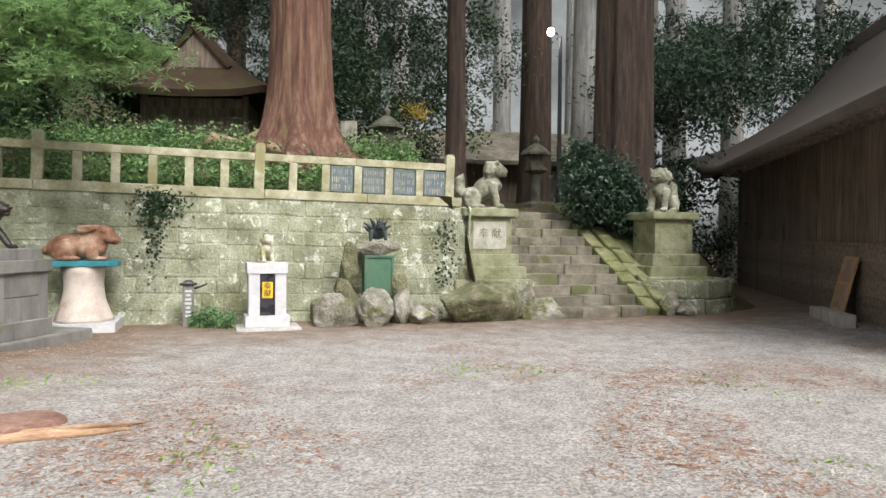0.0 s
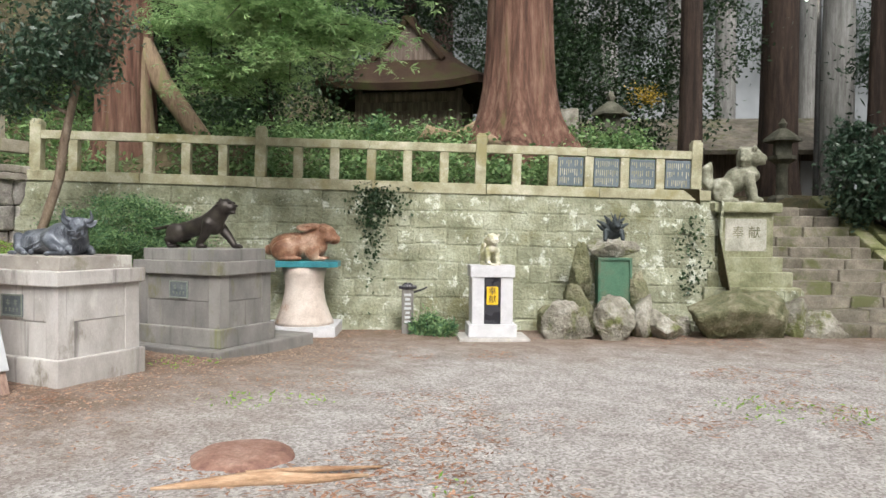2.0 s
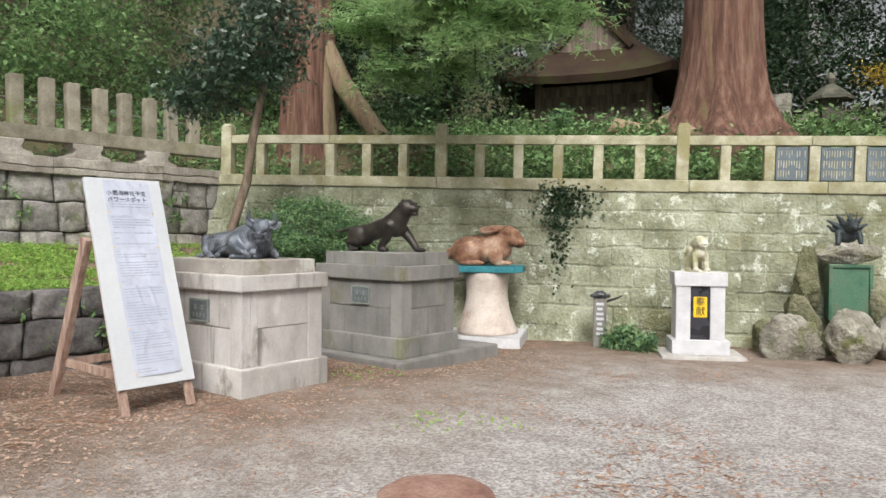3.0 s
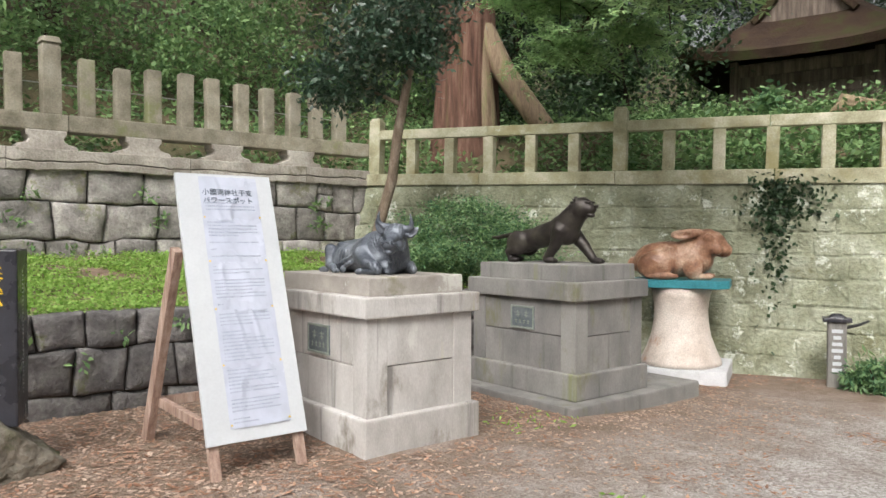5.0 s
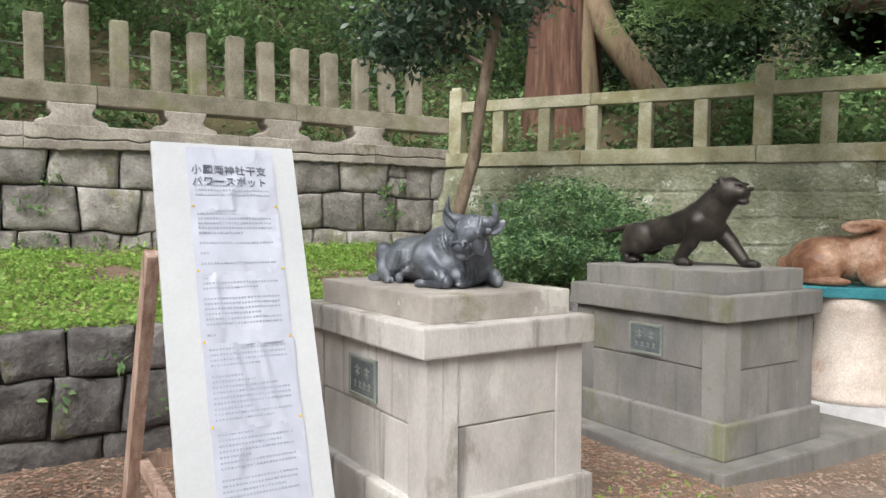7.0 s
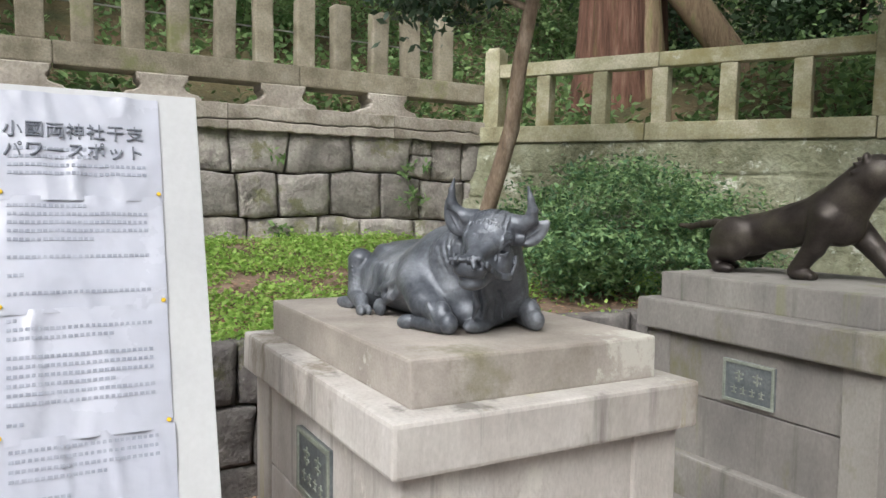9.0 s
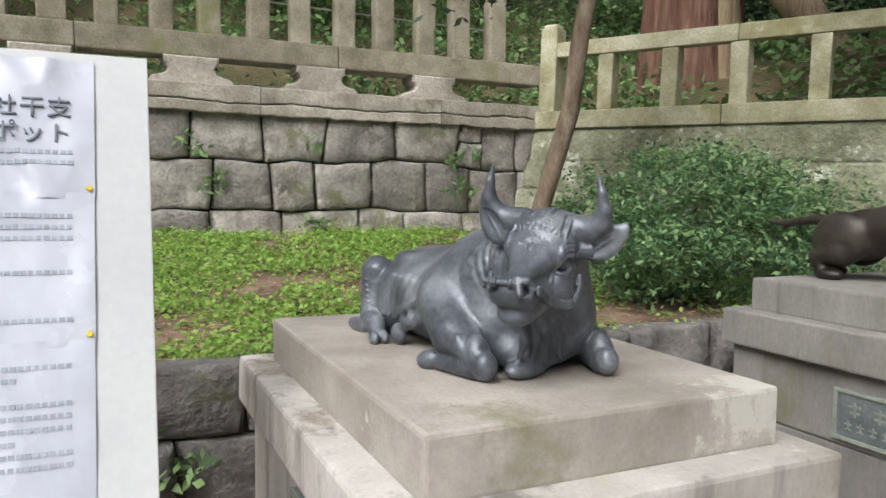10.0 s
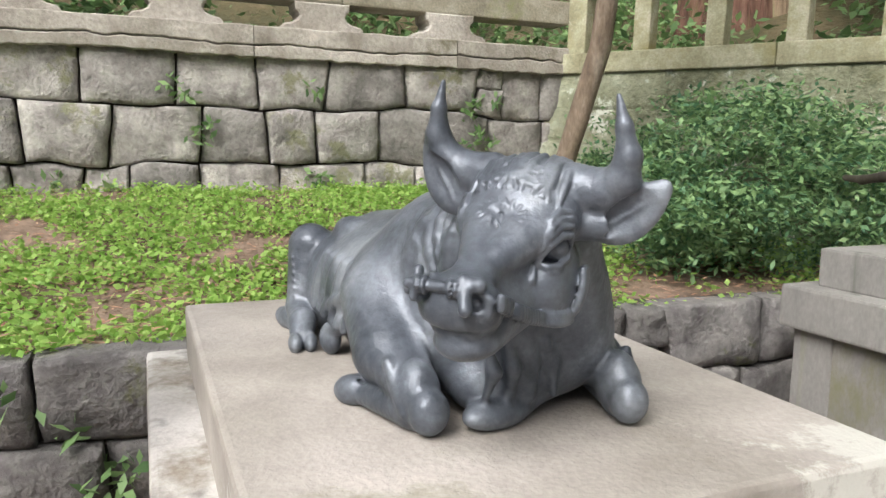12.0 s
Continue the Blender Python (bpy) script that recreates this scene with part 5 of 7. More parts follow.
def hare():
    """A crouching rabbit, ears laid back; x forward."""
    s = Clay()
    s.e((-0.14, 0, 0.185), (0.31, 0.2, 0.185), 0, 6)
    s.e((-0.25, 0, 0.17), (0.2, 0.21, 0.18))
    s.e((0.1, 0, 0.2), (0.2, 0.17, 0.18))
    s.c((0.08, 0, 0.25), (0.24, 0, 0.34), 0.15, 0.13, 0.03)
    s.e((0.26, 0, 0.36), (0.165, 0.13, 0.125), 0, -22, 0.015)
    s.e((0.38, 0, 0.29), (0.085, 0.085, 0.075), 0, -15, 0.02)
    s.e((0.445, 0, 0.3), (0.022, 0.03, 0.02), 0, 0, 0.012)
    for sd in (-1, 1):
        # ear: broad leaf with a hollow
        s.c((0.17, sd * 0.08, 0.455), (0.08, sd * 0.13, 0.45), 0.035, 0.045, 0.01)
        s.e((0.03, sd * 0.15, 0.435), (0.115, 0.03, 0.05), sd * -8, 2, 0.008)
        s.e((0.035, sd * 0.182, 0.43), (0.09, 0.02, 0.028), sd * -8, 2, -0.006)
        # eye with a heavy rim
        s.e((0.26, sd * 0.122, 0.405), (0.05, 0.026, 0.044), 0, -10, 0.004)
        s.e((0.262, sd * 0.146, 0.405), (0.038, 0.02, 0.032), 0, -10, -0.003)
        s.e((0.262, sd * 0.128, 0.405), (0.028, 0.02, 0.026), 0, 0, 0.002)
        s.e((0.32, sd * 0.085, 0.3), (0.07, 0.05, 0.06), 0, 0, 0.015)
        s.e((-0.22, sd * 0.17, 0.14), (0.18, 0.08, 0.14), 0, 10, 0.012)
        s.e((-0.16, sd * 0.2, 0.035), (0.16, 0.05, 0.038), 0, 0, 0.008)
        s.e((0.12, sd * 0.145, 0.11), (0.09, 0.055, 0.11), 0, 0, 0.012)
        s.e((0.2, sd * 0.13, 0.032), (0.11, 0.045, 0.034), 0, 0, 0.008)
        for q in (-0.02, 0.012):
            s.c((0.27, sd * 0.13 + q, 0.05), (0.32, sd * 0.13 + q, 0.02), 0.006, 0.006, -0.006)
        s.c((0.44, sd * 0.02, 0.27), (0.4, sd * 0.07, 0.24), 0.008, 0.006, -0.008)
    s.e((-0.46, 0, 0.14), (0.06, 0.07, 0.07))
    return s.p


rb = pose(-7.06, 9.78, 0, 0, 0, 27)
stand = empty("pedestal_column", rb, "flared cream plaster pedestal with a teal slab on top", "pedestal")
v, f = lathe([(0.42, 0.14), (0.41, 0.19), (0.365, 0.3), (0.315, 0.45), (0.285, 0.6), (0.275, 0.72), (0.29, 0.86), (0.32, 0.97)], 40, 0.03)
mesh_ob("column", v, f, M_PLASTER, stand, "", True)
boxpart("base_slab", (-0.62, 0.5, -0.42, 0.46, -0.05, 0.145), M_GRANITE, stand, "chipped white stone base slab", 0.02, 0.02)
oct_ = bmesh.new()
vs = [oct_.verts.new((x, y, 0.965)) for x, y in ((-0.5, -0.22), (-0.38, -0.33), (0.38, -0.33), (0.5, -0.22), (0.5, 0.22), (0.38, 0.33), (-0.38, 0.33), (-0.5, 0.22))]
face = oct_.faces.new(vs)
ex = bmesh.ops.extrude_face_region(oct_, geom=[face])
bmesh.ops.translate(oct_, verts=[v for v in ex["geom"] if isinstance(v, bmesh.types.BMVert)], vec=(0, 0, 0.085))
bmesh.ops.recalc_face_normals(oct_, faces=oct_.faces[:])
bmesh.ops.bevel(oct_, geom=oct_.edges[:], offset=0.008, segments=1, affect="EDGES")
part("top_slab", oct_, M_TEAL, stand, "teal painted slab")
statue("rabbit_statue", scaled(hare(), 1.1), 0.011, M_RABBIT, rb @ pose(0, 0, 1.048), "worn copper-brown rabbit crouching with its ears laid back", "statue", 0.025, 0.0025, 45)


# ---- white granite pedestal with a small guardian ----
def white_pedestal():
    p = empty("granite_pedestal", pose(-4.43, 10.5, 0, 0, 0, 29), "white granite pedestal with a black panel and gold sign", "pedestal")
    boxpart("ground_slab", (-0.47, 0.5, -0.22, 0.5, -0.04, 0.035), M_CONC, p, "", 0.01)
    boxpart("foot", (-0.335, 0.335, -0.06, 0.42, 0.035, 0.21), M_GRANITE, p, "", 0.008)
    for x in (-0.2, 0.2):
        boxpart("upright", (x - 0.085, x + 0.085, -0.01, 0.37, 0.21, 0.86), M_GRANITE, p, "", 0.006)
    boxpart("black_panel", (-0.115, 0.115, 0.01, 0.35, 0.21, 0.86), M_BLACKST, p, "polished black panel", 0.002)
    boxpart("top_block", (-0.31, 0.31, -0.03, 0.39, 0.86, 1.025), M_GRANITE, p, "", 0.008)
    sign = boxpart("gold_sign", (-0.08, 0.08, -0.002, 0.012, 0.48, 0.73), M_GOLD, p, "gold-yellow sign with two black characters", 0.012)
    for ch, z in (("奉", 0.665), ("献", 0.55)):
        letters("character", ch, 0.115, M_BLACKST, sign, pose(0, -0.0045, z, 90, 0, 0))
    return p


white_pedestal()


def guardian(sit=1.0):
    """A seated guardian dog, chest up, tail raised; x forward."""
    s = Clay()
    s.e((-0.16, 0, 0.17), (0.17, 0.14, 0.15), 0, 15)
    s.e((0.02, 0, 0.3), (0.2, 0.13, 0.15), 0, 40)
    s.e((0.12, 0, 0.36), (0.12, 0.12, 0.16), 0, 75)
    s.e((0.17, 0, 0.57), (0.14, 0.13, 0.13))
    s.e((0.28, 0, 0.54), (0.08, 0.095, 0.075), 0, 0, 0.015)
    s.c((0.34, -0.07, 0.52), (0.34, 0.07, 0.52), 0.012, 0.012, -0.01)
    s.e((0.1, 0, 0.55), (0.1, 0.16, 0.15))
    for i in range(9):
        a = i * math.pi / 8 - math.pi / 2
        s.e((0.06, 0.15 * math.sin(a), 0.53 + 0.14 * math.cos(a)), (0.035, 0.035, 0.035), 0, 0, 0.008)
    for sd in (-1, 1):
        s.e((0.2, sd * 0.12, 0.66), (0.03, 0.025, 0.04), 0, 0, 0.008)
        s.e((0.28, sd * 0.055, 0.6), (0.03, 0.03, 0.022), 0, 0, 0.006)
        s.c((0.14, sd * 0.11, 0.32), (0.2, sd * 0.115, 0.06), 0.065, 0.048)
        s.e((0.24, sd * 0.115, 0.035), (0.075, 0.055, 0.04), 0, 0, 0.01)
        s.e((-0.16, sd * 0.12, 0.14), (0.13, 0.06, 0.14), 0, 20)
        s.e((-0.08, sd * 0.14, 0.035), (0.11, 0.05, 0.04), 0, 0, 0.01)
    s.line([(-0.28, 0, 0.15), (-0.35, 0, 0.28), (-0.34, 0, 0.42), (-0.3, 0, 0.5)], [0.06, 0.085, 0.07, 0.02], 0.02)
    s.e((0, 0, 0.0), (0.36, 0.2, 0.03), 0, 0, 0.01)
    return s.p


M_PANELST = mat("pale_carved_panel", [(0.3, 0.295, 0.24), (0.42, 0.41, 0.35), (0.5, 0.49, 0.43)], 4, 0.9, 0.4, 50, stain=(0.2, 0.2, 0.13), stain_scale=3, stain_at=0.6)
M_GUARD = mat("lichened_statue_stone", [(0.12, 0.12, 0.085), (0.25, 0.25, 0.19), (0.42, 0.42, 0.35)], 6, 0.95, 0.6, 50,
              stain=(0.1, 0.09, 0.06), stain_scale=4, stain_at=0.56)
M_WHITEGUARD = mat("white_mossy_statue_stone", [(0.32, 0.31, 0.16), (0.55, 0.53, 0.42), (0.72, 0.7, 0.62)], 5, 0.9, 0.5, 50)
small = scaled(guardian(), 0.62)
statue("guardian_statue", small, 0.01, M_WHITEGUARD, pose(-4.43, 10.5, 0, 0, 0, 29) @ pose(-0.02, 0.18, 1.03, 0, 0, -75),
       "small white mossy stone guardian dog seated on the granite pedestal", "statue", 0.02, 0.003, 40)


# ---- small wooden way post with a cap ----
def way_post():
    p = empty("sign_post", pose(-5.73, 10.46, 0, 0, 0, 27), "short grey wooden sign post with a little roof", "sign post")
    boxpart("post", (-0.085, 0.085, -0.06, 0.06, -0.02, 0.66), M_OLDGREY, p, "", 0.01)
    b = box(bmesh.new(), -0.13, 0.13, -0.09, 0.09, 0.655, 0.7, 0.012)
    box(b, -0.1, 0.1, -0.07, 0.07, 0.69, 0.74, 0.02, 0, 0.6)
    part("roof", b, M_BLACKST, p)
    b = bmesh.new()
    for i, w in enumerate((0.05, 0.035, 0.045, 0.05, 0.03, 0.04, 0.045)):
        box(b, -w, w, -0.064, -0.058, 0.55 - 0.065 * i, 0.585 - 0.065 * i, 0)
    tagged(part("white_lettering", b, M_WHITE, p), kind="stuff")
    mesh_ob("bracket_arm", *tube([(0.08, 0, 0.6), (0.2, -0.02, 0.64), (0.28, -0.02, 0.68)], [0.018, 0.015, 0.01], 8), M_IRON, p)
    return p


M_OLDGREY = mat("silvered_wood", [(0.16, 0.15, 0.14), (0.27, 0.26, 0.24)], 3, 0.9, 0.4, 30, stretch=(6, 6, 0.5))
way_post()


# ---- rocks and the dragon fountain ----
def rock(size, m, seed, label, material=None, name="rock", group=""):
    """A broken, faceted stone: a ball cut by many planes, then roughened."""
    r = random.Random(seed)
    cuts = []
    for _ in range(13):
        d = Vector((r.gauss(0, 1), r.gauss(0, 1), r.gauss(0, 0.9))).normalized()
        cuts.append((d, r.uniform(0.6, 0.95)))
    b = bmesh.new()
    bmesh.ops.create_icosphere(b, subdivisions=5, radius=1)
    for v in b.verts:
        d = v.co.normalized()
        k = min(1.25, min(h / max(d.dot(n), 0.05) for n, h in cuts))
        k *= 1.06 + 0.1 * noise.noise(d * 3 + Vector((seed, 0, 0))) + 0.06 * noise.noise(d * 8 + Vector((0, seed, 0))) + 0.03 * noise.noise(d * 21)
        q = d * k
        v.co = Vector((q.x * size[0], q.y * size[1], (max(q.z, -0.75) + 0.72) * size[2]))
    ob = part(name, b, material or M_ROCK, None, "", True)
    ob.matrix_world = m
    return tagged(ob, label, "rock", group)


for i, (s, bk, z, sx, sy, sz) in enumerate(((8.3, -1.3, -0.05, 0.3, 0.24, 0.3), (8.88, -1.38, -0.05, 0.3, 0.25, 0.32), (9.4, -1.12, -0.04, 0.2, 0.2, 0.34), (9.66, -1.28, -0.05, 0.25, 0.2, 0.25),
                                            (8.98, -0.95, -0.02, 0.36, 0.18, 0.27), (8.5, -0.78, -0.02, 0.27, 0.24, 0.44), (8.6, -0.68, 0.55, 0.23, 0.18, 0.4), (9.47, -0.75, -0.02, 0.17, 0.16, 0.56),
                                            (9.95, -0.88, -0.04, 0.26, 0.2, 0.24), (8.12, -0.85, -0.04, 0.2, 0.18, 0.24))):
    rock((sx, sy, sz), MOSS @ pose(s, bk, z, 0, 0, 40 * i), i + 1, "rough grey rock with moss, piled round the fountain", M_MOSSROCK if i in (4, 5, 6, 7, 9) else None, "rock", "rocks of the fountain")
rock((0.66, 0.46, 0.44), MOSS @ pose(10.68, -1.05, -0.06, 0, 0, 10), 21, "broad mossy boulder beside the steps", M_MOSSROCK, "boulder")


def dragon_fountain():
    p = empty("fountain_spout", MOSS @ pose(9.08, -0.62, 0.42), "green verdigris fountain slab under a rough capstone", "fountain")
    b = box(bmesh.new(), -0.24, 0.24, -0.14, 0.1, 0, 0.66, 0.02)
    part("green_slab", b, M_GREENCU, p)
    b = bmesh.new()
    box(b, -0.255, -0.215, -0.165, -0.1, 0.0, 0.68, 0.006)
    box(b, 0.215, 0.255, -0.165, -0.1, 0.0, 0.68, 0.006)
    box(b, -0.255, 0.255, -0.165, -0.1, 0.66, 0.7, 0.006)
    part("slab_frame", b, M_GREENCU, p)
    return p


dragon_fountain()
rock((0.3, 0.2, 0.19), MOSS @ pose(9.08, -0.62, 1.11), 31, "rough pinkish capstone over the fountain slab", None, "capstone")
s = Clay()
s.e((0, 0, 0.1), (0.14, 0.1, 0.1))
s.e((0.02, -0.1, 0.2), (0.08, 0.12, 0.08), 0, 0)
s.e((0.02, -0.2, 0.19), (0.05, 0.07, 0.05))
for i in range(9):
    a = i * 0.7
    s.line([(0, 0, 0.12), (0.15 * math.cos(a), 0.03 - 0.06 * math.sin(a), 0.2 + 0.1 * math.sin(a)), (0.24 * math.cos(a), 0.02, 0.24 + 0.13 * math.sin(a) * (1 if a < 3.2 else 0.5))],
           [0.05, 0.032, 0.012], 0.015)
for x in (-0.12, 0.12):
    s.c((x, -0.06, 0.12), (x * 1.1, -0.1, 0.0), 0.04, 0.03)
s.c((0, -0.18, 0.22), (-0.05, -0.06, 0.42), 0.018, 0.006)
s.c((0.03, -0.18, 0.22), (0.1, -0.06, 0.4), 0.018, 0.006)
statue("dragon_statue", s.p, 0.009, M_BLACKBRONZE, MOSS @ pose(9.08, -0.6, 1.39), "blue-black bronze dragon coiled on the fountain capstone", "statue", 0.02, 0.003, 70)


# ---- guardian dogs by the steps ----
def guardian_plinth(at, label, chars):
    p = empty("guardian_pedestal", at, label, "pedestal")
    m = M_GUARDST
    boxpart("ground_course", (-0.76, 0.76, -0.68, 0.72, 0.3, 0.62), m, p, "", 0.03, 0.02)
    boxpart("lower_course", (-0.66, 0.66, -0.6, 0.62, 0.6, 0.84), m, p, "", 0.025, 0.01)
    boxpart("upper_course", (-0.55, 0.55, -0.5, 0.52, 0.835, 1.08), m, p, "", 0.02, 0.008)
    die = boxpart("die", (-0.44, 0.44, -0.4, 0.42, 1.075, 1.78), M_GUARDST, p, "", 0.012)
    boxpart("cap", (-0.54, 0.54, -0.5, 0.52, 1.775, 1.93), M_GUARDST, p, "", 0.03)
    boxpart("inset_panel", (-0.33, 0.33, -0.408, -0.39, 1.17, 1.68), M_PANELST if chars else M_GUARDST, die, "pale inset panel", 0.006)
    if chars:
        for ch, x in chars:
            letters("carved_character", ch, 0.2, M_MOSSROCK, die, pose(x, -0.4095, 1.45, 90, 0, 0))
    return p


guardian_plinth(MOSS @ pose(11.3, 0.2, 0.05), "tall mossy stone pedestal with two carved characters", (("奉", -0.13), ("献", 0.13)))
guardian_plinth(MOSS @ pose(15.3, 0.25, 0.05), "tall mossy stone pedestal at the foot of the slope", None)
big = scaled(guardian(), 1.3)
statue("guardian_statue", big, 0.016, M_GUARD, MOSS @ pose(11.3, 0.2, 1.985, 0, 0, -18), "lichened stone guardian dog looking across the steps", "statue", 0.02, 0.006, 30)
statue("guardian_statue", big, 0.016, M_GUARD, MOSS @ pose(15.3, 0.25, 1.985, 0, 0, 212), "lichened stone guardian dog facing the yard", "statue", 0.02, 0.006, 30)
for k, (s_, b_, x, y, z) in enumerate(((14.62, -1.0, 0.2, 0.2, 0.24), (14.95, -1.1, 0.22, 0.2, 0.2), (12.05, -1.1, 0.22, 0.3, 0.2), (11.7, -0.9, 0.3, 0.25, 0.34))):
    rock((x, y, z), MOSS @ pose(s_, b_, -0.03, 0, 0, 33 * k), 50 + k, "pale mossy stone at the foot of the steps", M_ROCK, "foot_stone")


def rounded_footing(centre, radius, a0, a1, height, seed):
    """A low curved wall of squared stones that carries a guardian's pedestal."""
    f = empty("curved_footing", MOSS @ pose(*centre), "low curved footing of squared mossy stones", "footing")
    v, q = lathe([(radius - 0.05, -0.1), (radius - 0.09, height)], 40)
    mesh_ob("core", v, q, M_MOSSY, f)
    def place(x, z):
        a = a0 + x / radius
        return pose((radius - 0.05 - 0.05 * z) * math.cos(a), (radius - 0.05 - 0.05 * z) * math.sin(a), z, 0, 0, math.degrees(a) + 90)
    courses(f, 0, (a1 - a0) * radius, -0.06, height, (0.24, 0.34), (0.35, 0.7), 0.05, 0.018, M_MOSSY, seed, place, 0.01)
    return f


rounded_footing((15.45, 0.35, 0), 1.35, radians(-175), radians(20), 0.62, 61)
rounded_footing((11.35, 0.25, 0), 1.0, radians(-178), radians(-5), 0.62, 62)


# ---- notice board on an easel ----
def notice_board():
    nb = empty("notice_board", pose(-6.49, 4.636, 0.1, 0, 0, 88.5), "tall white notice board with laminated sheets on a timber easel", "notice board")
    lean = pose(0, 0, 0, -18.9, 0, 0)
    board = boxpart("board", (-0.31, 0.31, -0.028, 0.0, 0.22, 1.885), M_WHITE, nb, "", 0.003, 0, 0, lean)
    for x in (-0.265, 0.265):
        boxpart("front_leg", (x - 0.03, x + 0.03, 0.001, 0.04, 0.0, 1.7), M_WOODLEG, nb, "", 0.004, 0, 0, lean)
    for top, foot in (((-0.325, 0.5, 1.32), (-0.36, 1.0, 0.06)), ((0.285, 0.5, 1.32), (0.3, 0.98, 0.06))):
        a, c = Vector(top), Vector(foot)
        m = Matrix.Translation(c) @ (a - c).to_track_quat("Z", "X").to_matrix().to_4x4()
        boxpart("rear_leg", (-0.04, 0.04, -0.028, 0.028, -0.02, (a - c).length), M_WOODLEG, nb, "", 0.004, 0, 0, m)
    boxpart("crossbar", (-0.36, 0.32, 0.875, 0.915, 0.3, 0.36), M_WOODLEG, nb, "", 0.004)
    boxpart("side_brace", (-0.33, -0.29, 0.13, 0.88, 0.3, 0.36), M_WOODLEG, nb, "", 0.004)
    r = random.Random(6)
    tops = (1.865, 1.585, 1.3, 1.0, 0.66, 0.31)
    for i in range(5):
        z1, z0 = tops[i], tops[i + 1] - 0.012
        dx = r.uniform(-0.006, 0.006) + 0.01 * i * 0.3
        n, q = 44, 40
        vs, fs = [], []

        def face(x, z):
            w = 0.5 + 0.5 * math.sin((x + 0.175 - dx) / 0.38 * 18 + i) * math.sin((z - z0) / (z1 - z0) * 9 + i * 2)
            ridge = abs(noise.noise((x * 9 + z * 2.5, z * 3.2 - x * 2, i * 3.3)))
            return -0.031 - 0.003 * w - 0.003 * noise.noise((x * 14, z * 9, i)) - 0.008 * max(0, 0.35 - ridge) / 0.35 * max(0, 1 - abs((x - 0.015 - dx) / 0.19) ** 3)

        for a in range(q + 1):
            for c in range(n + 1):
                x, z = -0.175 + dx + 0.38 * c / n, z0 + (z1 - z0) * a / q
                vs.append(lean @ Vector((x, face(x, z), z)))
        for a in range(q):
            for c in range(n):
                k = a * (n + 1) + c
                fs.append((k, k + 1, k + n + 2, k + n + 1))
        sh = mesh_ob("paper_sheet", vs, fs, M_PAPER, nb, "crinkled laminated sheet" if i == 0 else "", True)
        b = bmesh.new()
        z = z1 - (0.16 if i == 0 else 0.03)
        while z > z0 + 0.025:
            x = -0.15 + dx
            end = 0.165 if r.random() < 0.75 else r.uniform(-0.05, 0.12)
            while x < end and r.random() > 0.004:
                w = r.uniform(0.007, 0.0105)
                y = face(x + w / 2, z + 0.004)
                box(b, x, x + w, y - 0.0018, y + 0.0005, z, z + 0.0085, 0, 0, 0, lean)
                x += 0.0128
            z -= 0.0215 if r.random() < 0.85 else 0.045
        tagged(part("print", b, M_INK, sh), kind="stuff")
        for px in (-0.165, 0.195):
            v, f = lathe([(0.006, 0), (0.005, 0.003)], 8)
            pin = mesh_ob("pin", v, f, M_GOLD, sh)
            pin.matrix_local = lean @ pose(px + dx, -0.037, z0 + 0.02, 90, 0, 0)
        if i == 0:
            for text, zz in (("小國両神社干支", 1.757), ("パワースポット", 1.703)):
                for k, ch in enumerate(text):
                    letters("heading_character", ch, 0.045, M_INKHEAD, sh, lean @ pose(0.005 + 0.047 * (k - 3), face(0.005 + 0.047 * (k - 3), zz) - 0.003, zz, 90, 0, 0), "", 0.0025)
    return nb


notice_board()


# ---- black stele ----
def stele():
    st = empty("stone_stele", pose(-7.42, 3.45, 0.44, 0, 0, 68), "polished black square stele with gold and white characters", "stele")
    boxpart("shaft", (-0.125, 0.125, -0.125, 0.125, -0.02, 0.985), M_BLACKST, st, "", 0.012)
    for ch, z in (("奉", 0.83), ("献", 0.71)):
        letters("gold_character", ch, 0.12, M_GOLD, st, pose(0, -0.126, z, 90, 0, 0))
    b = bmesh.new()
    r = random.Random(4)
    for i in range(8):
        z = 0.6 - 0.07 * i
        for k in range(3):
            box(b, -0.03 + r.uniform(-0.01, 0.01), 0.03 + r.uniform(-0.015, 0.01), -0.127, -0.124, z - 0.016 * k, z - 0.016 * k + 0.006, 0)
        box(b, -0.004, 0.004, -0.127, -0.124, z - 0.04, z + 0.012, 0)
    tagged(part("white_inscription", b, M_WHITE, st), kind="stuff")
    b = bmesh.new()
    for i in range(30):
        z = 0.85 - 0.024 * i
        w = r.uniform(0.004, 0.01)
        box(b, 0.124, 0.127, -w, w, z, z + r.uniform(0.006, 0.014), 0)
    tagged(part("side_inscription", b, M_WHITE, st), kind="stuff")
    return st


stele()
rock((0.36, 0.36, 0.24), pose(-7.4, 3.45, 0.02, 0, 0, 20), 77, "squat grey-pink rock carrying the black stele", M_STEP, "base_rock")


# ---- stump and fallen branch in the yard ----
v, f = lathe([(0.36, -0.02), (0.33, 0.012), (0.3, 0.03), (0.26, 0.04), (0.15, 0.046), (0.03, 0.05)], 36, 0.12)
st = mesh_ob("tree_stump", v, f, mat("red_rotten_wood", [(0.17, 0.09, 0.07), (0.27, 0.155, 0.12), (0.36, 0.24, 0.19)], 6, 0.9, 0.7, 40), None, "", True)
st.matrix_world = pose(-3.97, 4.8, 0)
tagged(st, "low reddish tree stump cut level with the gravel", "stump")
M_SPLIT = mat("split_orange_wood", [(0.3, 0.17, 0.1), (0.45, 0.29, 0.18), (0.58, 0.42, 0.29)], 4, 0.85, 0.6, 30, stretch=(1, 6, 6))
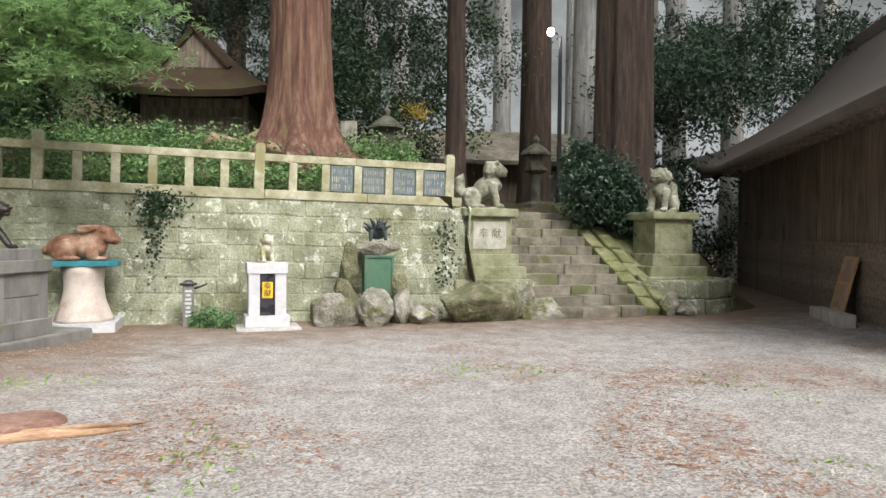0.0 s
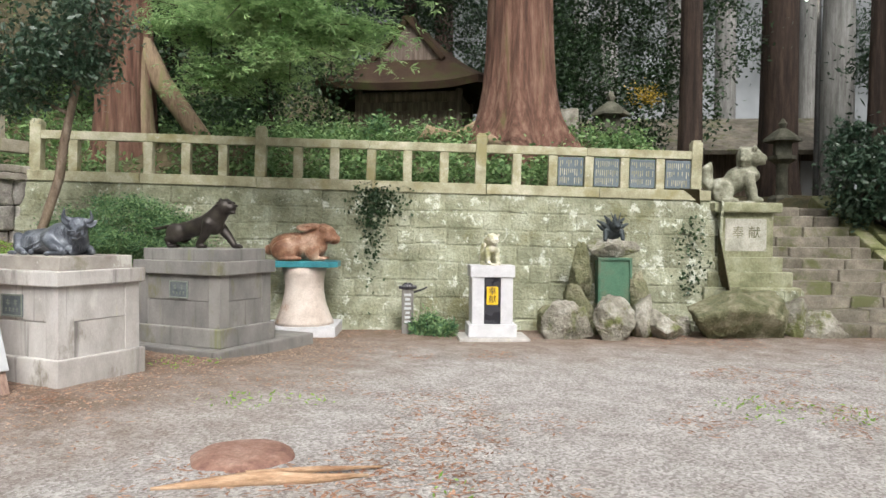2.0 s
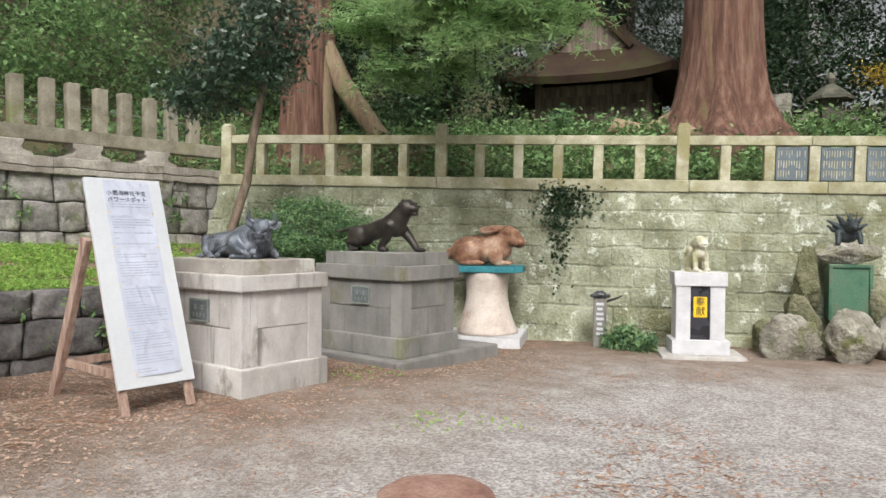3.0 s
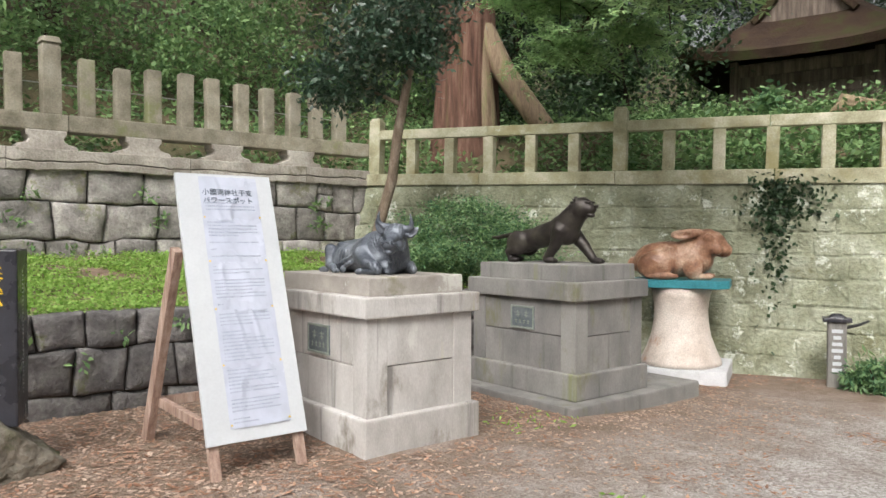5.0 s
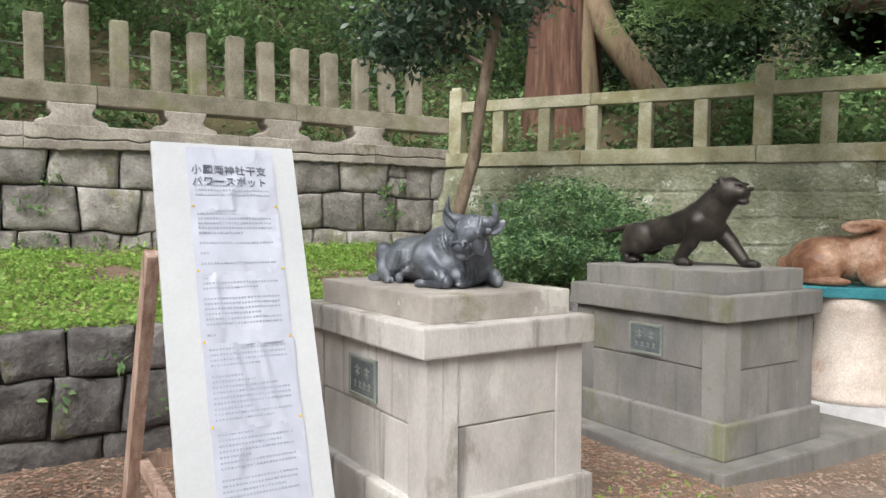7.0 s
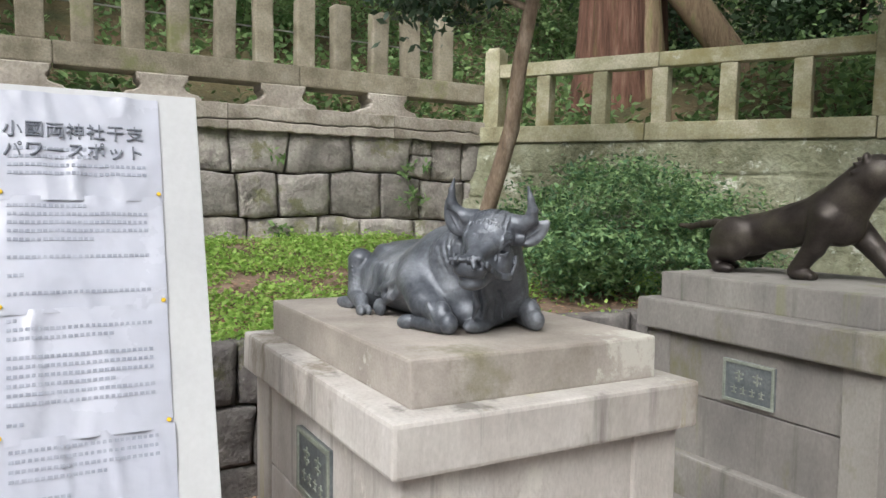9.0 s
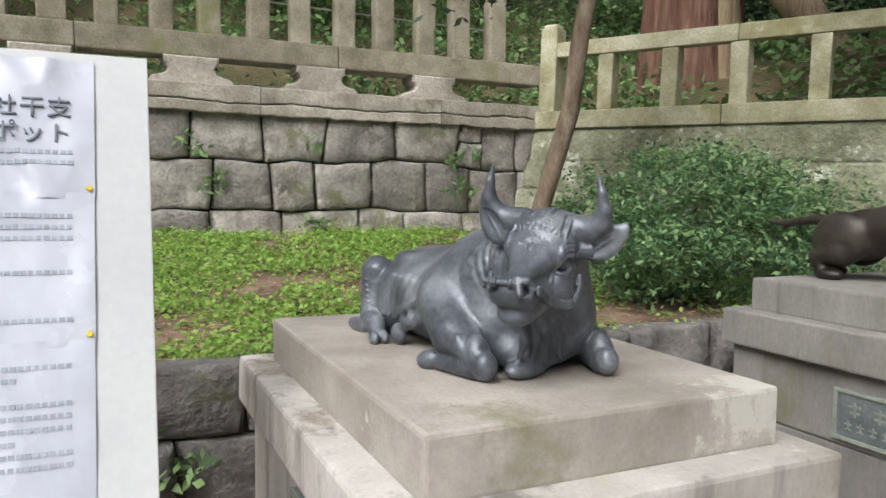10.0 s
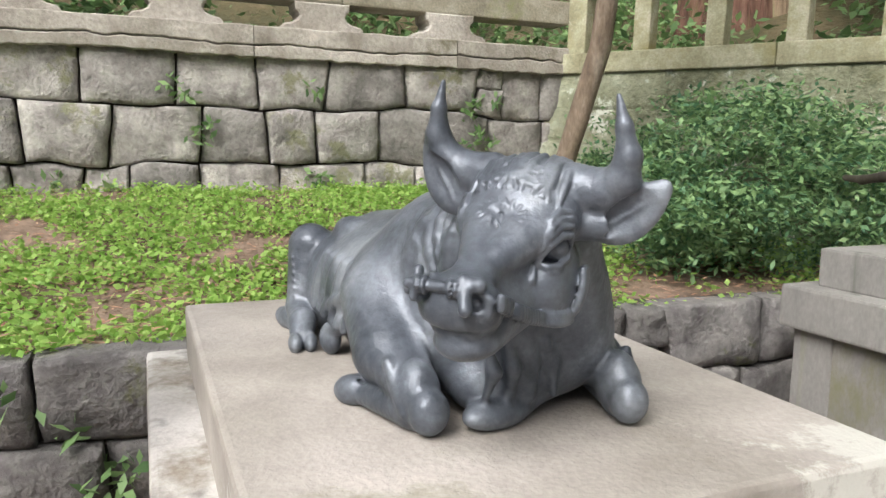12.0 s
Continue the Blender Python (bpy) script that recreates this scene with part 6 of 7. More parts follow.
v, f = merged([tube([(-0.62, 0, 0.01), (-0.3, 0.02, 0.025), (0, 0.05, 0.03), (0.3, 0.03, 0.02), (0.62, 0.08, 0.01)], [0.012, 0.035, 0.055, 0.035, 0.01], 10, 0.5, 9),
               tube([(-0.1, 0.05, 0.05), (0.3, 0.14, 0.04), (0.72, 0.2, 0.02)], [0.03, 0.02, 0.006], 8, 0.3)])
lg = mesh_ob("fallen_branch", v, f, M_SPLIT, None, "", True)
lg.matrix_world = pose(-3.5, 4.4, 0.0, 0, 0, 34)
tagged(lg, "split orange-brown branch lying beside the stump", "branch")

# ---- hall on the right of the yard ----
def hall():
    h = empty("wooden_hall", pose(4.95, 22.6, 0.0, 0, 0, -90), "dark weathered timber shrine hall with lap boards and a curved roof", "building")
    # local x runs along the yard (0 to 13.6), local y goes into the building
    n = 13.6
    boxpart("sill", (0, n, 0.0, 0.25, -0.05, 0.12), M_COPING, h, "", 0.02)
    boxpart("core_wall", (0.02, n - 0.02, 0.06, 5.1, 0.1, 3.6), M_OLDWOOD, h, "", 0)
    for k in range(9):
        z = 0.1 + 0.14 * k
        m = pose(0, 0, z, 8, 0, 0)
        boxpart("lap_board", (0, n, -0.01, 0.03, 0, 0.16), M_LAPWOOD, h, "", 0.004, 0.003, 0, m)
    boxpart("waist_rail", (0, n, -0.05, 0.06, 1.35, 1.41), M_OLDWOOD, h, "", 0.006)
    r = random.Random(3)
    x = 0
    while x < n - 0.05:
        w = min(r.uniform(0.22, 0.36), n - x)
        boxpart("wall_board", (x, x + w - 0.006, 0.01 + r.uniform(0, 0.012), 0.07, 1.4, 3.5), M_OLDWOOD, h, "", 0.003)
        x += w
    for x in (0.0, 2.3, 4.6, 6.9, 9.2, 11.4, n - 0.16):
        boxpart("post", (x, x + 0.16, -0.035, 0.1, 0.1, 3.5), M_OLDWOOD, h, "", 0.008)
    for k in range(34):
        x = 0.1 + 0.42 * k
        boxpart("rafter", (x, x + 0.07, -1.2, 0.3, -0.05, 0.05), M_OLDWOOD, h, "", 0, 0, 0, pose(0, 0, 3.38, 9, 0, 0))
    # roof: concave, its eave lifted towards the far corner, hipped at the far end
    vs, fs = [], []
    U, V = 40, 14
    for i in range(U + 1):
        u = i / U
        for j in range(V + 1):
            v = j / V
            x = -1.0 + (n + 2.6 - 2.5 * v) * u
            lift = 0.75 * max(0, (u - 0.62) / 0.38) ** 2.2 * (1 - v) ** 1.5
            y = -1.3 + 3.85 * v
            z = 3.12 + lift + 3.4 * (0.42 * v + 0.58 * v ** 2.2)
            vs.append((n - x, y, z))
    for i in range(U):
        for j in range(V):
            k = i * (V + 1) + j
            fs.append((k, k + 1, k + V + 2, k + V + 1))
    far0 = len(vs)
    for i in range(13):
        t = i / 12
        for j in range(V + 1):
            v = j / V
            base = Vector(vs[U * (V + 1) + j])
            vs.append((base.x + 0.0, base.y + t * 7.7 * (1 - v), base.z - 0.75 * (1 - v) ** 1.5 * (1 - (2 * t - 1) ** 2)))
    for i in range(12):
        for j in range(V):
            k = far0 + i * (V + 1) + j
            fs.append((k, k + V + 1, k + V + 2, k + 1))
    ob = mesh_ob("roof", vs, fs, M_ROOF, h, "grey-brown curved roof", True)
    sol = ob.modifiers.new("thickness", "SOLIDIFY")
    sol.thickness, sol.offset = 0.16, 0.0
    boxpart("ridge", (0.8, n + 0.8, 2.33, 2.77, 6.35, 6.72), M_ROOF, h, "", 0.05)
    return h


hall()


def leaning_panel():
    p = empty("leaning_board", pose(4.62, 13.35, 0.09, 0, 0, -90), "pale framed plywood panel leaning on the hall", "panel")
    lean = pose(0, 0, 0.16, -14, 0, 0)
    for x in (-0.3, 0.25):
        boxpart("stile", (x, x + 0.06, 0, 0.04, 0, 0.95), M_PALEWOOD, p, "", 0.004, 0, 0, lean)
    for z in (0.0, 0.46, 0.9):
        boxpart("rail", (-0.24, 0.25, 0.002, 0.038, z, z + 0.05), M_PALEWOOD, p, "", 0.004, 0, 0, lean)
    boxpart("sheet", (-0.25, 0.26, 0.028, 0.036, 0.03, 0.92), M_WOODLEG, p, "", 0, 0, 0, lean)
    return p


leaning_panel()
for y, w in ((12.85, 0.3), (13.35, 0.2), (13.85, 0.34)):
    tagged(boxpart("concrete_block", (4.45, 4.68, y - w, y + w, 0.03, 0.25), M_CONC, None, "", 0.012), "pale concrete block at the foot of the hall", "block",
           "blocks along the hall")


# ---- small shrine on the terrace ----
def small_shrine():
    h = empty("small_shrine", pose(-8.75, 16.6, 2.85, 0, 0, 16), "small dark wooden shrine under a mossy bark roof", "shrine")
    boxpart("stone_base", (-1.5, 1.5, -1.4, 1.4, -0.5, 0.12), M_ROCK, h, "", 0.03)
    boxpart("wall", (-1.15, 1.15, -1.0, 1.1, 0.1, 1.75), M_OLDWOOD, h, "", 0.01)
    for k in range(8):
        boxpart("wall_plank", (-1.15, 1.15, -1.022, -1.0, 0.12 + 0.2 * k, 0.31 + 0.2 * k), M_OLDWOOD, h, "", 0.004)
    for x in (-1.2, 1.08):
        for y in (-1.06, 1.0):
            boxpart("post", (x, x + 0.14, y, y + 0.14, 0.0, 1.8), M_OLDWOOD, h, "", 0.01)
    for k in range(4):
        boxpart("rail", (1.5, 1.56, -1.5 + k * 0.7, -1.44 + k * 0.7, 0.1, 0.8), M_OLDWOOD, h, "", 0.005)
    vs, fs = [], []
    n, rings = 40, 12
    for j in range(rings + 1):
        v = j / rings
        for i in range(n):
            a = 2 * math.pi * (i + 0.5) / n
            c, s_ = math.cos(a), math.sin(a)
            q = 1 / max(abs(c), abs(s_))
            hx, hy = 1.95 * (1 - v) + 0.12 * v, 1.9 * (1 - v) + 0.05 * v
            lift = 0.22 * (min(abs(c), abs(s_)) / max(abs(c), abs(s_))) ** 3 * (1 - v)
            vs.append((c * q * hx, s_ * q * hy, 1.7 + lift + 1.65 * (0.5 * v + 0.5 * v ** 1.8)))
    for j in range(rings):
        for i in range(n):
            fs.append((j * n + i, j * n + (i + 1) % n, (j + 1) * n + (i + 1) % n, (j + 1) * n + i))
    ob = mesh_ob("roof", vs, fs, M_THATCH, h, "mossy bark roof", False)
    sol = ob.modifiers.new("thickness", "SOLIDIFY")
    sol.thickness, sol.offset = 0.16, 0.0
    # gable on the front slope and ridge
    g = bmesh.new()
    vv = [g.verts.new(p) for p in ((-0.75, -1.0, 2.45), (0.75, -1.0, 2.45), (0, -1.0, 3.28), (-0.75, 0.2, 2.45), (0.75, 0.2, 2.45), (0, 0.2, 3.28))]
    for q in ((0, 1, 2), (0, 2, 5, 3), (1, 4, 5, 2), (3, 5, 4)):
        g.faces.new([vv[k] for k in q])
    bmesh.ops.recalc_face_normals(g, faces=g.faces[:])
    part("gable", g, M_OLDWOOD, h)
    for sd in (-1, 1):
        a = math.degrees(math.atan2(0.83, 0.75))
        boxpart("bargeboard", (-0.05, 1.22, -0.1, 0.06, -0.07, 0.05), M_THATCH, h, "", 0.02, 0, 0, pose(0, -1.05, 3.36) @ pose(0, 0, 0, 0, 0, 0 if sd > 0 else 180) @ pose(0, 0, 0, 0, a, 0))
    boxpart("ridge", (-0.14, 0.14, -1.1, 0.5, 3.26, 3.42), M_THATCH, h, "", 0.04)
    return h


small_shrine()


# ---- stone lanterns, tablet, far hall, lamp ----
def lantern(m, k, label):
    p = empty("stone_lantern", m, label, "lantern", "stone lanterns")
    for name, prof in (("foot", [(0.3, 0), (0.3, 0.12), (0.2, 0.2)]), ("pillar", [(0.13, 0.2), (0.12, 0.8), (0.14, 0.9)]), ("platform", [(0.16, 0.9), (0.3, 1.0), (0.3, 1.08)]),
                       ("roof", [(0.42, 1.4), (0.4, 1.46), (0.2, 1.62), (0.08, 1.7)]), ("finial", [(0.06, 1.7), (0.1, 1.8), (0.02, 1.92)])):
        v, f = lathe([(r * k, z * k) for r, z in prof], 6 if name != "pillar" else 16)
        mesh_ob(name, v, f, M_LANTERN, p)
    boxpart("light_chamber", (-0.17 * k, 0.17 * k, -0.17 * k, 0.17 * k, 1.08 * k, 1.4 * k), M_LANTERN, p, "", 0.01)
    return p


lantern(pose(-4.22, 16.9, 2.6, 0, 0, 20), 1.0, "mossy grey stone lantern behind the plaques")
lantern(pose(-0.88, 20.7, 2.22, 0, 0, 10), 1.08, "tall dark stone lantern at the head of the steps")
tagged(boxpart("stone_tablet", (-5.05, -4.7, 15.9, 16.1, 2.9, 4.05), M_ROCK, None, "", 0.03), "upright grey stone tablet among the trees", "tablet")


def far_hall():
    h = empty("far_hall", pose(-2.6, 26, 2.2, 0, 0, 20), "distant low shrine hall with a brown roof and white wall", "building")
    boxpart("wall", (-4.5, 3.0, 0, 4, -0.5, 2.0), M_OLDWOOD, h, "", 0.02)
    boxpart("white_panel", (1.0, 2.9, -0.03, 0.0, 0.3, 1.6), M_WHITE, h, "", 0.005)
    for x in (1.0, 1.6, 2.25, 2.85):
        boxpart("mullion", (x, x + 0.07, -0.07, -0.03, 0.25, 1.65), M_OLDWOOD, h, "", 0)
    for sd in (1, -1):
        boxpart("roof_slope", (-5.2, 3.7, -0.2, 2.9, -0.08, 0.08), M_STEP, h, "brown sheet roof", 0.02, 0, 0,
                pose(0, -0.9 if sd > 0 else 4.9, 1.85) @ pose(0, 0, 0, 0, 0, 0 if sd > 0 else 180) @ pose(-0.0 if sd > 0 else 1.5, 0, 0, 26, 0, 0))
    return h


far_hall()


def street_lamp():
    p = empty("street_lamp", pose(-0.2, 18.9, 1.9), "tall dark steel lamp post with its lamp lit", "street lamp")
    v, f = lathe([(0.07, 0), (0.06, 1), (0.045, 4.2), (0.04, 4.65)], 12)
    mesh_ob("pole", v, f, M_IRON, p, "", True)
    mesh_ob("arm", *tube([(0, 0, 4.6), (-0.1, -0.05, 4.73), (-0.2, -0.1, 4.75)], [0.035, 0.03, 0.03], 8), M_IRON, p)
    m = bpy.data.materials.new("lit_lamp_glass")
    m.use_nodes = True
    b = m.node_tree.nodes["Principled BSDF"]
    b.inputs["Emission Color"].default_value = (1.0, 0.93, 0.8, 1)
    b.inputs["Emission Strength"].default_value = 60
    v, f = lathe([(0.02, -0.11), (0.07, -0.07), (0.09, 0.0), (0.07, 0.07), (0.02, 0.1)], 20)
    ob = mesh_ob("lamp_globe", v, f, m, p, "glowing white lamp", True)
    ob.location = (-0.24, -0.12, 4.75)
    return p


street_lamp()


# ---- trees ----
def cedar(x, y, z, r, h, material, label, ridge=0.16, flare=0.75, seg=56, lean=0.0, roots=6, seed=0.0, name="cedar_tree"):
    t = empty(name, pose(x, y, z), label, "tree")
    zs = [-0.4, 0, 0.15, 0.35, 0.6, 0.9, 1.3, 1.8, 2.5, 3.5, 5, 7, 9.5, 12, h]
    pts, rad = [], []
    for q in zs:
        pts.append((lean * q, 0.02 * math.sin(q), q))
        rad.append(r * (1 + flare * math.exp(-max(q, 0) / 0.75)) * (1 - 0.42 * max(q, 0) / h))
    vs, fs = tube(pts, rad, seg, ridge, 11, seed)
    out = []
    for i, v in enumerate(vs):
        v = Vector(v)
        a = math.atan2(v.y, v.x)
        k = 1 + 0.32 * math.exp(-max(v.z, 0) / 0.5) * max(0, math.cos(a * roots + seed)) * flare
        out.append((v.x * k, v.y * k, v.z))
    mesh_ob("trunk", out, fs, material, t, "", True)
    return t


c1 = cedar(-5.5, 14.6, 3.0, 0.62, 20, M_BARK, "huge red-barked cedar with a flared mossy foot", seed=1.0)
shapes = [tube([(-0.7, -0.2, 0.5), (-1.1, -0.5, 0.28), (-1.5, -0.7, 0.12)], [0.22, 0.15, 0.06], 10, 0.2), tube([(-0.4, -0.6, 0.25), (-0.1, -1.1, 0.1), (0.35, -1.5, 0.02)], [0.18, 0.1, 0.05], 10, 0.2),
          tube([(-1.2, -0.5, 0.35), (-1.5, -0.9, 0.4), (-1.7, -1.0, 0.2)], [0.1, 0.14, 0.05], 10, 0.3)]
mesh_ob("root", *merged(shapes), M_MOSSBARK, c1, "gnarled mossy surface roots", True)
cedar(1.3, 17.4, 1.7, 0.66, 22, M_DBARK, "huge dark cedar beside the steps", flare=0.35, seed=2.0)
cedar(-2.66, 17.5, 2.4, 0.24, 20, M_DBARK, "slim dark straight cedar trunk", 0.1, 0.3, 28, 0.0, 5, 3.0)
# twin trunk in the corner with a leaning mossy limb
c2 = cedar(-11.75, 10.75, 2.4, 0.5, 20, M_BARK, "red-barked cedar with twin trunk and leaning limb in the corner", 0.2, 0.3, 56, 0.0, 5, 4.0)
mesh_ob("side_trunk", *tube([(0.3, 0.12, -0.3), (0.28, 0.1, 0.6), (0.22, 0.06, 1.6), (0.14, 0.0, 3.0), (0.1, 0.0, 6)], [0.38, 0.31, 0.28, 0.25, 0.2], 28, 0.2, 9, 2.0), M_MOSSBARK, c2, "tan mossy side trunk", True)
mesh_ob("leaning_limb", *tube([(0.2, 0.0, 3.1), (0.38, 0.14, 2.4), (0.6, 0.32, 1.75), (0.92, 0.6, 1.15), (1.25, 0.88, 0.55), (1.5, 1.1, 0.05), (1.62, 1.2, -0.3)], [0.1, 0.16, 0.18, 0.18, 0.17, 0.18, 0.22], 20, 0.2, 9, 5.0),
        M_MOSSBARK, c2, "leaning mossy limb", True)
# Trunks beyond y 24 get the bark paled to look hazy.
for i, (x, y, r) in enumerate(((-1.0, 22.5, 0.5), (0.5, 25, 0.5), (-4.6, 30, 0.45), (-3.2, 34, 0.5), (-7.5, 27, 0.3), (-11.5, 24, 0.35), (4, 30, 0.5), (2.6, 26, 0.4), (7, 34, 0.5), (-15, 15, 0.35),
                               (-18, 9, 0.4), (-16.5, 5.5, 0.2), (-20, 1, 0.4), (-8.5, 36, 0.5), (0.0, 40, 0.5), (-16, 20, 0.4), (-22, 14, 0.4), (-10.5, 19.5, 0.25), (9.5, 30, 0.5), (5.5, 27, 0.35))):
    cedar(x, y, hill(x, y) - 0.2, r, 22, M_HAZEBARK if y > 24 else M_DBARK, "cedar trunk deeper in the misty wood", 0.1, 0.25, 18, 0.0, 5, 7.0 + i)


def limb_tree(name, m, trunk_pts, trunk_r, limbs, material, leaf_places, leaf_size, leaf_m, label, category="tree", twigs=(), **k):
    t = empty(name, m, label, category)
    inv = m.inverted()
    tv, tf = tube([inv @ Vector(p) for p in trunk_pts], trunk_r, 14, 0.08)
    mesh_ob("trunk", tv, tf, material, t, "", True)
    for pts, rad in limbs:
        mesh_ob("limb", *tube([inv @ Vector(p) for p in pts], rad, 7), material, t, "", True)
    if twigs:
        tagged(mesh_ob("twig", *merged([tube([inv @ Vector(p) for p in pts], rad, 5) for pts, rad in twigs]), material, t, "", True), kind="stuff")
    places = np.array(leaf_places) - np.array(m.translation)
    leaf_ob("crown", places, leaf_size, leaf_m, rng, t, "", **k)
    return t


# small broad-leaved tree in the corner
crown = np.concatenate([clumps(rng, 80, (-9.1, 7.45, 3.65), (0.75, 0.75, 0.5), 45, 0.13, 0.2), clumps(rng, 36, (-9.65, 7.0, 3.2), (0.55, 0.6, 0.3), 40, 0.12, 0.2),
                        clumps(rng, 44, (-8.8, 7.6, 4.3), (0.75, 0.75, 0.5), 40, 0.14, 0.2)])
limb_tree("young_tree", pose(-9.7, 7.52, 1.05), [(-9.72, 7.5, 0.9), (-9.67, 7.51, 1.3), (-9.5, 7.55, 1.75), (-9.34, 7.58, 2.15), (-9.25, 7.58, 2.6), (-9.13, 7.61, 3.1), (-8.95, 7.66, 3.8), (-8.8, 7.7, 4.6)],
          [0.08, 0.067, 0.062, 0.058, 0.053, 0.048, 0.036, 0.015],
          [([(-9.15, 7.6, 2.95), (-9.5, 7.2, 3.2), (-9.9, 6.9, 3.3)], [0.03, 0.022, 0.008]),
           ([(-9.05, 7.63, 3.4), (-8.8, 7.4, 3.7), (-8.6, 7.2, 3.9)], [0.03, 0.02, 0.006])],
          M_TANBARK, crown, 0.085, L_BLUE, "small broad-leaved tree with a slanting tan trunk", up=0.35, long=2.2)


def sprays(rng_, starts, n, reach, drop, per, spread):
    """Layered leaf sprays fanned along drooping twigs."""
    out, twigs = [], []
    for c, way in starts:
        c, way = np.array(c), np.array(way) / np.linalg.norm(way)
        for _ in range(n):
            d = way + rng_.normal(size=3) * np.array([0.45, 0.45, 0.22])
            d /= np.linalg.norm(d)
            length = reach * rng_.uniform(0.4, 1.1)
            t = rng_.uniform(0.1, 1, (per, 1)) ** 0.8
            p = c + d * length * t + np.array([0, 0, -drop]) * t ** 2 * length
            side = np.cross(d, [0, 0, 1])
            p = p + side * rng_.normal(size=(per, 1)) * spread * (0.5 + t) + rng_.normal(size=(per, 3)) * np.array([0.06, 0.06, 0.03])
            out.append(p)
            twigs.append(([tuple(c), tuple(c + d * length * 0.5 + np.array([0, 0, -drop * 0.25 * length])), tuple(c + d * length + np.array([0, 0, -drop * length]))], [0.016, 0.01, 0.004]))
    return np.concatenate(out), twigs


# maple reaching out over the wall
root = (-10.2, 13.2, 2.9)
starts, limbs = [], []
for i in range(26):
    t = i / 25
    e = (-10.1 + 4.6 * t + rng.uniform(-0.3, 0.3), 10.5 - 2.2 * t + rng.uniform(-0.6, 0.6), 4.05 - 0.75 * t + rng.uniform(0, 1.9) * (1 - 0.4 * t))
    starts.append((e, (0.75, -0.6, 0.08)))
    if i % 2 == 0:
        limbs.append(([(-8.8, 10.9, 5.1), ((e[0] - 8.8) / 2, (e[1] + 10.9) / 2, e[2] + 0.5), e], [0.06, 0.035, 0.014]))
pl, tw = sprays(rng, starts, 18, 1.1, 0.28, 38, 0.16)
pl = pl[pl[:, 2] > np.where(pl[:, 0] > -7.2, 2.9, 3.25)]
limb_tree("maple_tree", pose(*root), [(-10.2, 13.2, 2.6), (-10.0, 12.8, 3.4), (-9.5, 11.9, 4.5), (-8.8, 10.9, 5.1), (-8.4, 10.4, 5.6)], [0.09, 0.08, 0.065, 0.05, 0.02], limbs, M_DBARK, pl, 0.1, L_MAPLE,
          "light green maple spreading its sprays over the fence", twigs=tw[::3], up=0.75, long=2.6, lobes=3)
# evergreen bushes
def bush(name, places, size, material, label, origin, **k):
    b = empty(name, pose(*origin), label, "bush")
    leaf_ob("foliage", np.array(places) - np.array(origin), size, material, rng, b, "", **k)
    mesh_ob("stem", *merged([tube([(0, 0, 0), (0.08 * math.cos(a), 0.08 * math.sin(a), 0.12), (0.15 * math.cos(a), 0.15 * math.sin(a), 0.24)], [0.012, 0.01, 0.004], 6) for a in np.arange(0, 6.2, 0.9)]), M_DBARK, b)
    return b


pl = np.concatenate([clumps(rng, 280, (-9.2, 8.45, 1.42), (0.95, 0.85, 0.58), 84, 0.1, 0.5, 0.45), clumps(rng, 50, (-8.8, 7.75, 1.3), (0.35, 0.4, 0.28), 60, 0.09, 0.4, 0.5),
                     clumps(rng, 60, (-8.5, 8.9, 1.25), (0.4, 0.5, 0.5), 40, 0.08, 0.4)])
bush("nandina_bush", pl, 0.046, L_SHRUB, "dense green low bush against the mossy wall", (-9.0, 8.3, 0.92), up=0.62, long=2.3)
pl = np.concatenate([clumps(rng, 130, (0.77, 16.5, 2.45), (0.85, 0.7, 0.8), 46, 0.12, 0.5), clumps(rng, 60, (1.3, 16.4, 2.1), (0.5, 0.5, 0.55), 44, 0.12, 0.5), clumps(rng, 30, (0.3, 16.8, 3.2), (0.35, 0.4, 0.5), 36, 0.1, 0.4)])
bush("camellia_bush", pl, 0.11, L_BLUE, "dark glossy evergreen bush beside the steps", (0.8, 16.3, 1.2), up=0.4, long=2.0)
pl = np.concatenate([clumps(rng, 70, (-5.35, 10.5, 0.12), (0.36, 0.22, 0.14), 34, 0.05, 0.3)])
bush("fern_clump", pl, 0.085, L_SHRUB, "bright green fern clump at the foot of the wall", (-5.35, 10.5, 0.0), up=0.35, long=3.5)
pl = clumps(rng, 16, (-3.5, 16.6, 4.35), (0.5, 0.3, 0.12), 20, 0.1, 0.3)
bush("yellow_shrub", pl, 0.07, L_YELLOW, "shrub with yellow autumn leaves behind the plaques", (-3.6, 16.6, 2.9), up=0.6)
pl = clumps(rng, 36, (-8.05, 13.4, 3.3), (0.3, 0.3, 0.45), 25, 0.08, 0.3)
bush("sapling_bush", pl, 0.12, L_SHRUB, "fresh green sapling on the terrace", (-8.05, 13.4, 2.8), up=0.5)

# ---- ivy on the mossy wall ----
s_ = np.concatenate([rng.normal(5.5, 0.22, 500), rng.normal(5.42, 0.1, 450), rng.normal(10.35, 0.12, 250)])
z_ = np.concatenate([rng.uniform(1.75, 2.2, 500) - np.abs(rng.normal(0, 0.1, 500)), 2.1 - np.abs(rng.normal(0, 0.6, 450)), rng.uniform(0.6, 1.8, 250)])
z_ = np.clip(z_, 0.2, 2.25)
pts = np.array([tuple(CREST @ Vector((a, -0.56 + 0.205 * b + rng.normal(0, 0.02), b))) for a, b in zip(s_, z_)])
tagged(leaf_ob("ivy", pts, 0.06, L_DARK, rng, up=0.1, long=1.4), "dark ivy hanging down the mossy wall", "ivy", kind="stuff")


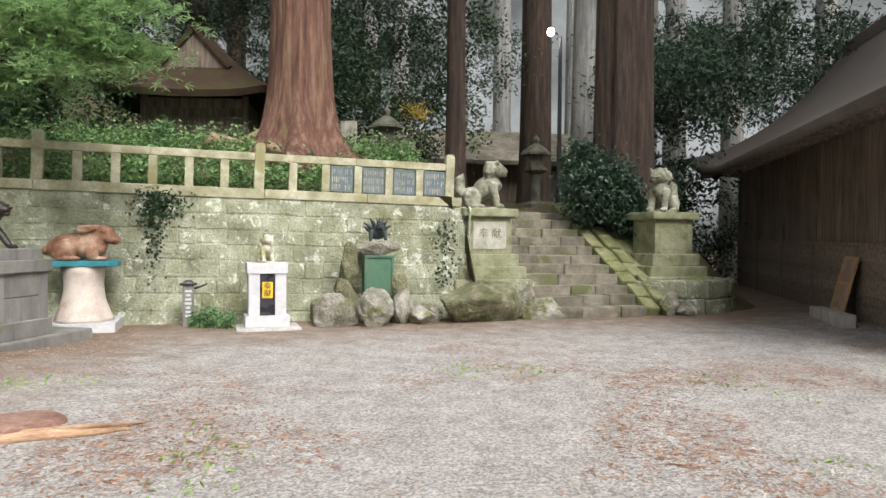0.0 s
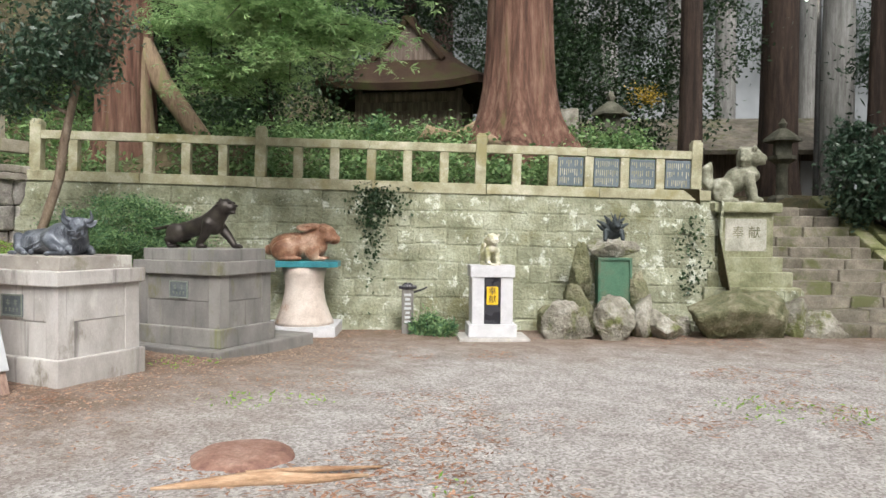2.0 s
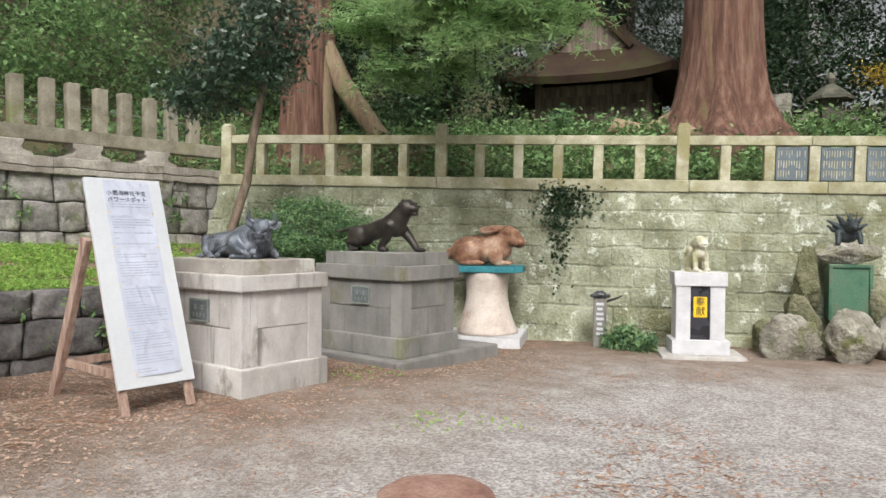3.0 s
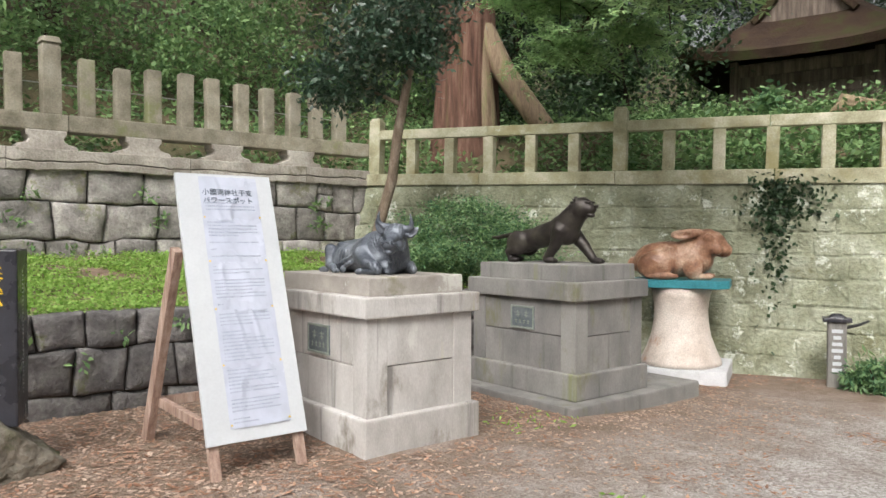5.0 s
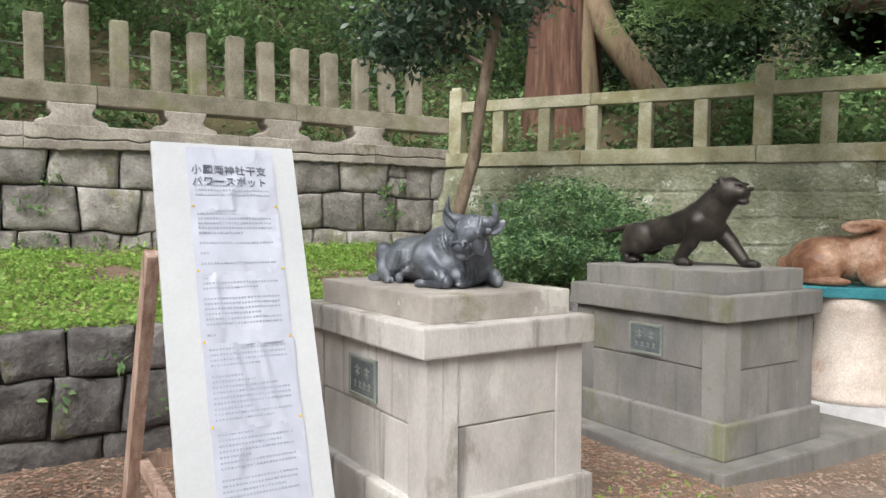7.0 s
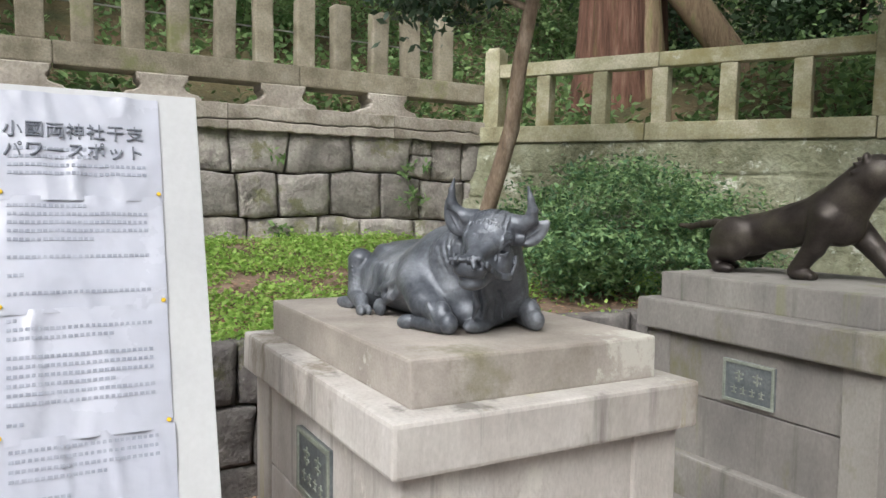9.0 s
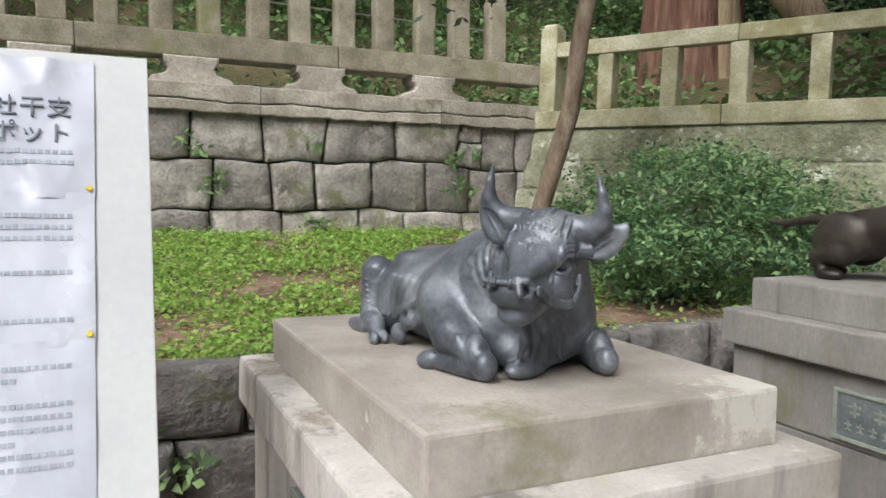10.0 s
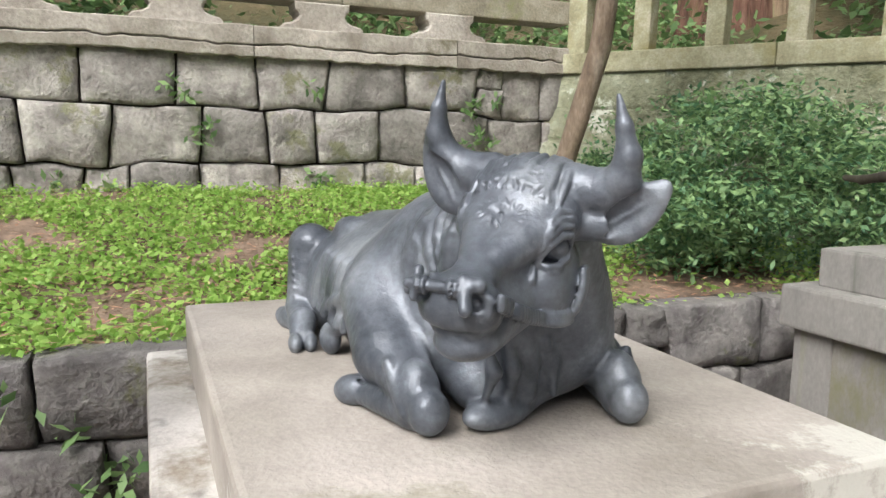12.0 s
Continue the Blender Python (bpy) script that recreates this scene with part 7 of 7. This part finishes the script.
# ---- undergrowth, groundcover, litter ----
def scatter(n, x0, x1, y0, y1, zfn, ok, lift):
    out = []
    while len(out) < n:
        x, y = rng.uniform(x0, x1), rng.uniform(y0, y1)
        if ok(x, y):
            out.append((x, y, zfn(x, y) + abs(rng.normal(0, lift))))
    return np.array(out)


pts = scatter(56000, -11.3, -8.36, 1.5, 9.3, terrace_z,
              lambda x, y: along(x, y)[1] < -0.5 and noise.noise((x * 1.4, y * 1.4, 3)) + 0.5 * noise.noise((x * 5, y * 5, 13)) + 0.17 - 0.5 * sstep(7.0, 8.2, y) > rng.uniform(-0.3, 0.15), 0.028)
tagged(leaf_ob("groundcover", pts, 0.035, L_CLOVER, rng, up=0.62, long=1.4), "bright green groundcover on the low terrace", "groundcover", kind="stuff")
pts = scatter(10500, -11.3, -8.36, 1.5, 9.0, terrace_z, lambda x, y: along(x, y)[1] < -0.4, 0.03)
tagged(leaf_ob("terrace_litter", pts, 0.06, M_LITTER, rng, up=0.95, long=5.0, fold=0.05), "brown fallen leaves and twigs on the terrace", "leaf litter", kind="stuff")
pts = scatter(46000, -17, -2.2, 1, 19, hill, lambda x, y: (x < -11.75 or (along(x, y)[1] > 0.25 and along(x, y)[0] < 10.6)) and (rng.random() < 0.92 or not (0 < along(x, y)[0] < 3.4 and along(x, y)[1] < 2.6)) and noise.noise((x * 0.9, y * 0.9, 7)) > rng.uniform(-0.5, 0.3), 0.2)
more = scatter(8000, -11.5, -2.2, 8.5, 16.5, hill, lambda x, y: 0.25 < along(x, y)[1] < 2.6 and 3.2 < along(x, y)[0] < 10.5 and noise.noise((x * 1.3, y * 1.3, 17)) > rng.uniform(-0.6, 0.1), 0.16)
pts = np.concatenate([pts, more])
tagged(leaf_ob("undergrowth", pts, 0.1, L_UNDER, rng, up=0.6, long=1.7), "green undergrowth covering the slope", "undergrowth", kind="stuff")


def inside_plinths(x, y):
    return -7.7 < x < -6.25 and 5.2 < y < 6.25 or -8.1 < x < -6.3 and 7.2 < y < 9.1


pts = scatter(12500, -8.3, 4.5, 1.0, 16.5, lambda x, y: yard(x, y) + 0.004,
              lambda x, y: along(x, y)[1] < -0.6 and not inside_plinths(x, y) and (noise.noise((x * 0.55, y * 0.55, 9)) + 0.5 * noise.noise((x * 1.9, y * 1.9, 5)) > rng.uniform(0.05, 0.6) or (x < -6.3 and rng.random() < 0.5)), 0.003)
tagged(leaf_ob("leaf_litter", pts, 0.075, M_LITTER, rng, up=0.97, long=4.0, fold=0.03), "reddish brown cedar twigs and fallen leaves on the gravel", "leaf litter", kind="stuff")
pts = scatter(15000, -8.3, -5.0, 2.4, 9.5, lambda x, y: yard(x, y) + 0.004, lambda x, y: not inside_plinths(x, y) and along(x, y)[1] < -0.6 and rng.random() < sstep(-4.8, -7.2, x), 0.004)
tagged(leaf_ob("dry_leaves", pts, 0.04, M_DRYLEAF, rng, up=0.9, long=1.8, fold=0.12), "dense dry leaves gathered by the terrace wall", "leaf litter", kind="stuff")
pts = scatter(900, -8.2, 3, 2, 12, lambda x, y: yard(x, y) + 0.002, lambda x, y: noise.noise((x * 0.7, y * 0.7, 31)) > 0.42 or (abs(x + 6.5) < 0.35 and 6.3 < y < 7.2), 0.012)
tagged(leaf_ob("weeds", pts, 0.05, L_CLOVER, rng, up=0.4, long=3.0), "sparse green weeds growing through the gravel", "weeds", kind="stuff")
# tufts rooted in the joints of the walls
tuft_pts = []
for k in range(38):
    if k < 16:
        c = np.array([-8.42, rng.uniform(2.8, 5.2), rng.uniform(0.3, 0.85)])
    else:
        c = np.array([-11.4, rng.uniform(3.5, 8.3), rng.choice([1.36, 1.66, 1.95]) + rng.normal(0, 0.03)])
    tuft_pts.append(c + np.array([0.12, 0, 0]) + rng.normal(size=(14, 3)) * 0.028)
tagged(leaf_ob("wall_ferns", np.concatenate(tuft_pts), 0.075, L_UNDER, rng, up=0.2, long=2.4), "small green ferns rooted in the wall joints", "ferns", kind="stuff")

# ---- deep wood: shrubs and canopy ----
shrubs = [clumps(rng, 26, (x, y, hill(x, y) + z), (1.5, 1.5, 1.2), 170, 0.3, 0.3) for x, y, z in
          [(-13.4, 3.0, 1.0), (-14.5, 5.0, 1.5), (-14.0, 7.5, 1.2), (-15.5, 9.5, 1.6), (-14.2, 12.5, 1.4), (-13.2, 15, 1.2), (-17, 3.5, 2.2), (-17.5, 7, 2.5), (-18, 11, 2.5), (-12.0, 17.5, 1.5), (-13, 0.5, 1.2), (-16, 14.5, 2)]]
tagged(leaf_ob("woodland_shrubs", np.concatenate(shrubs), 0.1, L_UNDER, rng, up=0.55, long=1.8), "mixed green shrubs on the wooded slope", "shrubs", kind="stuff")
dark = [clumps(rng, 26, (x, y, hill(x, y) + z), (1.8, 1.4, 1.6), 190, 0.33, 0.2) for x, y, z in
        [(-10.5, 18.5, 1.4), (-7, 19.5, 1.6), (-6.2, 20.5, 4.0), (-9.5, 20, 3.6), (-12.5, 18.5, 4), (-4.0, 19.2, 2.0), (-14.5, 16, 4), (-10.8, 14.2, 1.0), (-11.8, 13.0, 1.0), (-5.8, 18.5, 2.0),
         (-13.5, 11, 4.0), (-15.5, 8.0, 4.5), (-16.5, 5.0, 5), (-15.5, 2.0, 4), (-18, 9, 7), (3.5, 24, 1.5), (6.5, 26, 2.0), (3.0, 22.0, 0.8), (-3.3, 20.5, 4.5), (-7.8, 22, 6.5), (-11, 22, 7.5), (-4.6, 20.5, 7)]]
tagged(leaf_ob("evergreen_thicket", np.concatenate(dark), 0.115, L_DARK, rng, up=0.5, long=1.8), "dark evergreen thicket under the cedars", "thicket", kind="stuff")
can = []
for i in range(95):
    x, y = rng.uniform(-26, 14), rng.uniform(-2, 44)
    s0, b0 = along(x, y)
    if not (x < -15 or b0 > 5 or x > 9):
        continue
    gap = -3.5 < x < 0.6 and y > 15
    z0 = rng.uniform(7, 17) + (5 if gap else 0)
    can.append(clumps(rng, 16, (x, y, z0), (2.4, 2.4, 2.2), 150, 0.5, 0.1, 0.6))
for x, y, z in ((2.2, 21.5, 5.5), (3.8, 22.5, 6), (2.9, 22.3, 3.4), (3.5, 20, 5.5), (5.5, 22, 7), (4.0, 26, 8), (2.6, 23, 6), (7.5, 28, 7), (8.5, 24, 10), (7.5, 24, 5.5), (9.5, 27, 8), (-14, 14, 7), (-10.5, 17, 8.2), (-12.5, 9.5, 8.5), (-14.5, 4, 8), (-8, 18, 9)):
    can.append(clumps(rng, 22, (x, y, z), (1.9, 1.9, 1.5), 110, 0.42, 0.1, 0.6))
# Clumps added high out of view, to shade the shrine, wall and steps.
for x, y, z in ((-5.5, 12.3, 11), (-3.6, 13, 12), (-1, 14, 11.5), (-8.5, 15, 10), (-1.5, 17.5, 11)):
    can.append(clumps(rng, 20, (x, y, z), (2.0, 1.8, 1.1), 120, 0.45, 0.1, 0.5))
tagged(leaf_ob("cedar_canopy", np.concatenate(can), 0.2, L_CEDAR, rng, up=0.35, long=3.0), "dark cedar foliage closing the sky above the slope, with unseen shading clumps", "canopy", kind="stuff")

# ---- backdrop: misty distance painted on, with a glow of its own ----
def mist_mat():
    m = bpy.data.materials.new("glowing_mist")
    m.use_nodes = True
    n, l = m.node_tree.nodes, m.node_tree.links
    co = n.new("ShaderNodeTexCoord")
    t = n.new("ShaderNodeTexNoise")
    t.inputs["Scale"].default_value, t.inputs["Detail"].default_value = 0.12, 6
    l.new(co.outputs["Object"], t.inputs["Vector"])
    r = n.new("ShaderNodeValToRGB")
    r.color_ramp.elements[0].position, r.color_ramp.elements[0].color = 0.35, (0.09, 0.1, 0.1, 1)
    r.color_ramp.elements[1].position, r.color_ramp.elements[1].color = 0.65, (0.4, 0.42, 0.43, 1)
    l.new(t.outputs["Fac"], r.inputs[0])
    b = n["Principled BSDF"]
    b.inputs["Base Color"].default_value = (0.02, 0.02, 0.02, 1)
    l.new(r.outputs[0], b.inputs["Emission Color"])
    # Emission stands in for the brightness of mist between the trunks.
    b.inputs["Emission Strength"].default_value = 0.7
    b.inputs["Roughness"].default_value = 1
    return m


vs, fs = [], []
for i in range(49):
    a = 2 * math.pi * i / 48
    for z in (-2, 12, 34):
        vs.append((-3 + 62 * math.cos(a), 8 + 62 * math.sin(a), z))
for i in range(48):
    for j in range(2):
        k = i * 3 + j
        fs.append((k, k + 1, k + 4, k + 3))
tagged(mesh_ob("backdrop", vs, fs, mist_mat(), None, "", True), "glowing grey backdrop painted as misty distant woodland", "backdrop", kind="structure")
